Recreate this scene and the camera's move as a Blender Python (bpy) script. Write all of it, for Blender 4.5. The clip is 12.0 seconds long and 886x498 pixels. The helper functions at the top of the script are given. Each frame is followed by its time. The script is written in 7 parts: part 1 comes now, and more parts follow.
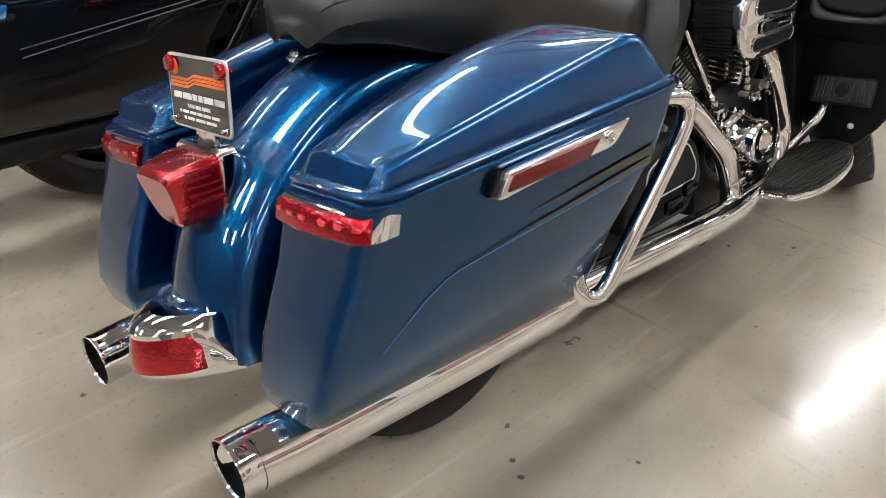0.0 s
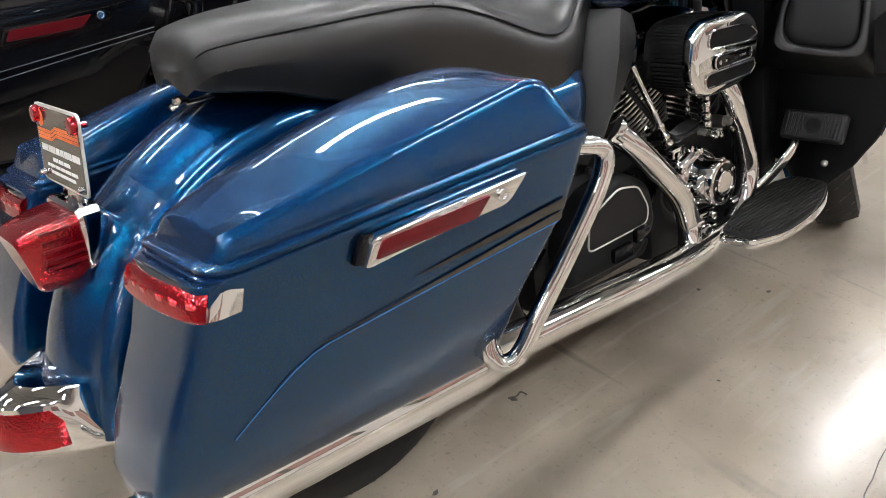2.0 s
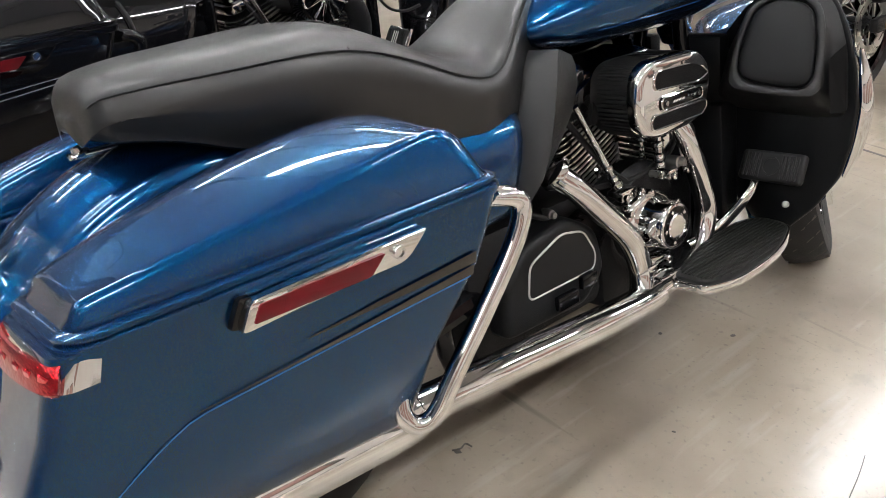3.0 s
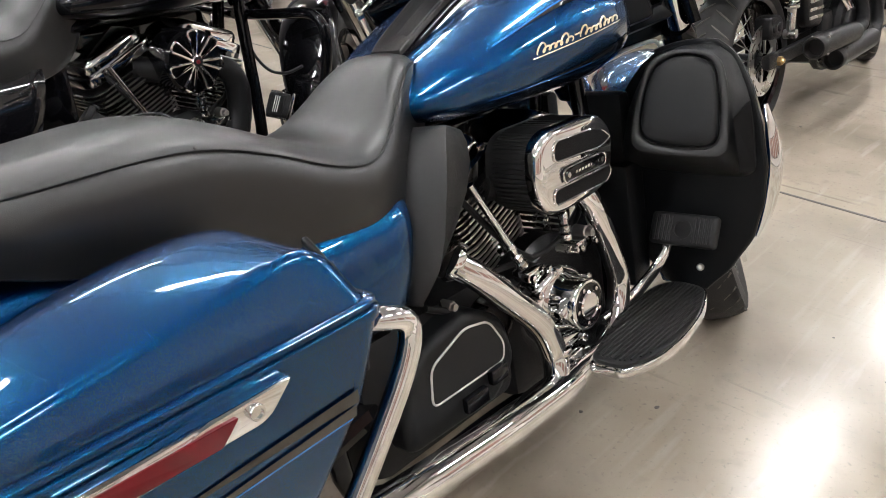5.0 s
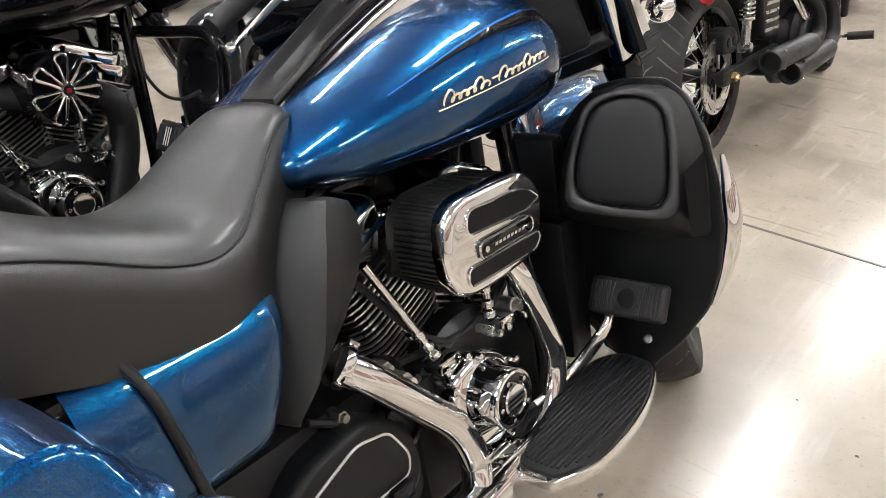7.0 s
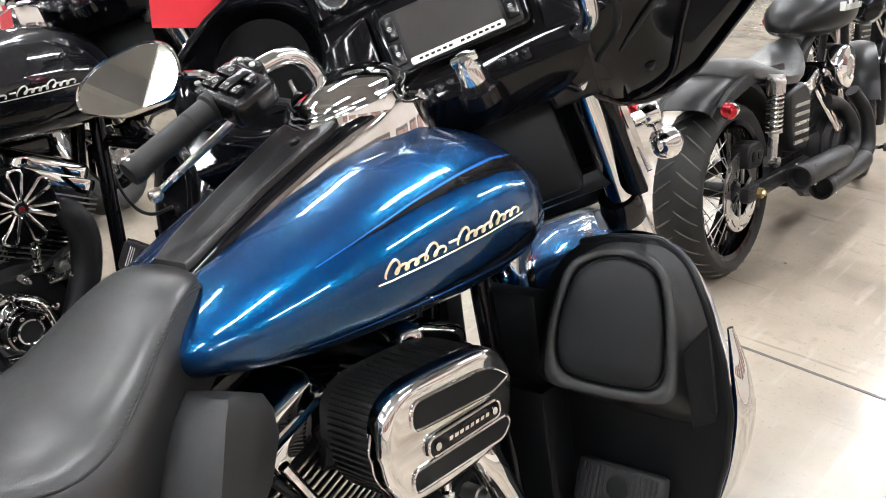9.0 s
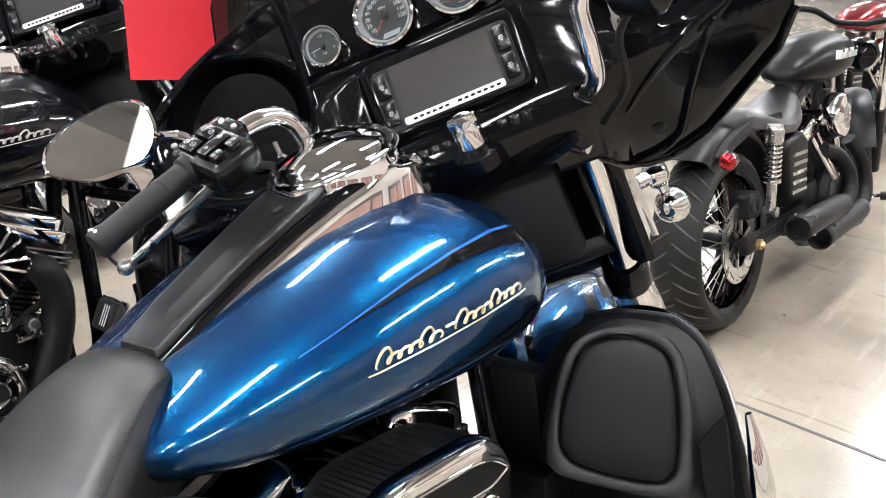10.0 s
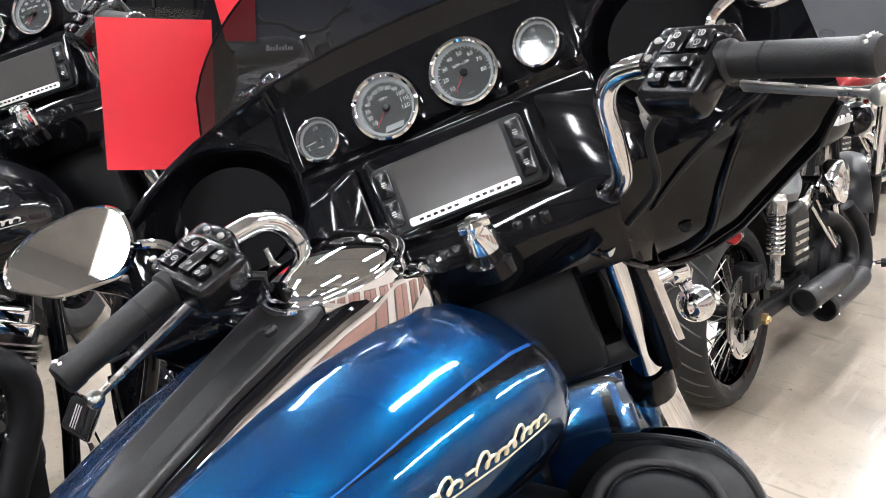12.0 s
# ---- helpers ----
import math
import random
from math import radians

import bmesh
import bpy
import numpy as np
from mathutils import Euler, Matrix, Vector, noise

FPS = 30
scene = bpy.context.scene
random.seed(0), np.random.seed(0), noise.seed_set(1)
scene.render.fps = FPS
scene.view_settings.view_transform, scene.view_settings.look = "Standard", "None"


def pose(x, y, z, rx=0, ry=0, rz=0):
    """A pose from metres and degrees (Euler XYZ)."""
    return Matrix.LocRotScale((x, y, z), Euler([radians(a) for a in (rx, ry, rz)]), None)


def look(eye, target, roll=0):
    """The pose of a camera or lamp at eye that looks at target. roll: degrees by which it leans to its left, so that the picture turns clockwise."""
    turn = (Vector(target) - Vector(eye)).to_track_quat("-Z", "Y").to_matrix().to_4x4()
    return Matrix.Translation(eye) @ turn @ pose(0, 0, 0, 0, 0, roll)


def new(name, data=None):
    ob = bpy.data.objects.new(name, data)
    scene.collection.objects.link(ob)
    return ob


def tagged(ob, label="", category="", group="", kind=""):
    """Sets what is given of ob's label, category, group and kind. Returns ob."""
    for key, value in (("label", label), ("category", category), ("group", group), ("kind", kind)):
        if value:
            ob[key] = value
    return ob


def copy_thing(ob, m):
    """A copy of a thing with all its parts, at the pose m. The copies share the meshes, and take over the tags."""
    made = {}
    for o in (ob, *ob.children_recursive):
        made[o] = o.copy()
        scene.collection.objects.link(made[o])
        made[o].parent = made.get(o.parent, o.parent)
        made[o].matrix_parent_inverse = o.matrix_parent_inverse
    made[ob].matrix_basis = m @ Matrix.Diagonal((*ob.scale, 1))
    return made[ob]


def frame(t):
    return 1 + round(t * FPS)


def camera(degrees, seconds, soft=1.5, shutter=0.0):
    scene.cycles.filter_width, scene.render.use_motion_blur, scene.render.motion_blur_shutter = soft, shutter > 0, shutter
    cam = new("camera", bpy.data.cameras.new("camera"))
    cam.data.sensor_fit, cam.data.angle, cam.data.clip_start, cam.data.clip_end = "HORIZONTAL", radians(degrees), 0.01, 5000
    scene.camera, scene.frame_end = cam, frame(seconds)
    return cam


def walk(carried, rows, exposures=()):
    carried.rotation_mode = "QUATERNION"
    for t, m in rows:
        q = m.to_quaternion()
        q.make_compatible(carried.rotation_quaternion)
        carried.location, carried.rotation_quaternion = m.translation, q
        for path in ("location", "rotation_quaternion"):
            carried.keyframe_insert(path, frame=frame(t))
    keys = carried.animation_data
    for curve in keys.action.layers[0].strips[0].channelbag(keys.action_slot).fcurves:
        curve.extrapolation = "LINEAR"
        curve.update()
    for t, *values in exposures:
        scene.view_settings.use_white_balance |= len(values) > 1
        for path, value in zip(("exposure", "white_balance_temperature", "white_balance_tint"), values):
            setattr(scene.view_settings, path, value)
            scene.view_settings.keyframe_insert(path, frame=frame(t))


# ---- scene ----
cam = camera(55.8, 12.0, soft=0.9)
PATH = [
    (0, (-0.806, -0.946, 1.272), (0.375, 0.227, 0.165), 2.7),
    (0.5, (-0.756, -0.96, 1.276), (0.41, 0.233, 0.172), 2.6),
    (1, (-0.707, -0.976, 1.277), (0.446, 0.234, 0.178), 2.3),
    (1.5, (-0.639, -0.986, 1.276), (0.503, 0.242, 0.186), 1.8),
    (2, (-0.565, -0.99, 1.271), (0.582, 0.248, 0.199), 1.4),
    (2.5, (-0.493, -1.006, 1.277), (0.656, 0.254, 0.232), 1.2),
    (3, (-0.406, -1.034, 1.279), (0.743, 0.245, 0.259), 0.9),
    (3.2, (-0.38, -1.046, 1.28), (0.772, 0.238, 0.268), 0.7),
    (4.8, (-0.233, -0.946, 1.279), (1.054, 0.255, 0.33), -0.1),
    (5, (-0.219, -0.91, 1.286), (1.099, 0.259, 0.34), 0.2),
    (5.5, (-0.177, -0.825, 1.284), (1.217, 0.259, 0.345), 0.6),
    (6, (-0.131, -0.782, 1.283), (1.297, 0.253, 0.342), 0.7),
    (6.5, (-0.043, -0.776, 1.277), (1.367, 0.272, 0.32), 0.9),
    (7, (0.093, -0.773, 1.281), (1.47, 0.316, 0.323), 1.2),
    (7.2, (0.151, -0.776, 1.285), (1.522, 0.328, 0.335), 1.2),
    (8.8, (0.344, -0.716, 1.326), (1.719, 0.478, 0.499), 1.8),
    (9, (0.358, -0.698, 1.32), (1.743, 0.504, 0.523), 1.8),
    (9.5, (0.396, -0.659, 1.332), (1.803, 0.543, 0.575), 2.3),
    (10, (0.43, -0.62, 1.337), (1.855, 0.583, 0.616), 2.5),
    (10.5, (0.462, -0.579, 1.345), (1.902, 0.626, 0.657), 2.7),
    (11, (0.482, -0.545, 1.354), (1.944, 0.654, 0.703), 2.5),
    (11.5, (0.497, -0.518, 1.364), (1.973, 0.677, 0.737), 2.5),
    (12, (0.512, -0.5, 1.372), (1.991, 0.702, 0.768), 2.5),
]
walk(cam, [(t, look(eye, target, roll)) for t, eye, target, roll in PATH], exposures=[(0, -0.2, 6200, 10), (3.0, -0.07, 6250, 10), (6.0, 0.11, 6300, 10), (9.0, 0.36, 6150, 10), (12.0, 0.43, 6050, 11)])

# ---- light of the showroom: rows of ceiling fixtures ----
world = bpy.data.worlds.new("world")
scene.world = world
world.use_nodes = True
world.node_tree.nodes["Background"].inputs[0].default_value = (0.9, 0.93, 1.0, 1)
world.node_tree.nodes["Background"].inputs[1].default_value = 0.03
scene.view_settings.exposure = 0.0
LAMP = 70.0
CEIL = 5.4


# ---- materials ----
def mat(name, color, rough=0.5, metal=0.0, coat=0.0, coat_rough=0.03, grain=None, bump=0.0, bump_scale=300.0,
        stain=None, emit=None, spec=0.5, trans=0.0, rough_var=0.0):
    m = bpy.data.materials.new(name)
    m.use_nodes = True
    nt = m.node_tree
    p = nt.nodes["Principled BSDF"]
    p.inputs["Base Color"].default_value = (*color, 1)
    p.inputs["Roughness"].default_value = rough
    p.inputs["Metallic"].default_value = metal
    p.inputs["Coat Weight"].default_value = coat
    p.inputs["Coat Roughness"].default_value = coat_rough
    p.inputs["Specular IOR Level"].default_value = spec
    p.inputs["Transmission Weight"].default_value = trans
    tc = nt.nodes.new("ShaderNodeTexCoord")
    out = None
    if grain:
        scale, amount = grain
        n = nt.nodes.new("ShaderNodeTexNoise")
        n.inputs["Scale"].default_value, n.inputs["Detail"].default_value = scale, 6
        nt.links.new(tc.outputs["Object"], n.inputs["Vector"])
        mix = nt.nodes.new("ShaderNodeMix")
        mix.data_type = "RGBA"
        mix.inputs[6].default_value = (*[c * (1 - amount) for c in color], 1)
        mix.inputs[7].default_value = (*[min(1, c * (1 + amount)) for c in color], 1)
        nt.links.new(n.outputs["Fac"], mix.inputs[0])
        out = mix.outputs[2]
    if stain:
        scale, dark, low, high = stain
        n = nt.nodes.new("ShaderNodeTexNoise")
        n.inputs["Scale"].default_value, n.inputs["Detail"].default_value = scale, 8
        nt.links.new(tc.outputs["Object"], n.inputs["Vector"])
        r = nt.nodes.new("ShaderNodeMapRange")
        r.inputs[1].default_value, r.inputs[2].default_value = low, high
        nt.links.new(n.outputs["Fac"], r.inputs[0])
        mix = nt.nodes.new("ShaderNodeMix")
        mix.data_type = "RGBA"
        if out:
            nt.links.new(out, mix.inputs[6])
        else:
            mix.inputs[6].default_value = (*color, 1)
        mix.inputs[7].default_value = (*dark, 1)
        nt.links.new(r.outputs[0], mix.inputs[0])
        out = mix.outputs[2]
    if out:
        nt.links.new(out, p.inputs["Base Color"])
    if rough_var:
        n = nt.nodes.new("ShaderNodeTexNoise")
        n.inputs["Scale"].default_value, n.inputs["Detail"].default_value = 9.0, 7
        nt.links.new(tc.outputs["Object"], n.inputs["Vector"])
        r = nt.nodes.new("ShaderNodeMapRange")
        r.inputs[1].default_value, r.inputs[2].default_value = 0.3, 0.7
        r.inputs[3].default_value, r.inputs[4].default_value = max(0.0, rough - rough_var), rough + rough_var
        nt.links.new(n.outputs["Fac"], r.inputs[0])
        nt.links.new(r.outputs[0], p.inputs["Roughness"])
    if bump:
        n = nt.nodes.new("ShaderNodeTexNoise")
        n.inputs["Scale"].default_value, n.inputs["Detail"].default_value = bump_scale, 4
        nt.links.new(tc.outputs["Object"], n.inputs["Vector"])
        b = nt.nodes.new("ShaderNodeBump")
        b.inputs["Strength"].default_value, b.inputs["Distance"].default_value = bump, 0.002
        nt.links.new(n.outputs["Fac"], b.inputs["Height"])
        nt.links.new(b.outputs[0], p.inputs["Normal"])
    if emit:
        p.inputs["Emission Color"].default_value = (*emit[:3], 1)
        p.inputs["Emission Strength"].default_value = emit[3]
    return m


def flake_paint(name, color, deep, flake, second=None):
    """Metallic lacquer: fine flakes under a clear coat; where a second tint is given, part of the flakes lie flatter and shine in it."""
    m = mat(name, color, 0.47 if second else 0.36, 1.0, 1.0, 0.006)
    nt = m.node_tree
    p = nt.nodes["Principled BSDF"]
    tc = nt.nodes.new("ShaderNodeTexCoord")
    v = nt.nodes.new("ShaderNodeTexVoronoi")
    v.inputs["Scale"].default_value = 1500
    nt.links.new(tc.outputs["Object"], v.inputs["Vector"])
    ramp = nt.nodes.new("ShaderNodeValToRGB")
    ramp.color_ramp.elements[0].color, ramp.color_ramp.elements[1].color = (*deep, 1), (*flake, 1)
    e = ramp.color_ramp.elements.new(0.55)
    e.color = (*color, 1)
    sep = nt.nodes.new("ShaderNodeSeparateColor")
    nt.links.new(v.outputs["Color"], sep.inputs[0])
    nt.links.new(sep.outputs[0], ramp.inputs[0])
    nt.links.new(ramp.outputs[0], p.inputs["Base Color"])
    # flakes lie at slightly different slants
    sub = nt.nodes.new("ShaderNodeBump")
    sub.inputs["Strength"].default_value, sub.inputs["Distance"].default_value = 0.025, 0.0005
    nt.links.new(sep.outputs[1], sub.inputs["Height"])
    nt.links.new(sub.outputs[0], p.inputs["Normal"])
    p.inputs["Coat IOR"].default_value = 1.48
    if second:
        q = nt.nodes.new("ShaderNodeBsdfPrincipled")
        q.inputs["Base Color"].default_value = (*second, 1)
        q.inputs["Metallic"].default_value, q.inputs["Roughness"].default_value = 1.0, 0.27
        q.inputs["Coat Weight"].default_value, q.inputs["Coat Roughness"].default_value, q.inputs["Coat IOR"].default_value = 1.0, 0.006, 1.48
        nt.links.new(sub.outputs[0], q.inputs["Normal"])
        mx = nt.nodes.new("ShaderNodeMixShader")
        mx.inputs[0].default_value = 0.42
        nt.links.new(p.outputs[0], mx.inputs[1])
        nt.links.new(q.outputs[0], mx.inputs[2])
        nt.links.new(mx.outputs[0], nt.nodes["Material Output"].inputs[0])
    return m


def lens_mat(name, color, rough=0.16):
    """Coloured lens over a prismatic reflector: sparkling facets under a smooth face."""
    m = mat(name, color, rough, 0.75, 1.0, 0.015, grain=(60, 0.25), spec=0.4)
    nt = m.node_tree
    tc = nt.nodes.new("ShaderNodeTexCoord")
    v = nt.nodes.new("ShaderNodeTexVoronoi")
    v.inputs["Scale"].default_value = 240
    nt.links.new(tc.outputs["Object"], v.inputs["Vector"])
    b = nt.nodes.new("ShaderNodeBump")
    b.inputs["Strength"].default_value, b.inputs["Distance"].default_value = 0.22, 0.002
    nt.links.new(v.outputs["Distance"], b.inputs["Height"])
    nt.links.new(b.outputs[0], nt.nodes["Principled BSDF"].inputs["Normal"])
    return m


def see_through(name, tint, rough=0.0, gloss=0.05):
    """A thin clear or smoked sheet: what is behind, tinted, and a mirror of the room over it."""
    m = bpy.data.materials.new(name)
    m.use_nodes = True
    nt = m.node_tree
    nt.nodes.remove(nt.nodes["Principled BSDF"])
    t = nt.nodes.new("ShaderNodeBsdfTransparent")
    t.inputs[0].default_value = (*tint, 1)
    g = nt.nodes.new("ShaderNodeBsdfGlossy")
    g.inputs["Roughness"].default_value = rough
    f = nt.nodes.new("ShaderNodeLayerWeight")
    f.inputs[0].default_value = 0.5
    pw = nt.nodes.new("ShaderNodeMath")
    pw.operation = "POWER"
    pw.inputs[1].default_value = 4.0
    ad = nt.nodes.new("ShaderNodeMath")
    ad.operation = "MULTIPLY_ADD"
    ad.inputs[1].default_value, ad.inputs[2].default_value = 0.75, gloss
    mx = nt.nodes.new("ShaderNodeMixShader")
    nt.links.new(f.outputs["Facing"], pw.inputs[0])
    nt.links.new(pw.outputs[0], ad.inputs[0])
    nt.links.new(ad.outputs[0], mx.inputs[0])
    nt.links.new(t.outputs[0], mx.inputs[1])
    nt.links.new(g.outputs[0], mx.inputs[2])
    nt.links.new(mx.outputs[0], nt.nodes["Material Output"].inputs[0])
    return m


def concrete():
    m = mat("polished_concrete", (0.315, 0.272, 0.218), 0.2, grain=(3.0, 0.2), stain=(1.6, (0.205, 0.173, 0.135), 0.46, 0.70),
            rough_var=0.06, spec=0.31, coat=0.05, coat_rough=0.12)
    nt = m.node_tree
    p = nt.nodes["Principled BSDF"]
    base = p.inputs["Base Color"].links[0].from_socket
    tc = nt.nodes.new("ShaderNodeTexCoord")
    # fine speckle and long worn scuffs
    for scale, stretch, low, high, tint in ((70, (1, 1, 1), 0.60, 0.72, (0.12, 0.11, 0.1)), (14, (1, 1, 1), 0.58, 0.72, (0.22, 0.195, 0.165)), (1.3, (1, 14, 1), 0.60, 0.72, (0.50, 0.47, 0.42)), (1.1, (17, 1, 1), 0.66, 0.72, (0.15, 0.13, 0.11)), (2.6, (1, 7, 1), 0.6, 0.72, (0.5, 0.48, 0.44)),
                                            (2.2, (6, 1, 1), 0.64, 0.75, (0.17, 0.155, 0.135)), (0.7, (1, 1, 1), 0.5, 0.8, (0.43, 0.405, 0.36))):
        mp = nt.nodes.new("ShaderNodeMapping")
        mp.inputs["Scale"].default_value = stretch
        mp.inputs["Rotation"].default_value = (0, 0, 0.5 if stretch != (1, 1, 1) else 0)
        nt.links.new(tc.outputs["Object"], mp.inputs["Vector"])
        n = nt.nodes.new("ShaderNodeTexNoise")
        n.inputs["Scale"].default_value, n.inputs["Detail"].default_value = scale, 6
        nt.links.new(mp.outputs[0], n.inputs["Vector"])
        r = nt.nodes.new("ShaderNodeMapRange")
        r.inputs[1].default_value, r.inputs[2].default_value, r.inputs[4].default_value = low, high, 0.42 if scale > 20 else 0.22 if stretch[1] > 1 else 0.55
        nt.links.new(n.outputs["Fac"], r.inputs[0])
        mix = nt.nodes.new("ShaderNodeMix")
        mix.data_type = "RGBA"
        nt.links.new(r.outputs[0], mix.inputs[0])
        nt.links.new(base, mix.inputs[6])
        mix.inputs[7].default_value = (*tint, 1)
        base = mix.outputs[2]
    nt.links.new(base, p.inputs["Base Color"])
    return m


CONCRETE = concrete()
BLUE = flake_paint("blue_flake_lacquer", (0.0019, 0.0235, 0.130), (0.0015, 0.0165, 0.098), (0.0034, 0.06, 0.19), (0.0026, 0.090, 0.165))
BLACK_PAINT = mat("black_lacquer", (0.0045, 0.0045, 0.006), 0.3, 0.0, 1.0, 0.012, grain=(400, 0.3), spec=0.08)
RED_PAINT = flake_paint("red_flake_lacquer", (0.2, 0.01, 0.015), (0.08, 0.003, 0.005), (0.4, 0.03, 0.03))
CHROME = mat("chrome", (0.82, 0.82, 0.82), 0.035, 1.0, grain=(12, 0.03), rough_var=0.02)
STEEL = mat("brushed_steel", (0.55, 0.54, 0.52), 0.28, 1.0, grain=(80, 0.12), rough_var=0.08)
DARK_CHROME = mat("black_chrome", (0.05, 0.05, 0.055), 0.08, 1.0, grain=(30, 0.1))
WRINKLE = mat("black_powder_coat", (0.008, 0.008, 0.009), 0.4, 0.0, 0.1, 0.2, grain=(150, 0.3), bump=0.4, bump_scale=900, spec=0.16)
PLASTIC = mat("moulded_black_plastic", (0.0055, 0.006, 0.007), 0.38, spec=0.24, grain=(200, 0.2), bump=0.25, bump_scale=1400, rough_var=0.05)
GLOSS = mat("gloss_black_plastic", (0.0035, 0.0036, 0.0046), 0.06, 0.0, 0.05, 0.02, grain=(90, 0.3), spec=0.28)
NEAR_BLACK = mat("speaker_cloth_and_opening_black", (0.004, 0.004, 0.0045), 0.8, spec=0.15, grain=(400, 0.3), bump=0.4, bump_scale=1800)
INSERT = mat("matt_black_insert", (0.009, 0.009, 0.0095), 0.33, spec=0.42, grain=(160, 0.2), bump=0.2, bump_scale=900)
SMOOTH = mat("smooth_black_plastic", (0.003, 0.003, 0.0035), 0.2, spec=0.4, grain=(120, 0.3), bump=0.04, bump_scale=700, rough_var=0.08)
SATIN_LID = mat("satin_black_lid", (0.004, 0.004, 0.005), 0.09, spec=0.4, grain=(90, 0.3))
GRAINED = mat("grained_black_plastic", (0.010, 0.0102, 0.011), 0.42, spec=0.5, grain=(200, 0.2), bump=0.4, bump_scale=1200, rough_var=0.05)
PALE = mat("grey_print", (0.4, 0.4, 0.39), 0.5, grain=(200, 0.05))
VINYL = mat("black_seat_vinyl", (0.0042, 0.0044, 0.005), 0.37, 0.0, 0.3, 0.24, grain=(25, 0.2), bump=0.3, bump_scale=1100, spec=0.56, rough_var=0.05)
# soft creases in the vinyl
nt = VINYL.node_tree
crease = nt.nodes.new("ShaderNodeTexNoise")
crease.inputs["Scale"].default_value, crease.inputs["Detail"].default_value = 16.0, 3
nt.links.new(nt.nodes["Texture Coordinate"].outputs["Object"], crease.inputs["Vector"])
soft_bump = nt.nodes.new("ShaderNodeBump")
soft_bump.inputs["Strength"].default_value, soft_bump.inputs["Distance"].default_value = 0.22, 0.006
nt.links.new(crease.outputs["Fac"], soft_bump.inputs["Height"])
nt.links.new(nt.nodes["Bump"].outputs[0], soft_bump.inputs["Normal"])
nt.links.new(soft_bump.outputs[0], nt.nodes["Principled BSDF"].inputs["Normal"])
RUBBER = mat("black_rubber", (0.011, 0.011, 0.0115), 0.52, spec=0.3, grain=(60, 0.3), bump=0.2, bump_scale=500, rough_var=0.1)
TYRE = mat("tyre_rubber", (0.016, 0.0155, 0.0155), 0.62, spec=0.3, grain=(25, 0.3), bump=0.3, bump_scale=250, rough_var=0.1)
RED_LENS = lens_mat("red_lens", (0.42, 0.004, 0.012))
DARK_RED = mat("dark_red_reflector", (0.13, 0.004, 0.01), 0.3, grain=(60, 0.2), spec=0.3)
BRIGHT_LENS = lens_mat("bright_red_lens", (0.75, 0.03, 0.05), 0.1)
MIRROR = mat("mirror_glass", (0.9, 0.9, 0.9), 0.0, 1.0)
SMOKED = see_through("smoked_shield", (0.10, 0.11, 0.14))
CLEAR = see_through("clear_plastic", (0.88, 0.9, 0.9), 0.05)
SCREEN = mat("dark_screen", (0.03, 0.027, 0.025), 0.22, 0.0, 0.5, 0.15, grain=(40, 0.1))
SILVER = mat("silver_trim", (0.72, 0.71, 0.68), 0.3, 0.6, grain=(90, 0.06))
DIAL = mat("gauge_face", (0.012, 0.012, 0.014), 0.4, grain=(150, 0.2))
DIAL_RING = mat("gauge_scale_ring", (0.32, 0.33, 0.34), 0.35, 0.4, grain=(90, 0.1))
INK = mat("white_ink", (0.75, 0.75, 0.73), 0.5, grain=(200, 0.05))
CREAM = mat("cream_metal_script", (0.8, 0.72, 0.52), 0.25, 0.55, 0.5, grain=(90, 0.08))
ORANGE = mat("orange_ink", (0.8, 0.16, 0.03), 0.4, grain=(90, 0.05))
RED_INK = mat("red_ink", (0.6, 0.02, 0.02), 0.4, grain=(90, 0.05))
RED_CARD = mat("red_paper", (0.75, 0.03, 0.045), 0.45, 0.0, 0.35, 0.1, grain=(5, 0.06), bump=0.15, bump_scale=9)
STRIPE = mat("black_stripe_lacquer", (0.004, 0.004, 0.005), 0.2, 0.0, 1.0, 0.015, grain=(200, 0.2))
PIN = mat("light_blue_pinstripe", (0.03, 0.16, 0.5), 0.25, 0.3, 1.0, 0.015, grain=(200, 0.1))
CRACK = mat("dark_joint_filler", (0.07, 0.063, 0.055), 0.7, grain=(30, 0.3))
WALL = mat("painted_block_wall", (0.085, 0.09, 0.1), 0.7, grain=(2, 0.08), bump=0.2, bump_scale=40)
DECK = mat("grey_roof_deck", (0.33, 0.332, 0.338), 0.7, grain=(2, 0.2))
TAN_WALL = mat("cream_painted_wall", (0.50, 0.45, 0.40), 0.6, grain=(2, 0.1), bump=0.2, bump_scale=40)
TAN = mat("dusky_red_board", (0.26, 0.14, 0.11), 0.5, grain=(3, 0.2))
LAMP_WHITE = mat("white_enamel", (0.75, 0.75, 0.74), 0.4, grain=(20, 0.05))
GLOW = mat("lit_diffuser", (0.8, 0.8, 0.8), 0.5, emit=(1.0, 0.975, 0.94, LAMP))
GOLD = mat("bronze_metal", (0.5, 0.36, 0.16), 0.3, 1.0, grain=(60, 0.15))


# ---- mesh tools ----
def cr(pts, n=6):
    """A smooth line through points (Catmull-Rom)."""
    p = [Vector(a) for a in pts]
    if len(p) < 3:
        return p
    p = [p[0] * 2 - p[1]] + p + [p[-1] * 2 - p[-2]]
    res = []
    for i in range(1, len(p) - 2):
        for k in range(n):
            t = k / n
            a, b, c, d = p[i - 1], p[i], p[i + 1], p[i + 2]
            res.append(0.5 * ((2 * b) + (c - a) * t + (2 * a - 5 * b + 4 * c - d) * t * t + (3 * b - a - 3 * c + d) * t ** 3))
    return res + [p[-2]]


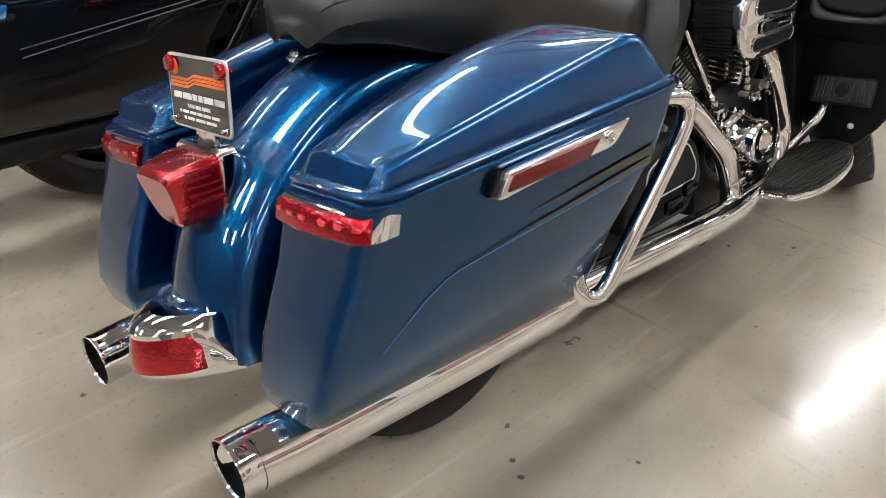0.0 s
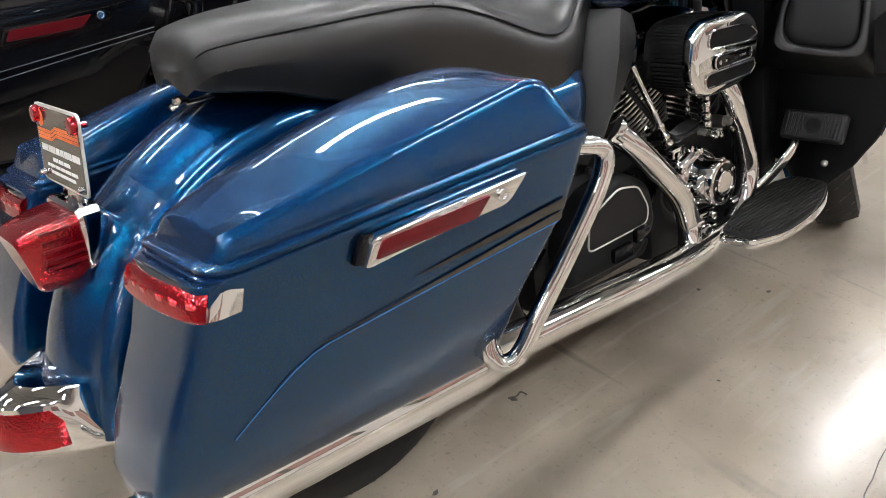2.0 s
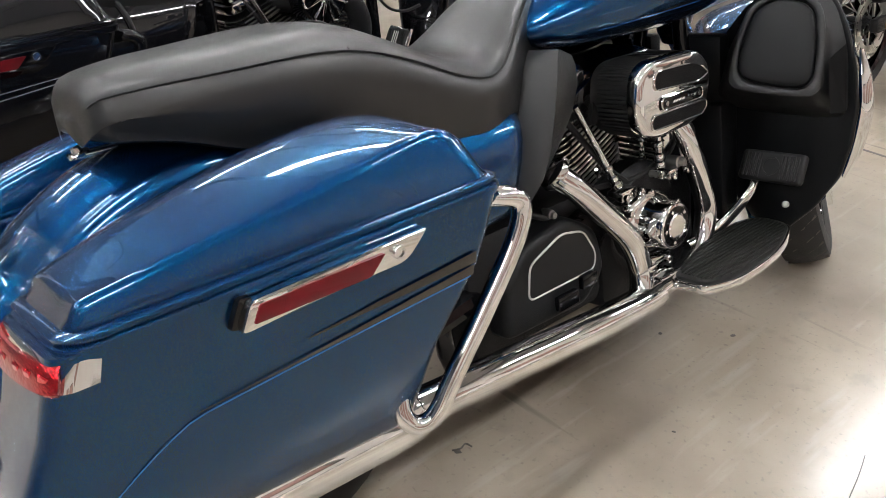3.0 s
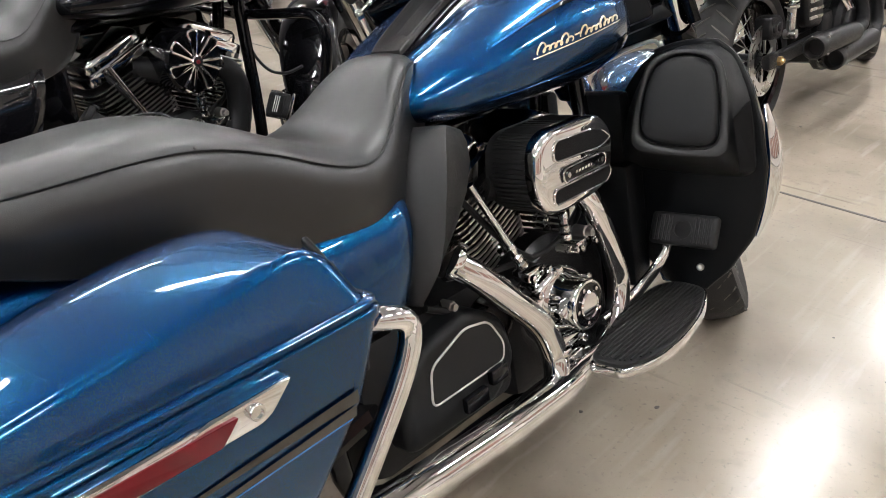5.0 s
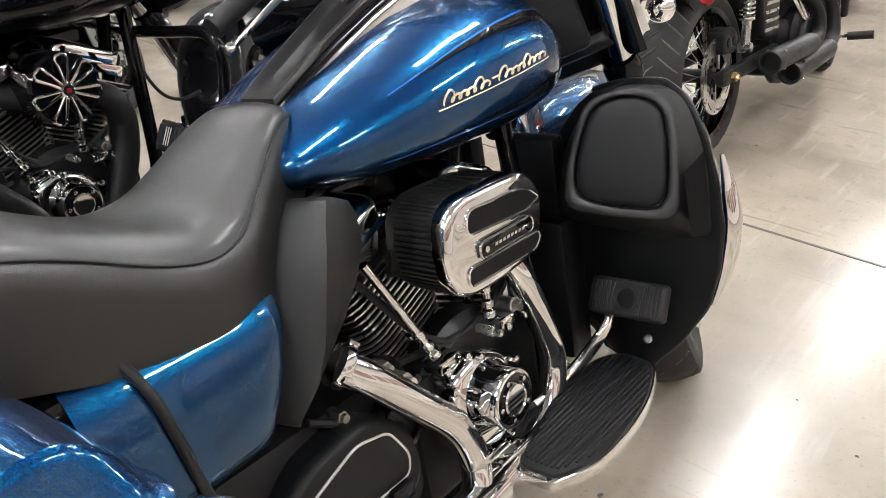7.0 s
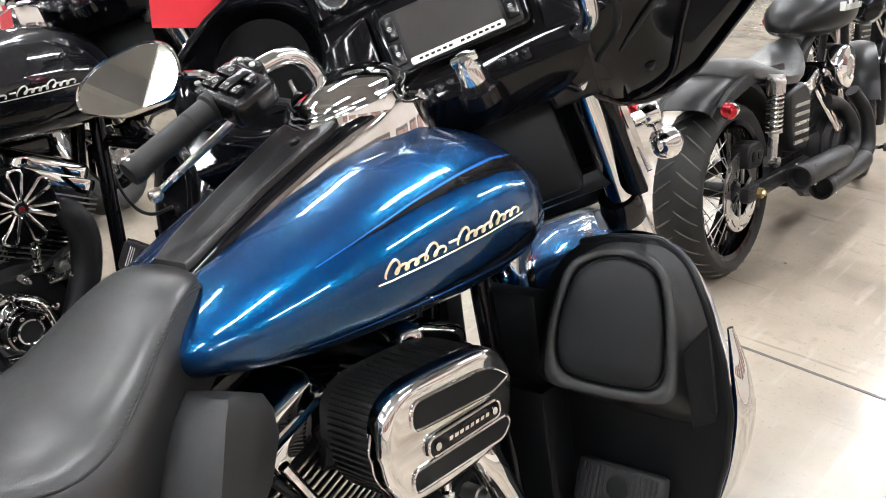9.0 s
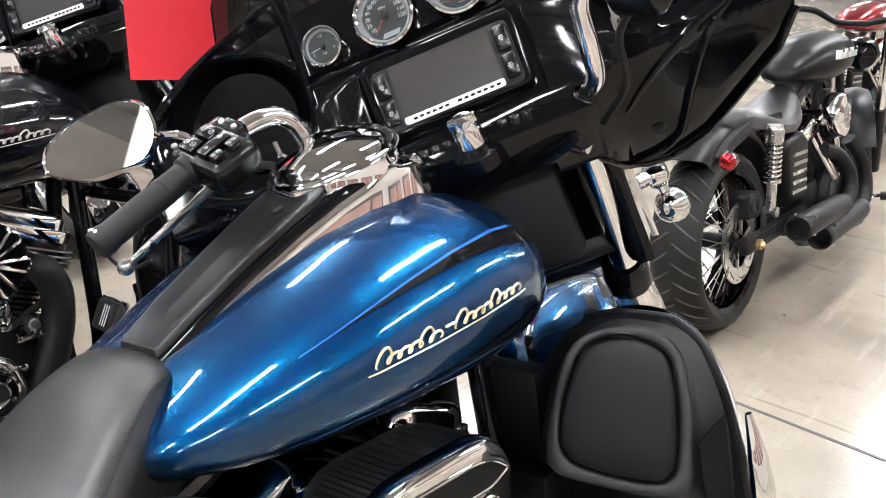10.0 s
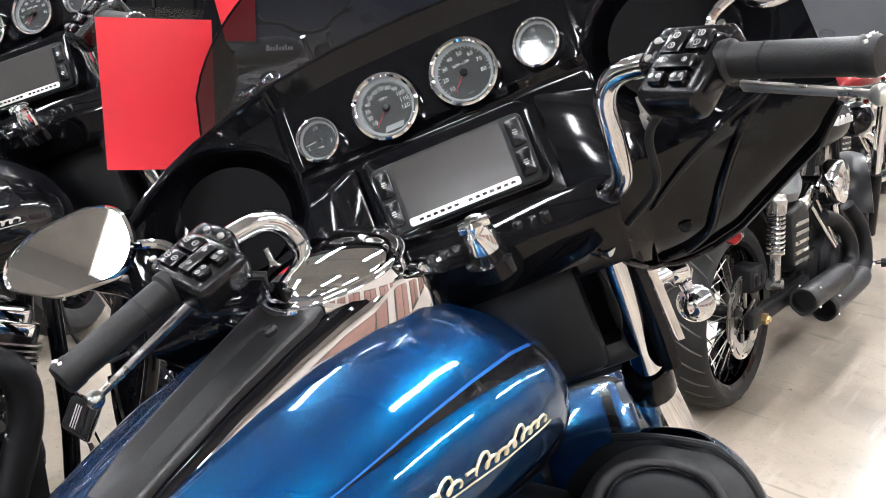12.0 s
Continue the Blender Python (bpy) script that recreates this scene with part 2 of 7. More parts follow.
def loft(bm, rings, close=True, cap=True):
    vs = [[bm.verts.new(v) for v in r] for r in rings]
    n = len(vs[0])
    for a, b in zip(vs, vs[1:]):
        for i in range(n if close else n - 1):
            j = (i + 1) % n
            bm.faces.new((a[i], a[j], b[j], b[i]))
    if cap and close:
        bm.faces.new(vs[0][::-1])
        bm.faces.new(vs[-1])
    return bm


def tube(bm, pts, r, seg=14, n=6, smooth=True, flat=1.0):
    """A round bar along a line; r one radius or one for each point given."""
    line = cr(pts, n) if smooth else [Vector(a) for a in pts]
    if isinstance(r, (int, float)):
        rad = [r] * len(line)
    else:
        src = np.linspace(0, 1, len(r))
        rad = np.interp(np.linspace(0, 1, len(line)), src, r)
    rings, up = [], None
    for i, p in enumerate(line):
        d = (line[min(i + 1, len(line) - 1)] - line[max(i - 1, 0)]).normalized()
        if up is None:
            up = Vector((0, 0, 1)) if abs(d.z) < 0.9 else Vector((1, 0, 0))
        side = d.cross(up).normalized()
        up = side.cross(d).normalized()
        rings.append([p + (side * math.cos(a) + up * math.sin(a) * flat) * rad[i] for a in (2 * math.pi * k / seg for k in range(seg))])
    return loft(bm, rings)


def lathe(bm, profile, origin=(0, 0, 0), axis=(0, 0, 1), seg=32, turn=0.0, cap=True):
    """Turned shape: profile of (radius, height along the axis)."""
    q = Vector((0, 0, 1)).rotation_difference(Vector(axis).normalized()).to_matrix()
    o = Vector(origin)
    rings = [[o + q @ Vector((r * math.cos(a), r * math.sin(a), h)) for a in (turn + 2 * math.pi * k / seg for k in range(seg))] for r, h in profile]
    return loft(bm, rings, cap=cap)


def box(bm, lo, hi, bevel=0.0, m=None, seg=2):
    r = bmesh.ops.create_cube(bm, size=1)["verts"]
    lo, hi = Vector(lo), Vector(hi)
    for v in r:
        v.co = Vector([lo[i] + (v.co[i] + 0.5) * (hi[i] - lo[i]) for i in range(3)])
    if bevel:
        es = list({e for v in r for e in v.link_edges})
        r = bmesh.ops.bevel(bm, geom=es, offset=bevel, segments=seg, profile=0.5, affect="EDGES")["verts"]
    if m:
        bmesh.ops.transform(bm, matrix=m, verts=[v for v in r if v.is_valid])
    return bm


def rounded(pts, rad, n=4):
    """A polygon in the plane with its corners rounded; rad one radius or one for each corner."""
    res, k = [], len(pts)
    for i in range(k):
        r = rad[i] if isinstance(rad, (list, tuple)) else rad
        p, a, b = Vector(pts[i]).to_2d(), Vector(pts[i - 1]).to_2d(), Vector(pts[(i + 1) % k]).to_2d()
        da, db = (a - p), (b - p)
        cut = min(r, da.length * 0.48, db.length * 0.48)
        s, e = p + da.normalized() * cut, p + db.normalized() * cut
        for j in range(n + 1):
            t = j / n
            res.append((1 - t) ** 2 * s + 2 * t * (1 - t) * p + t * t * e)
    return res


def plate(bm, pts, put, d0, d1, bevel=0.0, seg=2):
    """A flat piece: an outline put into space by put(a, b, depth), from depth d0 to d1, its d1 edge eased by bevel."""
    c = sum((Vector(p).to_2d() for p in pts), Vector((0, 0))) / len(pts)
    rings = [[put(*p, d0) for p in pts]]
    if bevel:
        s = 1 if d1 > d0 else -1
        for k in range(seg + 1):
            a = math.pi / 2 * k / seg
            inset = bevel * (1 - math.cos(a))
            ring = []
            for p in pts:
                v = Vector(p).to_2d() - c
                ring.append(put(*(c + v * (1 - inset / max(v.length, 1e-4))), d1 - s * bevel * (1 - math.sin(a))))
            rings.append(ring)
    else:
        rings.append([put(*p, d1) for p in pts])
    return loft(bm, [[Vector(v) for v in r] for r in rings])


def right(a, b, d):
    """Outlines on the right flank: a along, b up, d outwards to the right."""
    return (a, -d, b)


def rearward(a, b, d):
    return (-d, a, b)


def flat(a, b, d):
    return (a, b, d)


def part(name, bm, material, parent=None, label="", m=None, mirror=False, sharp=35):
    if m is not None:
        bmesh.ops.transform(bm, matrix=m, verts=bm.verts)
    if mirror:
        for v in bm.verts:
            v.co.y = -v.co.y
    bmesh.ops.recalc_face_normals(bm, faces=bm.faces)
    me = bpy.data.meshes.new(name)
    bm.to_mesh(me)
    bm.free()
    me.materials.append(material)
    me.shade_smooth()
    me.set_sharp_from_angle(angle=radians(sharp))
    ob = new(name, me)
    if parent:
        ob.parent = parent
    if label:
        ob["label"] = label
    return ob


def thing(name, m, label, category, group=""):
    ob = new(name)
    ob.empty_display_size = 0.1
    ob.matrix_basis = m
    return tagged(ob, label, category, group)


def nb():
    return bmesh.new()


def letters(text, size, put, bm=None):
    """Flat writing in the built-in font, put into space by put(x, y)."""
    cu = bpy.data.curves.new("writing", "FONT")
    cu.body, cu.size, cu.align_x, cu.align_y = text, size, "CENTER", "CENTER"
    cu.resolution_u = 2
    ob = bpy.data.objects.new("writing", cu)
    me = bpy.data.meshes.new_from_object(ob)
    bm = bm or nb()
    start = len(bm.verts)
    bm.from_mesh(me)
    bm.verts.ensure_lookup_table()
    for v in bm.verts[start:]:
        v.co = Vector(put(v.co.x, v.co.y))
    bpy.data.meshes.remove(me)
    bpy.data.objects.remove(ob)
    bpy.data.curves.remove(cu)
    return bm


# ---- the room ----
def room():
    x0, x1, y0, y1 = -13.0, 26.0, -6.5, 15.0
    bm = nb()
    box(bm, (x0 - 0.2, y0 - 0.2, -0.2), (x1 + 0.2, y1 + 0.2, 0.0))
    floor = tagged(part("floor", bm, CONCRETE), "worn polished grey-beige concrete showroom floor with stains", "floor", kind="structure")
    bm = nb()
    box(bm, (x0 - 0.2, y0 - 0.2, CEIL + 0.6), (x1 + 0.2, y1 + 0.2, CEIL + 0.8))
    for i in range(19):  # roof joists
        x = x0 + 1 + 2.05 * i
        box(bm, (x, y0, CEIL + 0.25), (x + 0.12, y1, CEIL + 0.6))
    tagged(part("ceiling", bm, DECK), "grey painted open roof deck with joists", "ceiling", kind="structure")
    for name, lo, hi in (("wall_south", (x0, y0 - 0.2, 0), (x1, y0, CEIL + 0.6)), ("wall_north", (x0, y1, 0), (x1, y1 + 0.2, CEIL + 0.6)),
                         ("wall_west", (x0 - 0.2, y0, 0), (x0, y1, CEIL + 0.6)), ("wall_east", (x1, y0, 0), (x1 + 0.2, y1, CEIL + 0.6))):
        bm = nb()
        box(bm, lo, hi)
        tagged(part(name, bm, TAN_WALL if name == "wall_south" else WALL), "plain painted showroom wall", "wall", kind="structure")
    # display boards along the wall that the paint reflects
    for i in range(8):
        x = -8.5 + 2.9 * i
        ob = thing("display_board", pose(x, y0 + 0.03, 1.1), "tall dusky red display board in a dark frame on the wall", "board", "boards along the wall")
        bm = nb()
        box(bm, (0, 0, 0), (2.2, 0.05, 1.6), 0.01)
        part("frame", bm, CRACK, ob)
        for k in range(2):
            bm = nb()
            box(bm, (0.14 + 1.02 * k, 0.05, 0.14), (1.04 + 1.02 * k, 0.075, 1.46), 0.01)
            part("panel", bm, TAN, ob)
    # ceiling fixtures
    first = None
    for r in range(4):
        for c in range(8):
            x, y = -10.1 + 4.5 * c, -3.7 + 4.6 * r
            if first is None:
                first = thing("ceiling_light", pose(x, y, CEIL), "long white ceiling light fixture, switched on", "ceiling light", "rows of ceiling lights")
                bm = nb()
                plate(bm, [(-0.21, 0.0), (0.21, 0.0), (0.17, 0.05), (0.08, 0.1), (-0.08, 0.1), (-0.17, 0.05)], lambda a, b, d: (d, a, b), -1.24, 1.24)
                part("housing", bm, LAMP_WHITE, first)
                bm = nb()
                box(bm, (-1.18, -0.135, -0.02), (1.18, 0.135, 0.004), 0.008)
                part("diffuser", bm, GLOW, first)
                for s in (-1, 1):
                    bm = nb()
                    for k in range(50):
                        box(bm, (-1.17 + 0.047 * k, s * 0.172 - 0.014, -0.006), (-1.145 + 0.047 * k, s * 0.172 + 0.014, 0.004))
                    tagged(part("vent_light", bm, GLOW, first), kind="stuff")
                for s in (-1, 1):
                    bm = nb()
                    tube(bm, [(0.9 * s, 0, 0.08), (0.9 * s, 0, 0.62)], 0.008, 6, smooth=False)
                    part("hanger", bm, LAMP_WHITE, first)
            else:
                copy_thing(first, pose(x, y, CEIL))
    # saw-cut joints and a hairline crack, filled dark
    for name, line in (("floor_joint", [(2.75, -6.5, 0), (2.745, -0.3, 0), (2.752, 0.13, 0), (2.75, 15, 0)]), ("floor_joint", [(-1.9, -6.5, 0), (-1.9, 15, 0)]),
                       ("floor_joint", [(7.4, -6.5, 0), (7.4, 15, 0)])):
        bm = nb()
        for a, b in zip(line, line[1:]):
            box(bm, (min(a[0], b[0]) - 0.003, a[1], 0.0), (max(a[0], b[0]) + 0.003, b[1], 0.0015))
        part(name, bm, CRACK, floor, "dark saw-cut floor joint")
    rng = random.Random(5)
    bm = nb()
    p, line = Vector((1.15, -0.66, 0.0012)), []
    for i in range(14):
        line.append(p.copy())
        p = p + Vector((-0.055, -0.018 + rng.uniform(-0.012, 0.012), 0))
    tube(bm, line, 0.0012, 5, 2)
    part("hairline_crack", bm, CRACK, floor)
    # crumbs of grit and scraps on the floor
    for i, (x, y, s) in enumerate(((0.498, -0.084, 0.008), (1.178, -0.112, 0.006), (1.314, -0.239, 0.007), (0.19, -0.17, 0.008), (0.315, -0.413, 0.005),
                                   (0.11, -0.28, 0.007), (0.13, -0.24, 0.006), (1.786, -0.62, 0.005), (3.504, 0.255, 0.007), (-0.42, 0.49, 0.006), (0.9, -0.35, 0.004),
                                   (-0.15, -0.35, 0.005), (1.9, -0.45, 0.004), (-0.3, -0.28, 0.006))):
        bm = nb()
        bmesh.ops.create_icosphere(bm, subdivisions=1, radius=s)
        for v in bm.verts:
            v.co = Vector((v.co.x * rng.uniform(0.6, 1.6), v.co.y * rng.uniform(0.5, 1.3), max(0, v.co.z * 0.5)))
        g = part("grit_crumb", bm, CRACK)
        g.matrix_basis = pose(x, y, 0.001, 0, 0, rng.uniform(0, 180))
        tagged(g, "small dark crumb of grit on the floor", "grit", "grit on the floor")
    bm = nb()
    tube(bm, [(0.49, -0.075, 0.003), (0.505, -0.085, 0.006), (0.525, -0.08, 0.004), (0.53, -0.095, 0.003)], 0.002, 6, 4)
    tagged(part("wire_scrap", bm, CRACK), "short bent scrap of dark wire on the floor", "scrap")


room()


# ---- touring motorcycle; x ahead, y to its left, z up from the ground under its rear wheel ----
AXIS = Vector((-math.sin(radians(26)), 0, math.cos(radians(26))))
HEAD = Vector((2.01, 0, 0))


def steer(deg):
    return Matrix.Translation(HEAD) @ Matrix.Rotation(radians(deg), 4, AXIS) @ Matrix.Translation(-HEAD)


def interp(x, xs, ys):
    return float(np.interp(x, xs, ys))


# saddlebag: lengths and flank by height
BZ = [0.318, 0.326, 0.34, 0.40, 0.47, 0.57, 0.66]
BXR = [-0.312, -0.336, -0.35, -0.356, -0.336, -0.286, -0.255]
BXF = [0.195, 0.205, 0.212, 0.228, 0.25, 0.315, 0.352]
BYO = [-0.33, -0.345, -0.358, -0.382, -0.404, -0.428, -0.44]


def flare(x, z):
    """How far the outer flank stands off its plain depth: the bag widens towards its front."""
    return (0.03 - 0.083 * (x + 0.25)) * min(1.0, max(0.4, (z - 0.34) / 0.25))


def bag_y(z, x=0.0):
    return interp(z, BZ, BYO) + flare(x, z)


def rise(x):
    """The lid's seam climbs gently to the front."""
    return 0.037 * (x + 0.2)


def smooth_at(x, xs, ys):
    """A smooth curve through knots at uneven steps."""
    n = len(xs)
    sec = [(ys[i + 1] - ys[i]) / (xs[i + 1] - xs[i]) for i in range(n - 1)]
    m = [sec[0]] + [(sec[i - 1] * (xs[i + 1] - xs[i]) + sec[i] * (xs[i] - xs[i - 1])) / (xs[i + 1] - xs[i - 1]) for i in range(1, n - 1)] + [sec[-1]]
    i = min(n - 2, max(0, sum(1 for k in xs if k <= x) - 1))
    h = xs[i + 1] - xs[i]
    t = (x - xs[i]) / h
    return ys[i] * (1 + 2 * t) * (1 - t) ** 2 + m[i] * h * t * (1 - t) ** 2 + ys[i + 1] * t * t * (3 - 2 * t) + m[i + 1] * h * t * t * (t - 1)


def rrect(x0, x1, y0, y1, z, r_rear, r_front, n=5):
    r = [0.02, 0.02, r_front, r_rear]
    return [Vector((p.x, p.y, z)) for p in rounded([(x0, y0), (x1, y0), (x1, y1), (x0, y1)], r, n)]


def flank_strip(bm, xs, lo, hi, lift=0.0012):
    """A thin stripe on the bag's outer flank between two lines z = lo(x), hi(x)."""
    rows = []
    for x in xs:
        row = []
        for t in (0, 0.33, 0.66, 1):
            z = lo(x) + (hi(x) - lo(x)) * t
            row.append(Vector((x, bag_y(z, x) - lift, z)))
        rows.append(row)
    return loft(bm, rows, close=False)


def saddlebag(root, paint, side, plain):
    mir = side > 0

    def flared(ring, inner=-0.215):
        out = []
        for v in ring:
            k = min(1.0, max(0.0, (v.y - inner) / -0.2))
            low = 0.03 * min(1.0, max(0.0, (0.1 - v.x) / 0.42)) * max(0.0, (0.42 - v.z) / 0.1)
            up = rise(v.x) * min(1.0, max(0.0, (v.z - 0.5) / 0.16))
            out.append(Vector((v.x, v.y + k * flare(v.x, v.z), v.z + low + up)))
        return out

    bm = nb()
    loft(bm, [flared(rrect(interp(z, BZ, BXR), interp(z, BZ, BXF), -0.215, interp(z, BZ, BYO), z, 0.030, 0.022, 6)) for z in
              (0.318, 0.322, 0.326, 0.34, 0.37, 0.40, 0.43, 0.47, 0.52, 0.57, 0.62, 0.664)])
    bag = part("saddlebag", bm, paint, root, "hard saddlebag" if not plain else "", mirror=mir)
    # lid: top, crease and foot run on smooth curves from tail to front; the tail is cut off by a steep flat face
    KX, KT = (-0.23, -0.1, 0.0, 0.1, 0.19, 0.255, 0.295, 0.322, 0.340, 0.350), (0.704, 0.744, 0.767, 0.783, 0.790, 0.788, 0.777, 0.754, 0.728, 0.705)
    LX, KC = (-0.23, 0.0, 0.2, 0.25, 0.272, 0.295, 0.322, 0.340, 0.350), (0.703, 0.7355, 0.7635, 0.7705, 0.772, 0.767, 0.745, 0.722, 0.704)
    stations = [-0.229, -0.2275, -0.219, -0.2115, -0.2085, -0.205, -0.201, -0.196] + list(np.linspace(-0.185, 0.255, 34)) + list(np.linspace(0.264, 0.350, 16))
    rings = []
    for x in stations:
        t, c = smooth_at(x, KX, KT), smooth_at(x, LX, KC)
        f = interp(x, (-0.229, -0.2275, -0.2115, -0.2085, -0.205, -0.201, -0.196), (0.02, 0.08, 0.86, 0.945, 0.985, 0.997, 1.0))
        turn = 0.022 * max(0.0, (-0.2 - x) / 0.029) ** 2.2 + 0.022 * max(0.0, (x - 0.315) / 0.035) ** 2.2
        yc, yo = -0.4066 - 0.0565 * max(-0.205, x) + turn + 0.03 * max(0.0, x - 0.27), -0.4215 - 0.095 * max(-0.205, x) + turn + 0.03 * max(0.0, x - 0.29)
        base = 0.677 + rise(x)
        b = -0.285 - yc
        q = 0.012 * (1 - f)
        sec = [(-0.216 - q, base - 0.006), (-0.217 - q, t - 0.03), (-0.226 - q, t - 0.010), (-0.25, t - 0.002), (-0.285, t), (-0.285 - 0.35 * b, t - 0.22 * (t - c)), (-0.285 - 0.7 * b, t - 0.56 * (t - c)),
               (yc + 0.006, c + 0.0035), (yc + 0.0015, c + 0.0005), (yc - 0.0015, c - 0.0035), (yc * 0.72 + yo * 0.28 - 0.002, c * 0.7 + base * 0.3), (yc * 0.38 + yo * 0.62 - 0.003, c * 0.36 + base * 0.64), (yo, base + 0.004), (yo + 0.002, base - 0.006)]
        pts = [Vector((x, y, base + (z - base) * f if z > base else z)) for y, z in sec]
        rings.append(pts[:1] + cr(pts[1:8], 4) + pts[8:10] + cr(pts[9:13], 3)[1:] + pts[13:])
    bm = nb()
    loft(bm, rings)
    part("lid", bm, paint, bag, mirror=mir, sharp=24)
    bm = nb()
    loft(bm, [flared(rrect(-0.236 - o, 0.352 + o, -0.213 + o * 0.3, -0.434 - o, z, 0.05, 0.035, 7)) for z, o in
              ((0.651, -0.006), (0.6515, 0.003), (0.654, 0.007), (0.660, 0.0085), (0.666, 0.008), (0.6685, 0.003), (0.6705, 0.003), (0.6725, 0.006), (0.676, 0.006), (0.679, 0.001), (0.680, -0.010))])
    part("lid_rim", bm, paint, bag, mirror=mir)
    # latch with its long reflector and round lock
    o = [(-0.060, 0.620), (0.10, 0.629), (0.174, 0.634), (0.208, 0.670), (0.10, 0.6645), (-0.044, 0.657)]
    bm = nb()
    put = lambda a, b, d: (a, bag_y(b, a) - d, b)
    plate(bm, rounded(o, [0.006, 0.02, 0.012, 0.006, 0.02, 0.01]), put, 0.0, 0.022, 0.006)
    latch = part("latch", bm, CHROME if not plain else GLOSS, bag, "chrome latch" if not plain else "", mirror=mir)
    bm = nb()
    plate(bm, rounded([(-0.045, 0.629), (0.115, 0.632), (0.138, 0.657), (-0.034, 0.652)], 0.004), put, 0.02, 0.0245, 0.001)
    part("reflector", bm, DARK_RED, latch, "dark red reflector", mirror=mir)
    bm = nb()
    q = Vector((0.157, bag_y(0.652, 0.157), 0.652))
    lathe(bm, [(0.0095, 0.02), (0.0095, 0.026), (0.0085, 0.0275), (0.0065, 0.0275), (0.0065, 0.025), (0.0, 0.025)][:-1] + [(0.001, 0.025)], q, (0, -1, 0), 20)
    part("lock", bm, CHROME, latch, mirror=mir)
    bm = nb()
    plate(bm, rounded([(-0.068, 0.625), (-0.05, 0.622), (-0.036, 0.66), (-0.052, 0.662)], 0.004), put, 0.0, 0.012, 0.002)
    part("latch_hinge", bm, GLOSS, latch, mirror=mir)
    # stripes on the flank
    if not plain:
        xs = np.linspace(0.03, 0.322, 14)
        bm = nb()
        flank_strip(bm, [x for x in xs if x < interp(0.58, BZ, BXF) - 0.01], lambda x: 0.570 + 0.012 * (x - 0.03) / 0.3, lambda x: 0.5715 + 0.040 * (x - 0.03) / 0.3 * 0.75)
        part("stripe", bm, STRIPE, bag, "black stripe", mirror=mir)
        bm = nb()
        flank_strip(bm, np.linspace(-0.12, 0.295, 20), lambda x: 0.532 + 0.03 * (x + 0.12) / 0.4, lambda x: 0.5335 + 0.032 * (x + 0.12) / 0.4 + 0.012 * max(0, x) / 0.3)
        part("stripe", bm, STRIPE, bag, mirror=mir)
        bm = nb()
        flank_strip(bm, np.linspace(-0.25, 0.29, 24), lambda x: 0.520 + 0.033 * (x + 0.2) / 0.4 - 0.9 * max(0, -0.12 - x) ** 1.3, lambda x: 0.5225 + 0.033 * (x + 0.2) / 0.4 - 0.9 * max(0, -0.12 - x) ** 1.3)
        part("pinstripe", bm, PIN, bag, mirror=mir)
    else:
        for z0, dz in ((0.55, 0.05), (0.53, 0.06)):
            bm = nb()
            flank_strip(bm, np.linspace(-0.2, 0.28, 20), lambda x: z0 + dz * (x + 0.2) / 0.5, lambda x: z0 + 0.0022 + dz * (x + 0.2) / 0.5)
            part("pinstripe", bm, DIAL_RING, bag, mirror=mir)
    # tail lamp strip that wraps the rear corner
    def wrap(z, lift):
        slant = 0.35 * (0.65 - z)
        line = [(-0.246, -0.226), (-0.249, -0.25), (-0.2505, -0.29), (-0.2485, -0.33), (-0.243, -0.37), (-0.2375, -0.388), (-0.2325, -0.394), (-0.226, -0.3965), (-0.204, -0.3972)]
        p = cr([Vector((x - slant, y - slant * 0.12, z)) for x, y in line], 3)
        out = []
        for i, v in enumerate(p):
            d = p[min(i + 1, len(p) - 1)] - p[max(i - 1, 0)]
            out.append(v + Vector((d.y, -d.x, 0)).normalized() * lift)
        return out
    case = ((0.620, -0.025), (0.6205, 0.011), (0.623, 0.0145), (0.6565, 0.0145), (0.659, 0.0125), (0.6595, -0.025))
    bm = nb()
    loft(bm, [wrap(z, l) for z, l in case], close=False)
    for i in (0, -1):
        bm.faces.new([bm.verts.new(wrap(z, l)[i]) for z, l in case])
    sig = part("turn_signal", bm, CHROME, bag, "chrome lamp housing", mirror=mir)
    glass = ((0.6225, 0.010), (0.623, 0.019), (0.627, 0.0225), (0.639, 0.0235), (0.651, 0.0225), (0.6552, 0.019), (0.6557, 0.010))
    bm = nb()
    loft(bm, [wrap(z, l)[:18] for z, l in glass], close=False)
    for i in (0, 17):
        bm.faces.new([bm.verts.new(wrap(z, l)[i]) for z, l in glass])
    part("lens", bm, RED_LENS, sig, "red lens", mirror=mir)
    line = wrap(0.639, 0.0222)
    for k in range(6):
        i = 1 + round(2.6 * k)
        c, d = line[i], line[i + 1] - line[i - 1]
        bm = nb()
        lathe(bm, [(0.0115, -0.001), (0.009, 0.0007), (0.003, 0.0011)], c, Vector((d.y, -d.x, 0)), 4, math.pi / 4)
        part("lens_facet", bm, BRIGHT_LENS, sig, mirror=mir)
    return bag


def fender_arc(bm, cx, cz, prof, a0, a1, n=40, squeeze=None):
    """A mudguard: a profile of (y, radius) swept round the axle from angle a0 to a1 (degrees from ahead, over the top)."""
    rings = []
    for i in range(n + 1):
        t = i / n
        a = radians(a0 + (a1 - a0) * t)
        k = squeeze(t) if squeeze else 1.0
        outer = [Vector((cx + math.cos(a) * r * (1 if True else k), y * k, cz + math.sin(a) * r)) for y, r in prof]
        inner = [Vector((cx + math.cos(a) * (r - 0.004), y * k * 0.985, cz + math.sin(a) * (r - 0.004))) for y, r in prof[::-1]]
        rings.append(outer + inner)
    return loft(bm, rings)


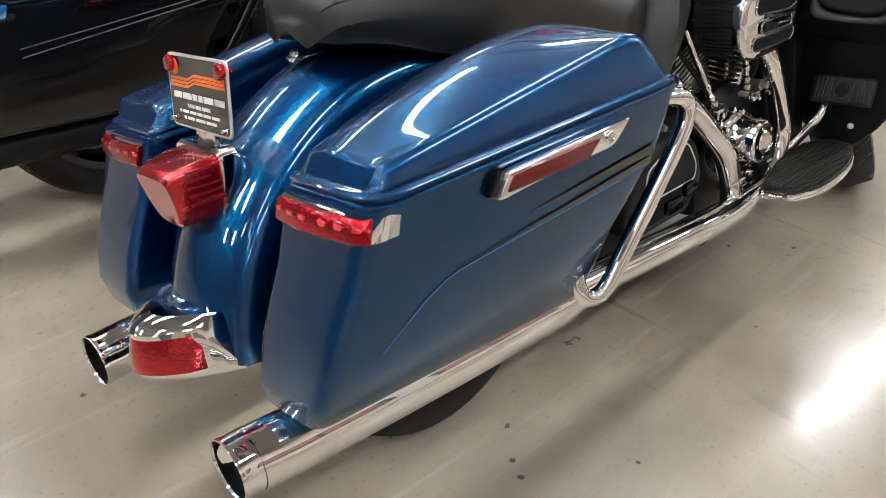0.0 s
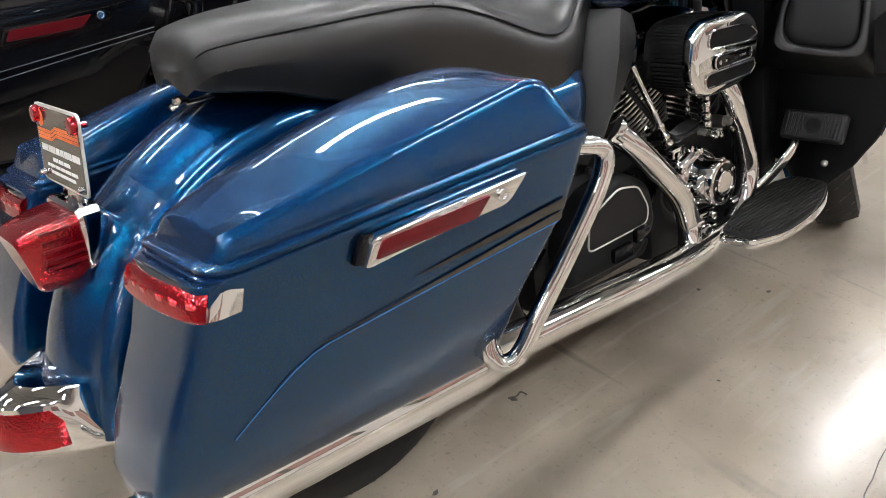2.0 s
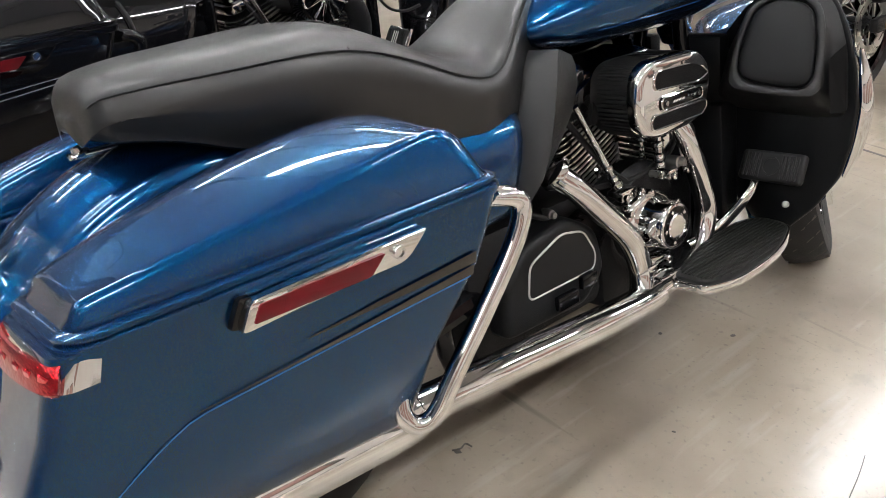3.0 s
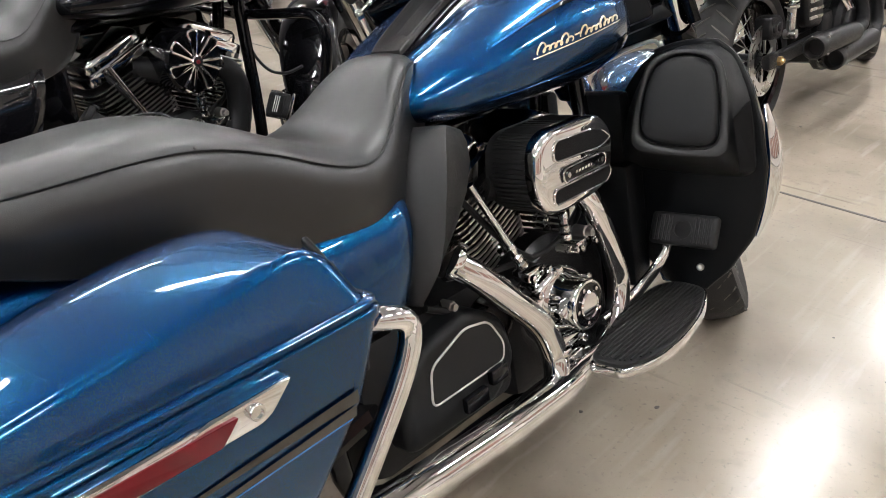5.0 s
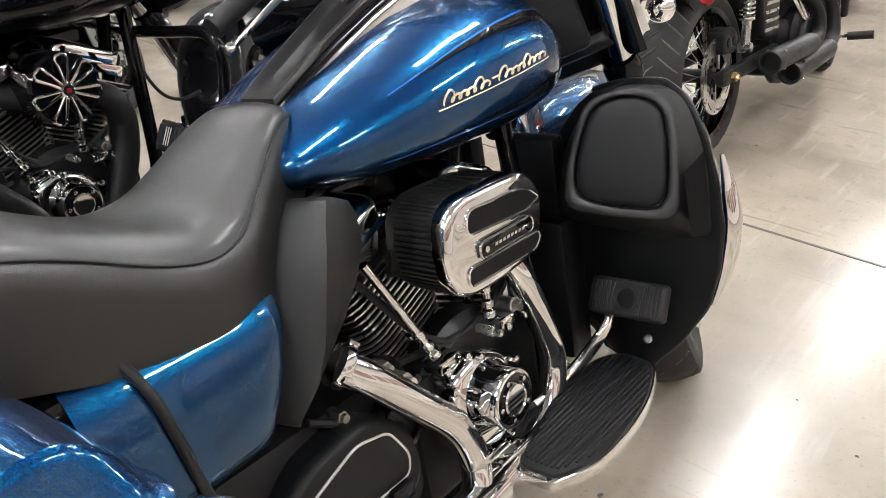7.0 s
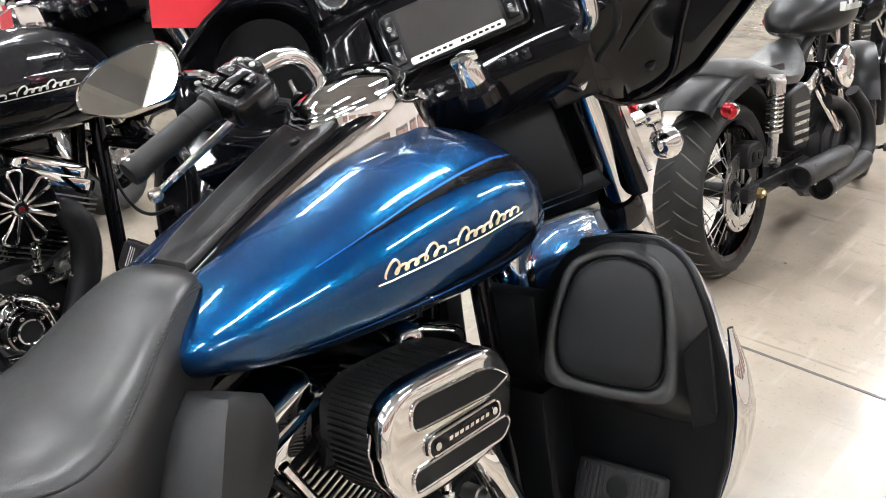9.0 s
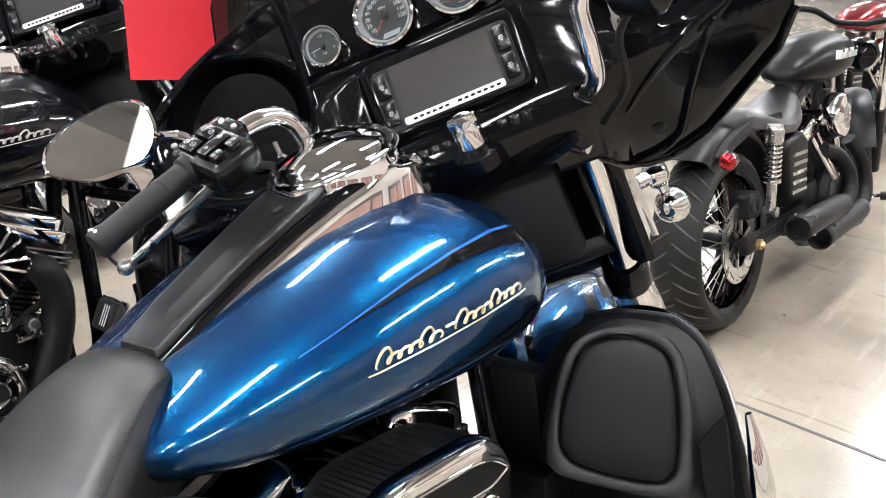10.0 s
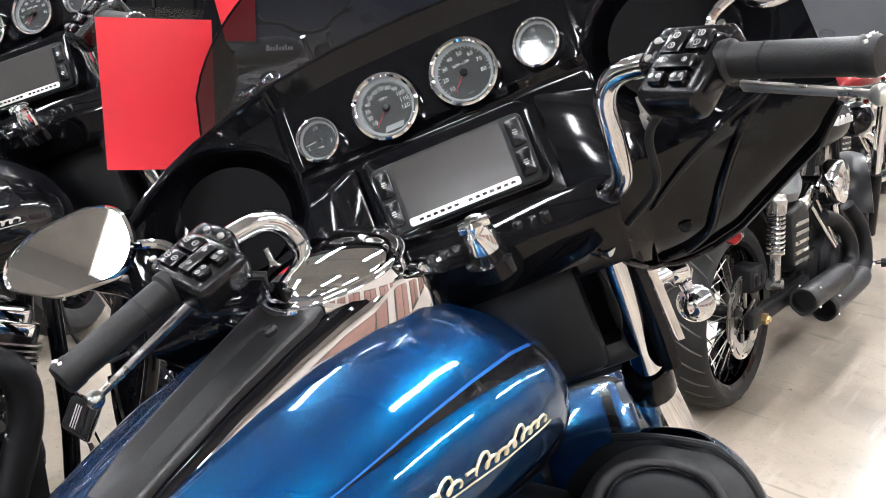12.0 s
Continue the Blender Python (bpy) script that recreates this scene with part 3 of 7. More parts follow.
def wheel(root, name, cx, cz, r, w, m=None, spokes=0, disc_side=0):
    """Cast wheel with tyre and brake disc; axle along y."""
    bm = nb()
    rr = r - 0.085
    lathe(bm, [(rr - 0.02, -w * 0.40), (rr + 0.006, -w * 0.42), (rr + 0.006, -w * 0.40), (rr - 0.03, -w * 0.2), (rr - 0.03, w * 0.2), (rr + 0.006, w * 0.40), (rr + 0.006, w * 0.44), (rr - 0.02, w * 0.42), (rr - 0.04, 0.2 * w), (rr - 0.04, -0.2 * w), (rr - 0.02, -w * 0.40)], (cx, 0, cz), (0, 1, 0), 40, cap=False)
    lathe(bm, [(0.045, -0.07), (0.05, -0.06), (0.05, 0.06), (0.045, 0.07)], (cx, 0, cz), (0, 1, 0), 20)
    arms = []
    for k in range(9):
        a = 2 * math.pi * k / 9
        d = Vector((math.cos(a), 0, math.sin(a)))
        arms.append((Vector((cx, 0.0, cz)) + d * 0.04, Vector((cx, 0, cz)) + d * (rr - 0.02)))
    wh = part(name, bm, DARK_CHROME, root, "", m)
    for a, b in arms:
        bm = nb()
        tube(bm, [a, b], 0.013, 8, smooth=False)
        part("spoke", bm, DARK_CHROME, wh, "", m)
    bm = nb()
    prof = [(rr, -w * 0.42), (rr + 0.03, -w * 0.5), (r - 0.035, -w * 0.5), (r - 0.014, -w * 0.45), (r - 0.004, -w * 0.32), (r, 0), (r - 0.004, w * 0.32), (r - 0.014, w * 0.45), (r - 0.035, w * 0.5), (rr + 0.03, w * 0.5), (rr, w * 0.42)]
    lathe(bm, prof + prof[:1], (cx, 0, cz), (0, 1, 0), 56, cap=False)
    part("tyre", bm, TYRE, wh, "black rubber tyre", m)
    bm = nb()
    for k in range(36):  # tread blocks raised between the grooves
        a = 2 * math.pi * k / 36
        for s in (-1, 1):
            line = [Vector((cx + math.cos(a + s * 0.05 * j) * (r - 0.0032 - 0.006 * (j / 3) ** 2), s * w * 0.14 * j, cz + math.sin(a + s * 0.05 * j) * (r - 0.0032 - 0.006 * (j / 3) ** 2))) for j in range(4)]
            tube(bm, line, 0.0028, 4, smooth=False)
    part("tread_groove", bm, CRACK, wh, "", m)
    if disc_side:
        bm = nb()
        lathe(bm, [(0.085, -0.003), (0.148, -0.003), (0.148, 0.003), (0.085, 0.003), (0.085, -0.003)], (cx, disc_side, cz), (0, 1, 0), 40, cap=False)
        part("brake_disc", bm, STEEL, wh, "steel brake disc", m)
    return wh


SEAT = [  # x, half width, top, seam height, foot, foot half width
    (-0.060, 0.045, 0.845, 0.835, 0.818, 0.042), (-0.052, 0.078, 0.872, 0.852, 0.810, 0.070), (-0.040, 0.096, 0.888, 0.863, 0.805, 0.088), (-0.02, 0.112, 0.898, 0.868, 0.800, 0.10), (0.05, 0.14, 0.905, 0.872, 0.785, 0.125),
    (0.13, 0.158, 0.907, 0.872, 0.755, 0.145), (0.22, 0.168, 0.910, 0.872, 0.735, 0.155), (0.30, 0.174, 0.911, 0.868, 0.722, 0.16), (0.37, 0.178, 0.900, 0.855, 0.70, 0.165),
    (0.45, 0.184, 0.865, 0.825, 0.675, 0.172), (0.53, 0.190, 0.825, 0.787, 0.655, 0.178), (0.60, 0.188, 0.802, 0.765, 0.648, 0.178), (0.66, 0.172, 0.808, 0.77, 0.648, 0.165),
    (0.71, 0.150, 0.836, 0.80, 0.652, 0.148), (0.76, 0.125, 0.872, 0.84, 0.665, 0.128), (0.81, 0.100, 0.897, 0.872, 0.70, 0.105), (0.845, 0.082, 0.897, 0.876, 0.75, 0.085), (0.862, 0.06, 0.885, 0.868, 0.79, 0.06)]


def seat(root):
    xs = [r[0] for r in SEAT]
    cols = list(zip(*SEAT))
    rings, left_seam, right_seam = [], [], []
    stations = []
    for a, b in zip(xs, xs[1:]):
        stations += [a + (b - a) * k / 3 for k in range(3)]
    stations.append(xs[-1])

    def smooth(col):
        pts = cr([Vector((x, v, 0)) for x, v in zip(xs, col)], 3)
        return [p.y for p in pts]
    W, T, S, F, FW = (smooth(c) for c in cols[1:])
    X = [p.x for p in cr([Vector((x, 0, 0)) for x in xs], 3)]
    for x, w, t, s, f, fw in zip(X, W, T, S, F, FW):
        half = [(0, t), (0.25 * w, t - 0.001), (0.5 * w, t - 0.06 * (t - s) - 0.002), (0.7 * w, t - 0.28 * (t - s)), (0.84 * w, t - 0.62 * (t - s)), (0.93 * w, s + 0.002), (0.945 * w, s - 0.004), (0.975 * w, s - 0.012),
                (w, s - 0.035), (w * 1.0, s * 0.5 + f * 0.5), (fw * 1.01, f + 0.02), (fw, f + 0.004), (fw - 0.012, f)]
        rings.append([Vector((x, -y, z)) for y, z in half] + [Vector((x, y, z)) for y, z in half[:0:-1]])
        right_seam.append(Vector((x, -0.945 * w, s + 0.0005)))
        left_seam.append(Vector((x, 0.945 * w, s + 0.0005)))
    tail = sum(rings[0], Vector()) / len(rings[0])
    rings = [[tail + (v - tail) * k - Vector((d, 0, 0)) for v in rings[0]] for k, d in ((0.03, 0.006), (0.5, 0.0055), (0.85, 0.003))] + rings
    bm = nb()
    loft(bm, rings)
    st = part("seat", bm, VINYL, root, "black vinyl two-up seat", sharp=60)
    for line in (right_seam, left_seam):
        bm = nb()
        tube(bm, line[4:-3], 0.0018, 6, smooth=False)
        part("seam", bm, RUBBER, st)
    # cross seam before the pillion and stitching round the nose
    bm = nb()
    i = min(range(len(X)), key=lambda k: abs(X[k] - 0.335))
    w, t, s = W[i], T[i], S[i]
    tube(bm, [(0.335 + 0.05 * (1 - abs(q)), -q * w * 0.93, t - (t - s) * abs(q) ** 2.4 - 0.0095 * (1 - abs(q))) for q in np.linspace(-1, 1, 13)], 0.002, 6, 3)
    part("seam", bm, RUBBER, st)
    bm = nb()
    for line in (right_seam, left_seam):
        for k in range(len(line) - 16, len(line) - 3):
            for h in range(3):
                q = line[k].lerp(line[k + 1], h / 3) + Vector((0, 0, 0.0032))
                q.y *= 0.975
                box(bm, q - Vector((0.0022, 0.0005, 0.0007)), q + Vector((0.0022, 0.0005, 0.0006)))
    tagged(part("stitching", bm, VINYL, st), kind="stuff")
    bm = nb()
    lathe(bm, [(0.017, 0), (0.017, 0.004), (0.012, 0.006), (0.0085, 0.006), (0.008, 0.013), (0.004, 0.014)], (-0.055, 0, 0.782), (-0.25, 0, 1), 20)
    box(bm, (-0.07, -0.014, 0.778), (-0.0, 0.014, 0.786), 0.003)
    part("seat_bolt", bm, CHROME, st, "chrome seat screw")
    return st


# fuel tank sections: x, half width, top, bottom, widest height
TANK = [(0.762, 0.070, 0.822, 0.792, 0.806), (0.772, 0.105, 0.836, 0.783, 0.81), (0.80, 0.148, 0.855, 0.772, 0.815), (0.86, 0.188, 0.890, 0.760, 0.825), (0.93, 0.216, 0.921, 0.752, 0.837), (1.00, 0.236, 0.950, 0.747, 0.85),
        (1.08, 0.248, 0.978, 0.744, 0.858), (1.16, 0.254, 0.996, 0.743, 0.864), (1.24, 0.252, 1.002, 0.745, 0.866), (1.30, 0.240, 0.990, 0.752, 0.864), (1.35, 0.215, 0.968, 0.765, 0.858),
        (1.385, 0.182, 0.938, 0.782, 0.85), (1.405, 0.14, 0.905, 0.805, 0.848), (1.412, 0.09, 0.875, 0.825, 0.848)]


def tank_at(x, a, lift=0.0):
    """A point of the right tank flank: a from 0 at the top to pi below."""
    xs = [r[0] for r in TANK]
    w, t, b, c = (interp(x, xs, [r[k] for r in TANK]) for k in (1, 2, 3, 4))
    e = 0.78
    s, k = math.sin(a), math.cos(a)
    y = -(w + lift) * abs(s) ** e
    z = c + (t - c + lift) * k ** 0.9 if k > 0 else c - (c - b + lift) * abs(k) ** 0.85
    return Vector((x, y, z))


def on_flank(x, z):
    """The point of the right tank flank at a given height, just proud of the paint."""
    lo, hi = 0.3, 2.9
    for _ in range(24):
        mid = (lo + hi) / 2
        if tank_at(x, mid, 0.001).z > z:
            lo = mid
        else:
            hi = mid
    return tank_at(x, lo, 0.001)


def tank(root, paint, plain):
    xs = [r[0] for r in TANK]
    X = [p.x for p in cr([Vector((x, 0, 0)) for x in xs], 3)]
    rings = []
    for x in X:
        half = [tank_at(x, math.pi * k / 22) for k in range(23)]
        rings.append(half + [Vector((v.x, -v.y, v.z)) for v in half[21:0:-1]])
    bm = nb()
    loft(bm, rings)
    tk = part("fuel_tank", bm, paint, root, "teardrop fuel tank", sharp=50)

    def stripe(x0, x1, a0, a1, lift, material, mirror, name="stripe"):
        rows = []
        for i in range(31):
            x = x0 + (x1 - x0) * i / 30
            lo, hi = a0(x), a1(x)
            rows.append([tank_at(x, lo + (hi - lo) * k / 5, lift) for k in range(6)])
        b = nb()
        loft(b, rows, close=False)
        part(name, b, material, tk, mirror=mirror)
    if not plain:
        for mir in (False, True):
            f = lambda x: max(0.0, (x - 0.98) / 0.41)
            stripe(0.98, 1.395, lambda x: 1.02 - 0.10 * f(x), lambda x: 1.03 + 0.14 * f(x) ** 1.4, 0.0012, STRIPE, mir)
            stripe(0.93, 1.397, lambda x: 1.005 - 0.118 * f(x), lambda x: 1.02 - 0.10 * f(x), 0.0012, PIN, mir, "pinstripe")
            g = lambda x: max(0.0, (x - 0.96) / 0.43)
            stripe(0.96, 1.395, lambda x: 1.98 - 0.36 * g(x) ** 1.5, lambda x: 1.99 - 0.03 * g(x), 0.0012, STRIPE, mir)
            stripe(0.90, 1.397, lambda x: 1.99 - 0.03 * g(x), lambda x: 2.012 - 0.035 * g(x), 0.0012, PIN, mir, "pinstripe")
    # script emblem: a flowing ornamental line over an underline, without lettering
    for mir in ((False, True) if not plain else (False,)):
        b = nb()

        def spot(x, h):
            x += 0.55 * h
            return on_flank(x, 0.855 + 0.022 * (x - 0.994) / 0.248 + h) + Vector((0, -0.0015, 0))

        for x0, x1, loops in ((0.996, 1.086, 6), (1.112, 1.236, 8)):
            line = []
            for i in range(loops * 12 + 1):
                a = 2 * math.pi * i / 12
                big = i // 12 in (0, 4)
                line.append(spot(x0 + (x1 - x0) * i / (loops * 12) - 0.0058 * math.sin(a), (0.0085 if big else 0.0042) * (1 - math.cos(a))))
            tube(b, line, [0.0010 + 0.0009 * abs(math.sin(math.pi * i / 12)) for i in range(len(line))], 6, smooth=False)
        tube(b, [spot(1.093, 0.008), spot(1.106, 0.008)], 0.0018, 6, smooth=False)
        line = [on_flank(x, 0.8505 + 0.022 * (x - 0.994) / 0.248) + Vector((0, -0.002, 0)) for x in np.linspace(0.985, 1.250, 16)]
        tube(b, line, 0.001, 6, smooth=False)
        part("emblem", b, CREAM if not plain else SILVER, tk, "raised script emblem in cream metal" if not plain else "raised silver script emblem", mirror=mir)
    # console: chrome sides, dark insert, domed filler lid
    CX = [0.822, 0.84, 0.90, 0.98, 1.06, 1.12, 1.16, 1.20, 1.26, 1.31, 1.34]
    CW = [0.040, 0.052, 0.057, 0.062, 0.070, 0.078, 0.084, 0.087, 0.084, 0.068, 0.04]
    CT = [0.872, 0.884, 0.920, 0.962, 1.000, 1.026, 1.040, 1.050, 1.050, 1.035, 1.01]
    def across(half, x):
        return [Vector((x, -y, z)) for y, z in half] + [Vector((x, y, z)) for y, z in half[-2::-1]]

    rings = []
    for x, w, t in zip(CX, CW, CT):
        base = tank_at(x, 0.5).z - 0.03
        k = min(1.0, max(0.0, (1.19 - x) / 0.03))
        t0 = t - 0.014 * k
        rings.append(across([(w * 1.05, base), (w * 1.03, t0 - 0.016), (w * 1.0, t0 - 0.004), (w * 0.95, t0), (w * 0.5, t0 + 0.003), (0, t0 + 0.004)], x))
    bm = nb()
    loft(bm, rings)
    con = part("console", bm, CHROME, tk, "chrome tank console")
    # black lacquered top between the chrome edges, and a matt insert with a long hollow
    bm = nb()
    loft(bm, [across([(w * 0.97, t - 0.018), (w * 0.965, t - 0.010), (w * 0.90, t - 0.0035), (w * 0.78, t - 0.003), (w * 0.6, t - 0.008), (0, t - 0.009)], x) for x, w, t in zip(CX[:7] + [1.172], CW[:7] + [0.085], CT[:7] + [1.0425])])
    part("console_top", bm, GLOSS, con, "gloss black console top")
    IX = np.linspace(0.852, 1.112, 15)
    rings = []
    for i, x in enumerate(IX):
        w, t = interp(x, CX, CW), interp(x, CX, CT)
        e = min(1.0, (x - 0.84) / 0.02, (1.126 - x) / 0.028)
        q = w * 0.82 * math.sqrt(max(0.05, 1 - (1 - e) ** 2))
        deep = 0.0125 * min(1.0, i / 3) * min(1.0, (14 - i) / 2)
        rings.append(across([(q, t - 0.002), (q * 0.985, t + 0.0065), (q * 0.93, t + 0.0085), (q * 0.84, t + 0.0082), (q * 0.62, t + 0.0085 - deep * 0.5), (q * 0.3, t + 0.0085 - deep), (0, t + 0.0085 - deep * 0.9)], x))
    bm = nb()
    loft(bm, rings)
    part("console_insert", bm, INSERT, con, "matt black console insert", sharp=50)
    bm = nb()
    lathe(bm, [(0.009, -0.004), (0.009, 0.008), (0.006, 0.011), (0.002, 0.011)], (1.078, 0.0, 1.0025), (-0.35, 0, 1), 14)
    part("insert_stud", bm, RUBBER, con)
    bm = nb()
    ax = Vector((-0.30, 0, 1)).normalized()
    lathe(bm, [(0.098, -0.02), (0.098, 0.012), (0.095, 0.017), (0.091, 0.019), (0.089, 0.024), (0.082, 0.031), (0.069, 0.0375), (0.050, 0.0435), (0.03, 0.047), (0.012, 0.0485), (0.001, 0.0488)], (1.192, 0.010, 1.042), ax, 48)
    part("filler_lid", bm, CHROME, con, "domed chrome filler lid")
    bm = nb()
    lathe(bm, [(0.022, 0), (0.022, 0.01), (0.016, 0.014), (0.003, 0.014)], (0.835, 0, 0.878), (-0.4, 0, 1), 18)
    part("console_screw", bm, CHROME, con)
    return tk


def rear_end(root, paint, plain):
    wheel(root, "rear_wheel", 0.10, 0.325, 0.325, 0.19, disc_side=-0.095)
    bm = nb()
    prof = [(-0.126, 0.35), (-0.126, 0.39), (-0.124, 0.41), (-0.119, 0.424), (-0.112, 0.432), (-0.103, 0.4355), (-0.094, 0.437), (-0.085, 0.4405), (-0.075, 0.447), (-0.06, 0.456), (-0.04, 0.464), (-0.02, 0.4685), (0, 0.470)]
    prof = prof + [(-y, r) for y, r in prof[-2::-1]]
    fender_arc(bm, 0.10, 0.325, prof, 40, 174, 50)
    fd = part("rear_fender", bm, paint, root, "wide rear mudguard")
    # tip lamp: chrome foot with a curved red band
    def bow(t, o=0.0):
        return -0.440 - o + 0.072 * abs(t) ** 1.8
    bm = nb()
    rings = []
    for t in np.linspace(-1.32, 1.32, 23):
        k = 1 - max(0, abs(t) - 0.95) / 0.37
        x, y = bow(t), 0.086 * t
        sec = [(x + 0.004, 0.362), (x, 0.366), (x, 0.366 + 0.076 * k), (x + 0.010, 0.372 + 0.080 * k), (x + 0.040, 0.372 + 0.088 * k), (x + 0.095, 0.376 + 0.062 * k), (x + 0.10, 0.368)]
        rings.append([Vector((a, y, z)) for a, z in sec])
    loft(bm, rings)
    tip = part("fender_tip", bm, CHROME, fd, "chrome mudguard tip")
    bm = nb()
    rings = []
    for t in np.linspace(-0.98, 0.98, 21):
        o = 0.014 if abs(t) < 0.97 else 0.006
        rings.append([Vector((bow(t, q) + 0.012 * h, 0.087 * t, 0.376 + 0.066 * h)) for q, h in ((-0.006, 0.0), (o * 0.8, 0.02), (o, 0.3), (o, 0.6), (o * 0.7, 0.92), (0.0, 1.0), (-0.006, 1.0))])
    loft(bm, rings)
    part("lens", bm, RED_LENS, tip, "red lens")
    # tail lamp: chrome collar on the mudguard and a wedge-shaped ribbed lens
    bm = nb()

    def slab(x, hw, z0, z1, r=0.03, slant=0.0):
        q = rounded([(-hw * 0.62, z0), (hw * 0.62, z0), (hw * 0.97, z0 + 0.5 * (z1 - z0)), (hw, z1), (-hw, z1), (-hw * 0.97, z0 + 0.5 * (z1 - z0))], [r, r, 0.04, 0.016, 0.016, 0.04], 5)
        return [Vector((x + slant * (z1 - p.y) / (z1 - z0), p.x, p.y)) for p in q]
    loft(bm, [slab(-0.20, 0.045, 0.585, 0.660), slab(-0.232, 0.068, 0.577, 0.692), slab(-0.258, 0.072, 0.570, 0.694), slab(-0.264, 0.069, 0.574, 0.690)])
    tl = part("tail_lamp", bm, CHROME, fd, "chrome tail lamp housing")
    bm = nb()
    loft(bm, [slab(-0.255, 0.065, 0.580, 0.686), slab(-0.285, 0.064, 0.579, 0.685, slant=0.003), slab(-0.325, 0.059, 0.579, 0.679, slant=0.012), slab(-0.342, 0.055, 0.581, 0.674, slant=0.016), slab(-0.348, 0.050, 0.587, 0.668, slant=0.017)])
    part("lens", bm, RED_LENS, tl, "red lens", sharp=30)
    ribs = [((-0.318, sd * 0.0598 - 0.0035, 0.622 + 0.0125 * k), (-0.264, sd * 0.0598 + 0.0035, 0.626 + 0.0125 * k)) for k in range(5) for sd in (-1, 1)]
    for lo, hi in ribs:
        bm = nb()
        box(bm, lo, hi, 0.0005)
        part("lens_rib", bm, DARK_RED, tl)
    # plate on its bracket, with two red studs
    tilt = Matrix.Translation((-0.248, -0.008, 0.712)) @ Matrix.Rotation(radians(8), 4, "Y") @ Matrix.Rotation(radians(0.5), 4, "X")
    bm = nb()
    box(bm, (0.0, -0.03, -0.03), (0.012, 0.03, 0.08), 0.004)
    tube(bm, [(0.02, 0, -0.05), (0.012, 0, -0.02), (0.008, 0, 0.03)], 0.012, 10)
    br = part("plate_bracket", bm, CHROME, fd, "chrome plate bracket", tilt)
    bm = nb()
    plate(bm, rounded([(-0.092, 0.0), (0.092, 0.0), (0.092, 0.114), (-0.092, 0.114)], 0.012), rearward, 0.0, 0.0035, 0.001)
    part("plate", bm, SILVER, br, "dealer plate, black with white bars and an orange band", tilt)
    bm = nb()
    plate(bm, rounded([(-0.088, 0.004), (0.088, 0.004), (0.088, 0.11), (-0.088, 0.11)], 0.010), rearward, 0.0034, 0.0042)
    part("plate_face", bm, STRIPE, br, "", tilt)
    bm = nb()
    for dz in (0, 0.0055, 0.011):
        q = [(0.084, 0.063 + dz), (0.03, 0.063 + dz), (0.008, 0.071 + dz), (-0.084, 0.071 + dz), (-0.084, 0.0752 + dz), (0.006, 0.0752 + dz), (0.028, 0.0672 + dz), (0.084, 0.0672 + dz)]
        plate(bm, q, rearward, 0.0042, 0.0048)
    part("orange_band", bm, ORANGE, br, "", tilt)
    bm = nb()
    plate(bm, rounded([(0.055, 0.086), (0.068, 0.080), (0.08, 0.088), (0.078, 0.1), (0.068, 0.107), (0.058, 0.1)], 0.004), rearward, 0.0042, 0.0048)
    part("shield_mark", bm, ORANGE, br, "", tilt)
    bm = nb()
    rng = random.Random(2)
    for z, h, y0, y1 in ((0.046, 0.0095, -0.08, 0.08), (0.0335, 0.0055, -0.035, 0.035), (0.024, 0.0045, -0.062, 0.062), (0.0145, 0.0045, -0.05, 0.05)):
        y = y0
        while y < y1:
            w = rng.uniform(0.012, 0.03)
            plate(bm, [(y, z), (min(y + w, y1), z), (min(y + w, y1), z + h), (y, z + h)], rearward, 0.0042, 0.0047)
            y += w + 0.004
    part("print_bar", bm, INK, br, "", tilt)
    for y, z, r, mt in ((0.078, 0.098, 0.013, RED_LENS), (-0.078, 0.098, 0.013, RED_LENS), (0.08, 0.012, 0.0045, CHROME), (-0.08, 0.012, 0.0045, CHROME)):
        bm = nb()
        lathe(bm, [(r, 0.003), (r, 0.009), (r * 0.85, 0.0125), (r * 0.3, 0.014)], (0, y, z), (-1, 0, 0), 18)
        if r > 0.01:
            lathe(bm, [(0.004, -0.012), (0.004, 0.0)], (0, y, z), (-1, 0, 0), 8)
        part("red_stud" if r > 0.01 else "plate_screw", bm, mt, br, "", tilt)


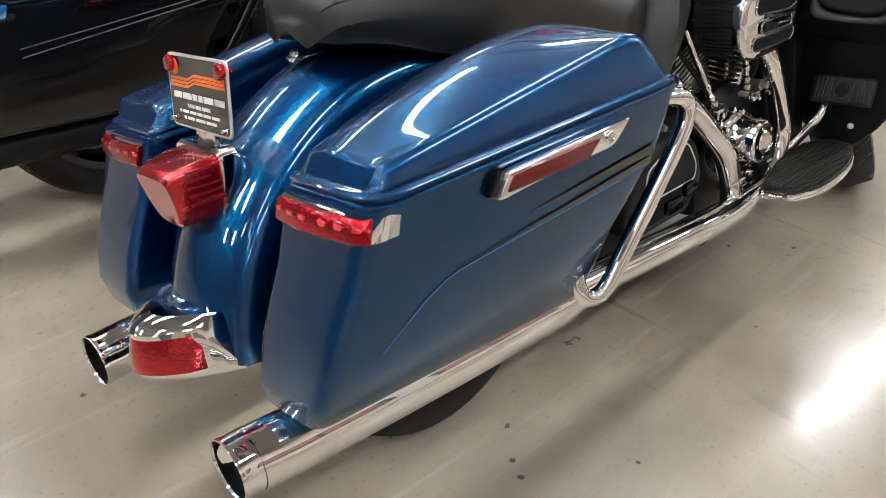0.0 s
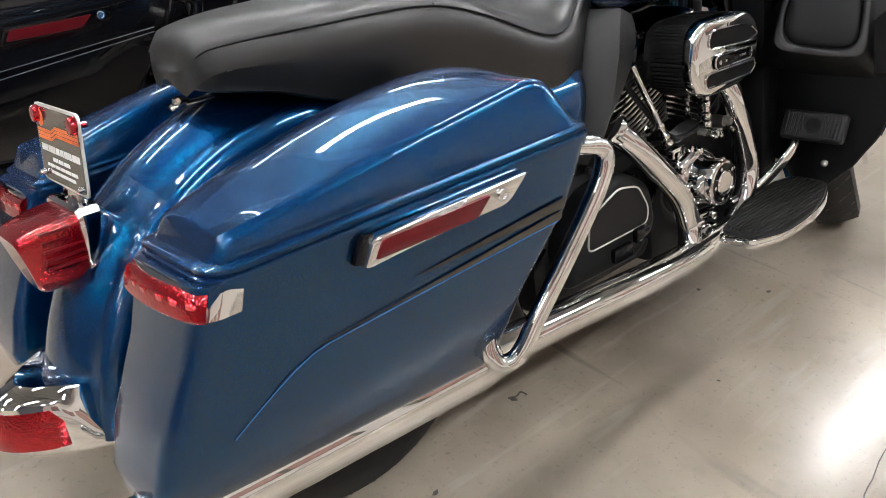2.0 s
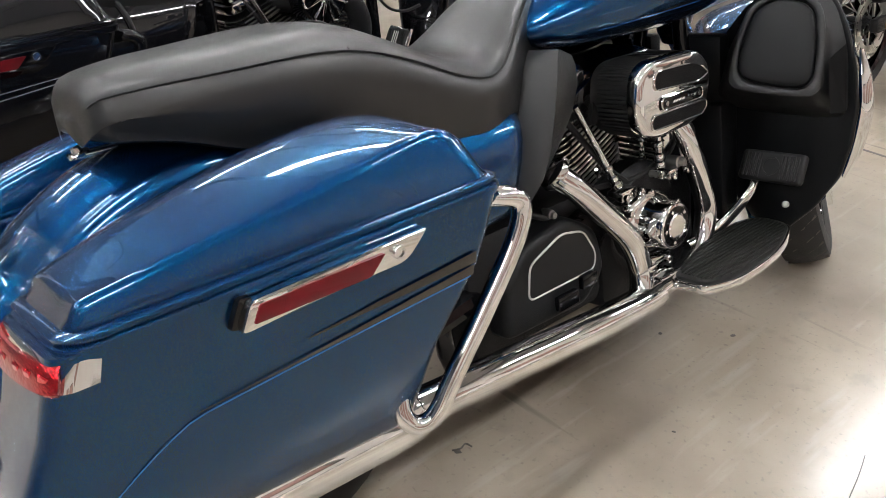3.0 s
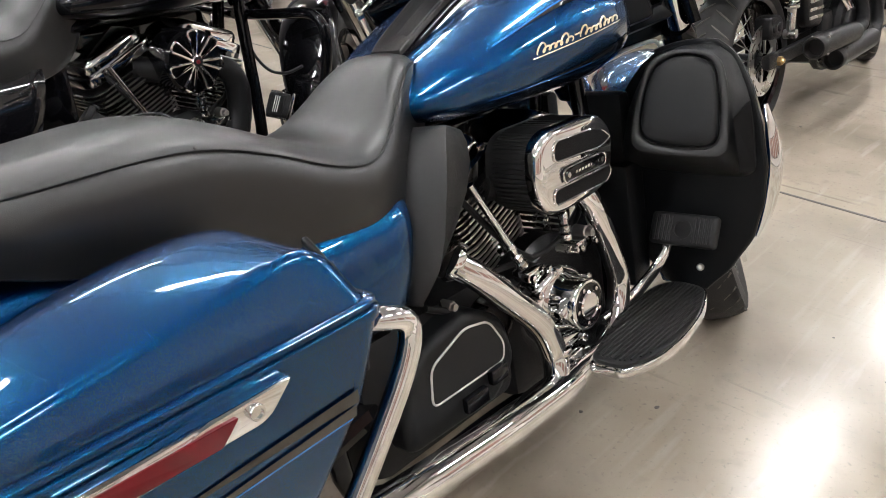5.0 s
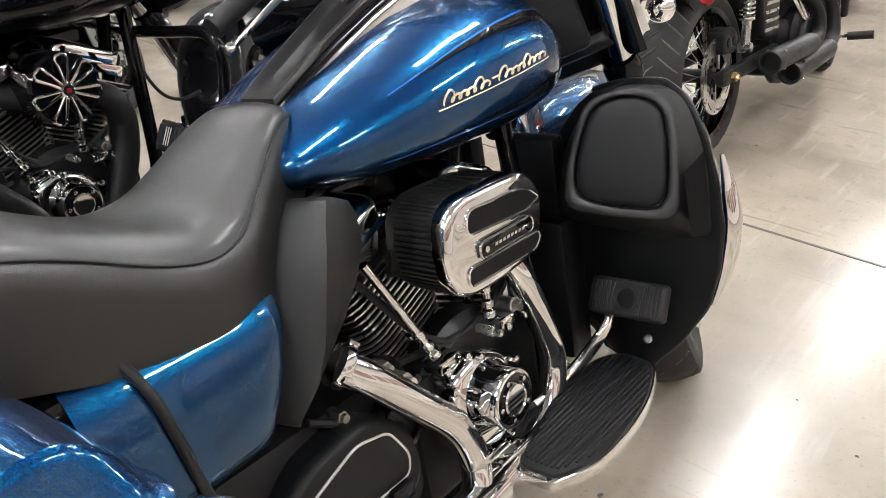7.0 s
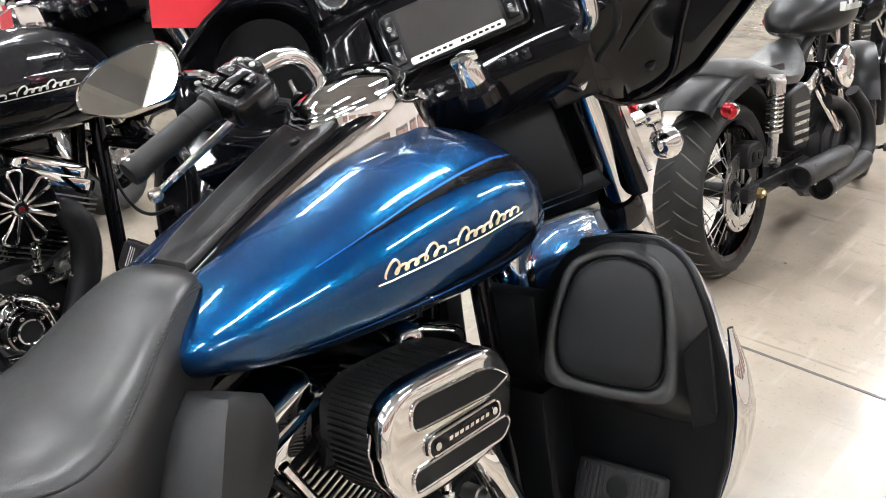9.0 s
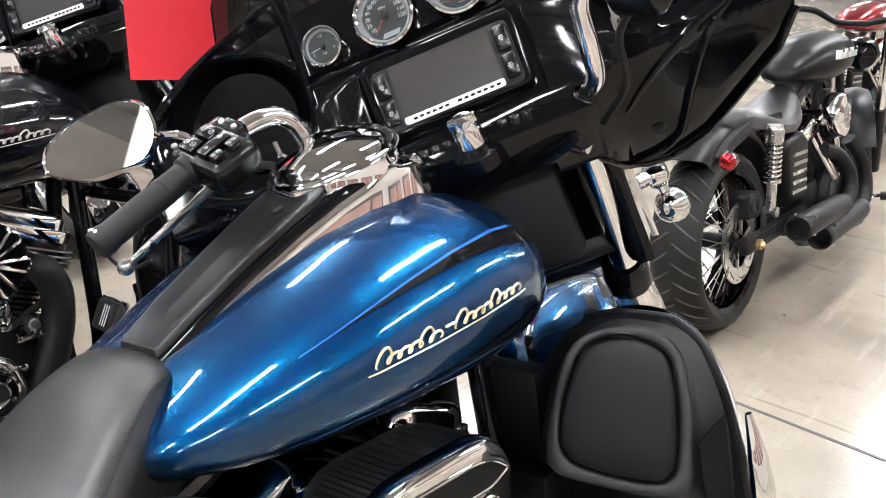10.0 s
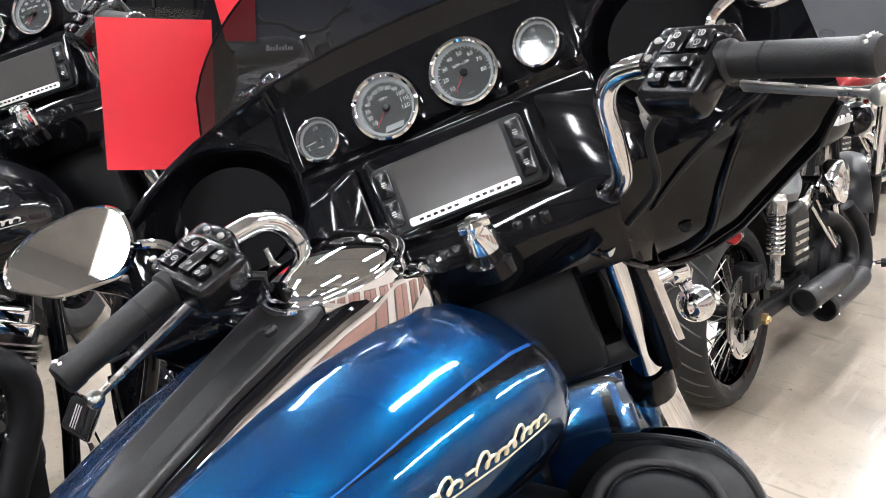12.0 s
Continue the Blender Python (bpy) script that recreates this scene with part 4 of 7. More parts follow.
def exhaust(root, mt):
    for s in (-1, 1):
        mir = s > 0
        bm = nb()
        line = [Vector((-0.405, -0.2405, 0.302)), Vector((-0.395, -0.241, 0.302)), Vector((-0.30, -0.250, 0.300)), Vector((-0.1, -0.262, 0.296)), Vector((0.1, -0.27, 0.291)), Vector((0.235, -0.274, 0.287)), Vector((0.26, -0.274, 0.286)), Vector((0.275, -0.274, 0.286))]
        tube(bm, line, [0.0485, 0.0485, 0.050, 0.052, 0.052, 0.052, 0.048, 0.03], 28, 3, smooth=True)
        mu = part("muffler", bm, mt, root, "polished muffler", mirror=mir)
        bm = nb()
        lathe(bm, [(0.0485, -0.032), (0.0488, 0.0), (0.0500, 0.004), (0.0492, 0.009), (0.0465, 0.009), (0.0445, 0.003), (0.0435, -0.026)], (-0.432, -0.238, 0.302), (-1, 0.03, 0), 32, cap=False)
        part("muffler_rim", bm, mt, mu, mirror=mir)
        # near-black plug: the shade inside the open pipe is put into its colour
        bm = nb()
        lathe(bm, [(0.0442, -0.012), (0.0442, 0.016), (0.0436, 0.016), (0.0425, 0.0), (0.03, 0.0), (0.001, 0.0)], (-0.4215, -0.2385, 0.302), (-1, 0.03, 0), 32)
        part("bore_shade_plug", bm, NEAR_BLACK, mu, mirror=mir)
    bm = nb()
    tube(bm, [(0.26, -0.274, 0.286), (0.45, -0.272, 0.268), (0.70, -0.262, 0.238), (0.90, -0.245, 0.213), (0.98, -0.235, 0.205)], 0.034, 20, 4)
    run = part("exhaust_pipe", bm, mt, root, "polished exhaust pipe with heat marks")
    bm = nb()
    tube(bm, [(0.752, -0.175, 0.545), (0.795, -0.198, 0.50), (0.855, -0.21, 0.433), (0.918, -0.216, 0.362), (0.945, -0.22, 0.31), (0.952, -0.225, 0.26), (0.925, -0.236, 0.216), (0.85, -0.246, 0.207), (0.75, -0.256, 0.215)], 0.0265, 20, 6)
    part("rear_header", bm, mt, run)
    bm = nb()
    d = Vector((0.043, -0.023, -0.045)).normalized()
    lathe(bm, [(0.024, -0.012), (0.034, -0.010), (0.036, 0.0), (0.034, 0.006), (0.027, 0.010)], (0.758, -0.178, 0.539), d, 20)
    for k in range(3):
        a = 2.1 * k
        u = d.cross(Vector((0, 1, 0))).normalized()
        lathe(bm, [(0.006, -0.004), (0.006, 0.012), (0.003, 0.014)], Vector((0.758, -0.178, 0.539)) + u * 0.036 * math.cos(a) + d.cross(u) * 0.036 * math.sin(a), d, 8)
    part("header_collar", bm, mt, run)
    bm = nb()
    if mt is WRINKLE:
        tube(bm, [(1.15, -0.15, 0.60), (1.195, -0.185, 0.575), (1.217, -0.19, 0.525), (1.212, -0.193, 0.46), (1.19, -0.197, 0.395), (1.155, -0.203, 0.32), (1.115, -0.21, 0.25), (1.05, -0.225, 0.212), (0.95, -0.238, 0.208)], [0.026, 0.034, 0.036, 0.036, 0.036, 0.036, 0.034, 0.03, 0.028], 20, 6)
    else:
        tube(bm, [(1.14, -0.17, 0.585), (1.162, -0.198, 0.526), (1.186, -0.205, 0.459), (1.214, -0.206, 0.386), (1.230, -0.206, 0.325), (1.212, -0.208, 0.264), (1.155, -0.212, 0.218), (1.05, -0.225, 0.206), (0.95, -0.238, 0.208)], 0.0255, 20, 6)
    part("front_header", bm, mt, run)
    for p, d in (((0.962, -0.224, 0.275), (0.0, -0.1, -1)),):
        bm = nb()
        lathe(bm, [(0.0275, -0.006), (0.029, -0.003), (0.029, 0.003), (0.0275, 0.006)], p, d, 24)
        part("pipe_clamp", bm, mt, run)


def engine(root, plain):
    """Air-cooled V-twin, black and chrome."""
    bm = nb()
    box(bm, (0.90, -0.16, 0.17), (1.26, 0.16, 0.42), 0.03)
    lathe(bm, [(0.12, -0.16), (0.145, -0.14), (0.145, 0.15), (0.12, 0.18)], (1.06, 0, 0.33), (0, 1, 0), 36)
    case = part("engine", bm, WRINKLE, root, "black air-cooled V-twin engine with chrome covers")
    bm = nb()
    box(bm, (0.52, -0.15, 0.19), (0.93, 0.14, 0.47), 0.04)
    part("gearbox", bm, WRINKLE, case)
    bm = nb()
    box(bm, (0.45, -0.13, 0.30), (0.60, 0.12, 0.60), 0.03)
    part("battery_box", bm, WRINKLE, case)
    for s, ang in ((-1, -22.5), (1, 22.5)):
        ax = Vector((math.sin(radians(ang)), 0, math.cos(radians(ang))))
        m = Matrix.Translation((1.06, 0.01, 0.30)) @ Matrix.Rotation(radians(ang), 4, "Y")
        bm = nb()
        lathe(bm, [(0.07, 0.10), (0.07, 0.36)], (0, 0, 0), (0, 0, 1), 28)
        cyl = part("cylinder", bm, WRINKLE, case, "finned black cylinder", m)
        for k in range(17):
            z = 0.135 + 0.0128 * k
            rx = 0.093 + 0.014 * min(1, k / 9) + (0.02 if plain and k > 12 else 0)
            o = rounded([(-rx, -rx * 1.12), (rx, -rx * 1.12), (rx, rx * 1.12), (-rx, rx * 1.12)], 0.055, 5)
            bm = nb()
            plate(bm, o, flat, z, z + 0.0045)
            part("fin", bm, WRINKLE, cyl, "", m)
        bm = nb()
        for k in range(17):  # machined fin edges
            z = 0.1395 + 0.0128 * k
            rx = 0.0945 + 0.014 * min(1, k / 9) + (0.02 if plain and k > 12 else 0)
            o = rounded([(-rx, -rx * 1.12), (rx, -rx * 1.12), (rx, rx * 1.12), (-rx, rx * 1.12)], 0.055, 5)
            i2 = [q * 0.965 for q in o]
            loft(bm, [[Vector((*q, z - 0.003)) for q in o], [Vector((*q, z + 0.0008)) for q in o], [Vector((*q, z + 0.0008)) for q in i2]], cap=False)
        tagged(part("fin_edge", bm, STEEL, case, "", m), kind="stuff")
        bm = nb()
        hx, hy = (0.115, 0.135) if plain else (0.09, 0.12)
        o = rounded([(-hx, -hy), (hx, -hy), (hx, hy), (-hx, hy)], 0.045, 5)
        plate(bm, o, flat, 0.362, 0.39, 0.008)
        plate(bm, [q * 0.88 for q in o], flat, 0.388, 0.425, 0.02, 4)
        for x in (-0.07, 0.07):
            for y in (-0.1, 0.1):
                lathe(bm, [(0.008, 0), (0.008, 0.01), (0.004, 0.012)], (x, y, 0.386), (0, 0, 1), 8)
        part("rocker_cover", bm, CHROME, case, "chrome rocker cover", m)
        for dx in (-0.03, 0.022):
            foot = Vector((1.06 + (0.09 * s if s < 0 else 0.06) + dx * 0.55, -0.172, 0.455))
            top = Vector((1.06 + (0.186 * s if s < 0 else 0.085) + dx * 0.5, -0.152, 0.65))
            bm = nb()
            if dx > 0:
                foot.y, top.y = -0.10, -0.09
            tube(bm, [foot, top], 0.0078, 12, smooth=False)
            d = (top - foot).normalized()
            for h, r in ((0.0, 0.0125), (0.018, 0.0105), (0.045, 0.0095)):
                lathe(bm, [(r, 0), (r * 1.1, 0.004), (r * 1.1, 0.012), (r * 0.8, 0.016)], foot + d * h, d, 12)
            part("pushrod_tube", bm, CHROME, case, "chrome pushrod tube")
        bm = nb()
        c = Vector((1.06 + s * 0.085, -0.165, 0.43))
        box(bm, c - Vector((0.028, 0.022, 0.010)), c + Vector((0.028, 0.02, 0.014)), 0.005)
        for dx in (-0.026, 0.026):
            lathe(bm, [(0.008, 0), (0.008, 0.008), (0.004, 0.010)], c + Vector((dx, -0.03, 0.004)), (0, -1, 0), 6)
        part("lifter_block", bm, CHROME, case)
    # timing cover: chrome casting with a round drum that carries a ring of screws
    bm = nb()
    o = rounded([(0.93, 0.315), (0.962, 0.252), (1.075, 0.235), (1.13, 0.30), (1.10, 0.40), (1.03, 0.435), (0.95, 0.415)], 0.03, 5)
    plate(bm, o, right, 0.15, 0.208, 0.02, 5)
    cov = part("timing_cover", bm, CHROME, case, "chrome timing cover")
    bm = nb()
    c = (1.028, -0.02, 0.356)
    lathe(bm, [(0.062, 0.17), (0.058, 0.19), (0.0525, 0.205), (0.0525, 0.24), (0.050, 0.2445), (0.046, 0.2455), (0.0455, 0.243), (0.044, 0.243)], c, (0, -1, 0), 40)
    part("timing_drum", bm, CHROME, cov)
    bm = nb()
    lathe(bm, [(0.0445, 0.235), (0.0445, 0.2436), (0.030, 0.2436), (0.030, 0.235)], c, (0, -1, 0), 36)
    part("drum_ring", bm, GLOSS, cov)
    bm = nb()
    lathe(bm, [(0.030, 0.235), (0.030, 0.2475), (0.027, 0.25), (0.0255, 0.248), (0.002, 0.248)], c, (0, -1, 0), 30)
    part("drum_cap", bm, CHROME, cov)
    for k in range(5):
        a = radians(72 * k + 40)
        bm = nb()
        lathe(bm, [(0.005, 0.243), (0.005, 0.2475), (0.0025, 0.249)], (c[0] + math.cos(a) * 0.0375, c[1], c[2] + math.sin(a) * 0.0375), (0, -1, 0), 10)
        part("drum_screw", bm, CHROME, cov)
    for x, z in ((0.947, 0.40), (0.955, 0.28), (1.075, 0.25), (1.112, 0.375), (1.02, 0.425)):
        bm = nb()
        lathe(bm, [(0.0085, 0.195), (0.0085, 0.214), (0.0045, 0.216)], (x, 0, z), (0, -1, 0), 8)
        part("cover_screw", bm, CHROME, cov)
    # small chrome fittings between the cylinders
    for x, y, z, r, h in ((0.87, 0.17, 0.455, 0.014, 0.03), (0.845, 0.165, 0.49, 0.01, 0.02), (1.16, 0.17, 0.455, 0.013, 0.03), (1.19, 0.165, 0.43, 0.01, 0.03), (1.06, 0.2, 0.455, 0.009, 0.03),
                       (0.70, 0.16, 0.42, 0.011, 0.015), (0.75, 0.16, 0.455, 0.011, 0.015), (0.66, 0.15, 0.37, 0.012, 0.015), (0.635, 0.15, 0.30, 0.01, 0.015), (0.82, 0.165, 0.40, 0.009, 0.012)):
        bm = nb()
        lathe(bm, [(r, y - 0.02), (r, y + h * 0.5), (r * 0.7, y + h * 0.55), (r * 0.65, y + h), (r * 0.3, y + h)], (x, 0, z), (0, -1, 0), 6 if r < 0.0125 else 14)
        part("engine_bolt", bm, STEEL, case)
    bm = nb()
    for a, b in (((0.9, -0.14, 0.46), (1.25, -0.13, 0.5)), ((0.86, -0.12, 0.62), (1.02, -0.15, 0.44)), ((1.1, -0.15, 0.44), (1.3, -0.1, 0.6)), ((0.70, -0.15, 0.47), (0.92, -0.16, 0.43))):
        mid = (Vector(a) + Vector(b)) / 2 + Vector((0, -0.02, -0.03))
        tube(bm, [a, mid, b], 0.007, 8, 6)
    part("cable", bm, RUBBER, case, "black cable")
    bm = nb()
    box(bm, (0.965, -0.07, 0.42), (1.155, 0.12, 0.64), 0.03)
    tube(bm, [(0.95, -0.10, 0.62), (1.06, -0.14, 0.60), (1.17, -0.10, 0.62)], 0.035, 14)
    part("intake_body", bm, WRINKLE, case)
    # lower cover with a bright outline, under the side cover
    o = rounded([(0.565, 0.255), (0.565, 0.36), (0.64, 0.435), (0.765, 0.452), (0.85, 0.40), (0.87, 0.30), (0.80, 0.245)], [0.02, 0.03, 0.03, 0.03, 0.03, 0.03, 0.02], 5)
    bm = nb()
    plate(bm, o, right, 0.12, 0.20, 0.02, 4)
    cv = part("lower_cover", bm, PLASTIC, case, "black plastic cover with a bright outline")
    i1 = rounded([(0.628, 0.320), (0.640, 0.392), (0.735, 0.426), (0.80, 0.411), (0.834, 0.352), (0.826, 0.318)], 0.018, 5)
    bm = nb()
    tube(bm, [(p.x, -0.2012, p.y) for p in i1] + [(i1[0].x, -0.2012, i1[0].y)], 0.0022, 6, smooth=False)
    part("bright_outline", bm, SILVER, cv)
    bm = nb()
    plate(bm, [p * 1.0 for p in i1], right, 0.199, 0.2015)
    part("cover_panel", bm, WRINKLE, cv)
    bm = nb()
    box(bm, (0.70, -0.215, 0.27), (0.76, -0.2, 0.30), 0.003)
    box(bm, (0.775, -0.215, 0.29), (0.82, -0.2, 0.32), 0.003)
    lathe(bm, [(0.05, 0.15), (0.045, 0.185), (0.03, 0.19), (0.028, 0.18), (0.002, 0.18)], (0.845, 0, 0.385), (0, -1, 0), 24)
    part("cover_clip", bm, GLOSS, cv)
    # air cleaner
    if not plain:
        o = [(0.934, 0.645), (0.945, 0.693), (0.978, 0.716), (1.035, 0.719), (1.125, 0.714), (1.166, 0.699), (1.190, 0.661), (1.185, 0.611), (1.160, 0.572), (1.10, 0.556), (0.98, 0.559), (0.943, 0.593)]
        o = [Vector((q.x, q.y)) for q in cr([(*q, 0) for q in o + o[:1]], 5)[:-1]]
        c = sum(o, Vector((0, 0))) / len(o)
        bm = nb()
        plate(bm, [c + (q - c) * 0.93 for q in o], right, 0.12, 0.225)
        fl = part("air_cleaner", bm, RUBBER, case, "chrome air cleaner with a pleated black filter")
        bm = nb()
        for k in range(64):
            t = k / 64 * len(o)
            q = o[int(t)].lerp(o[(int(t) + 1) % len(o)], t % 1)
            d = (q - c)
            a = c + d * 0.925
            b = c + d * 0.975
            n2 = Vector((-d.y, d.x)).normalized() * 0.0022
            plate(bm, [a - n2, b - n2, b + n2, a + n2], right, 0.14, 0.222)
        tagged(part("filter_pleat", bm, RUBBER, fl), kind="stuff")
        bm = nb()
        plate(bm, o, right, 0.222, 0.252, 0.016, 5)
        part("cover", bm, CHROME, fl, "chrome cover")
        # three dark bands across the cover, bright lips between
        for pts in ([(0.982, 0.660), (1.140, 0.648), (1.177, 0.659), (1.150, 0.680), (1.115, 0.690), (0.99, 0.697)], [(0.972, 0.580), (1.15, 0.574), (1.168, 0.590), (1.164, 0.604), (0.975, 0.608)]):
            q = rounded(pts, [0.017, 0.012, 0.01, 0.01, 0.02, 0.017] if len(pts) == 6 else [0.013, 0.01, 0.008, 0.01, 0.013], 5)
            bm = nb()
            plate(bm, q, right, 0.2515, 0.2535)
            part("dark_band", bm, PLASTIC, fl)
            bm = nb()
            tube(bm, [(p.x, -0.2535, p.y) for p in q] + [(q[0].x, -0.2535, q[0].y)], 0.0022, 6, smooth=False)
            part("band_lip", bm, CHROME, fl)
        q = rounded([(1.004, 0.614), (1.146, 0.612), (1.146, 0.638), (1.004, 0.640)], 0.0128, 5)
        bm = nb()
        plate(bm, q, right, 0.2515, 0.258, 0.002)
        part("name_plate", bm, GLOSS, fl, "black name plate with a bright mark")
        bm = nb()
        tube(bm, [(p.x, -0.2575, p.y) for p in q] + [(q[0].x, -0.2575, q[0].y)], 0.0022, 6, smooth=False)
        for k in range(8):
            x = 1.04 + 0.0105 * k
            z = 0.6262 - 0.012 * (x - 1.02)
            plate(bm, [(x, z - 0.0025), (x + 0.007, z - 0.0025), (x + 0.0085, z + 0.0025), (x + 0.0015, z + 0.0025)], right, 0.2575, 0.2588)
        for x, z in ((1.018, 0.627), (1.132, 0.625)):
            lathe(bm, [(0.0055, 0.257), (0.0055, 0.261), (0.002, 0.261)], (x, 0, z), (0, -1, 0), 8)
        part("plate_mark", bm, CHROME, fl)
    else:
        c = Vector((1.075, 0, 0.625))
        bm = nb()
        lathe(bm, [(0.085, 0.12), (0.088, 0.13), (0.088, 0.215), (0.08, 0.222)], c, (0, -1, 0), 36)
        fl = part("air_cleaner", bm, GLOSS, case, "round black air cleaner with seven looped chrome spokes")
        for k in range(7):
            bm = nb()
            loop = []
            for r, off in ((0.018, -14), (0.05, -11), (0.076, -11), (0.083, -8), (0.085, 0), (0.083, 8), (0.076, 11), (0.05, 11), (0.018, 14)):
                a = radians(88 + 360 / 7 * k + off)
                loop.append(Vector((c.x + math.cos(a) * r, -0.232 + 0.10 * max(0, r - 0.06), c.z + math.sin(a) * r)))
            tube(bm, loop, 0.0044, 8, smooth=False)
            part("spoke", bm, CHROME, fl, "chrome double spoke")
        bm = nb()
        lathe(bm, [(0.018, 0.21), (0.018, 0.236), (0.014, 0.240), (0.002, 0.240)], c, (0, -1, 0), 24)
        part("hub", bm, CHROME, fl)
        bm = nb()
        lathe(bm, [(0.0065, 0.239), (0.006, 0.2415), (0.002, 0.242)], c, (0, -1, 0), 16)
        part("hub_badge", bm, DARK_RED, fl)
    return case


def chassis(root, paint, plain, bare=True):
    """Frame tubes, side covers, deflectors, guards and boards."""
    bm = nb()
    for s in (-1, 1):
        tube(bm, [(0.40, s * 0.12, 0.70), (0.45, s * 0.14, 0.45), (0.50, s * 0.13, 0.19), (0.85, s * 0.13, 0.155), (1.25, s * 0.13, 0.16), (1.33, s * 0.11, 0.30), (1.36, s * 0.06, 0.70), (1.38, s * 0.03, 0.86)], 0.019, 12, 6)
        tube(bm, [(0.30, s * 0.13, 0.70), (0.70, s * 0.10, 0.72), (1.36, s * 0.02, 0.92)], 0.018, 10, 4)
        tube(bm, [(0.10, s * 0.16, 0.325), (0.35, s * 0.15, 0.33), (0.56, s * 0.12, 0.34)], [0.024, 0.026, 0.03], 10, 4)
    lathe(bm, [(0.035, -0.1), (0.035, 0.1)], (1.40, 0, 0.86), AXIS, 20)
    box(bm, (0.62, -0.10, 0.50), (0.78, 0.10, 0.72), 0.02)
    box(bm, (0.36, -0.17, 0.40), (0.50, 0.17, 0.69), 0.02)
    # block added only to hide the lit floor seen through the engine
    box(bm, (0.86, 0.01, 0.42), (1.28, 0.14, 0.73), 0.02)
    part("main_frame", bm, GLOSS, root, "black frame tubes with filler blocks")
    for s in (-1, 1):
        mir = s > 0
        rows = []
        for z, yy, xr in ((0.715, -0.12, 0.69), (0.70, -0.150, 0.69), (0.68, -0.170, 0.686), (0.66, -0.1825, 0.682), (0.635, -0.192, 0.674), (0.60, -0.1985, 0.661), (0.56, -0.2, 0.645), (0.525, -0.1975, 0.631), (0.508, -0.193, 0.622), (0.500, -0.184, 0.617), (0.497, -0.12, 0.615)):
            line = []
            for k in range(13):
                x = 0.39 + (xr - 0.39) * k / 12
                e = max(0.0, (x - xr + 0.014) / 0.014)
                line.append(Vector((x, yy - 0.006 * math.sin(math.pi * k / 12) + 0.010 * e * e, z)))
            rows.append(line + [Vector((xr + 0.002, min(-0.10, yy + 0.03), z)), Vector((xr, -0.09, z))])
        bm = nb()
        loft(bm, rows, close=False)
        part("side_cover", bm, paint, root, "painted side cover", mirror=mir, sharp=50)
        bm = nb()
        tube(bm, [(0.462, -0.165, 0.70), (0.474, -0.196, 0.655), (0.482, -0.209, 0.60), (0.492, -0.210, 0.54), (0.505, -0.202, 0.49), (0.52, -0.18, 0.45)], 0.007, 12, 5)
        part("rubber_strap", bm, RUBBER, root, "black rubber strap", mirror=mir)
        # leg deflector: a tapering blade with a rounded ridge and a flat facet
        rings = []
        for z, xl, xr, xe in ((0.497, 0.652, 0.662, 0.672), (0.503, 0.645, 0.662, 0.682), (0.525, 0.647, 0.678, 0.706), (0.55, 0.650, 0.694, 0.742), (0.60, 0.666, 0.716, 0.793), (0.65, 0.680, 0.731, 0.832), (0.70, 0.700, 0.745, 0.853), (0.735, 0.728, 0.763, 0.852), (0.758, 0.746, 0.776, 0.842), (0.772, 0.765, 0.786, 0.815), (0.778, 0.775, 0.788, 0.800)):
            k = min(1.0, (0.79 - z) * 12, (z - 0.48) * 12)
            rings.append([Vector(v) for v in ((xl + 0.004, -0.10, z), (xl, -0.142, z), (xl + 0.25 * (xr - xl), -0.160 - 0.006 * k, z), (xl + 0.75 * (xr - xl), -0.176 - 0.024 * k, z), (xr, -0.180 - 0.030 * k, z), (xr + 0.06 * (xe - xr), -0.180 - 0.0275 * k, z),
                                          (xr + 0.5 * (xe - xr), -0.178 - 0.010 * k, z), (xe - 0.004, -0.172, z), (xe, -0.167, z), (xe - 0.004, -0.160, z), (xe - 0.02, -0.12, z))])
        bm = nb()
        loft(bm, rings)
        if plain:
            bm.free()
        else:
            part("air_deflector", bm, GRAINED, root, "moulded black leg deflector", mirror=mir, sharp=38)
        # bright guard hoop before the bag
        bm = nb()
        gm = CHROME if not plain else GLOSS
        tube(bm, [(0.33, -0.30, 0.60), (0.345, -0.38, 0.645), (0.37, -0.432, 0.655), (0.398, -0.444, 0.638), (0.385, -0.442, 0.59), (0.33, -0.425, 0.50), (0.262, -0.405, 0.40), (0.236, -0.397, 0.358), (0.218, -0.388, 0.338), (0.196, -0.378, 0.338), (0.186, -0.368, 0.362), (0.20, -0.355, 0.41), (0.23, -0.33, 0.46)], 0.0155, 16, 6)
        g = part("bag_guard", bm, gm, root, "chrome guard hoop before the bag" if not plain else "", mirror=mir)
        bm = nb()
        lathe(bm, [(0.018, -0.01), (0.02, 0.0), (0.018, 0.012)], (0.352, -0.30, 0.612), (0, -1, 0.2), 12)
        box(bm, (0.30, -0.32, 0.50), (0.36, -0.20, 0.56), 0.01)
        tube(bm, [(0.33, -0.28, 0.62), (0.30, -0.30, 0.5), (0.23, -0.28, 0.36)], 0.012, 10, 5)
        part("guard_bracket", bm, GLOSS, g, mirror=mir)
        # engine guard
        em = GLOSS
        w = 0.40
        bm = nb()
        tube(bm, [(1.40, -0.03, 0.69), (1.40, -0.20, 0.70), (1.40, -0.33, 0.708), (1.40, -0.385, 0.69), (1.40, -0.405, 0.64), (1.395, -0.39, 0.54), (1.385, -0.33, 0.40), (1.37, -0.18, 0.23), (1.35, -0.13, 0.19)], 0.016, 14, 6)
        if plain and not mir:
            cb = nb()
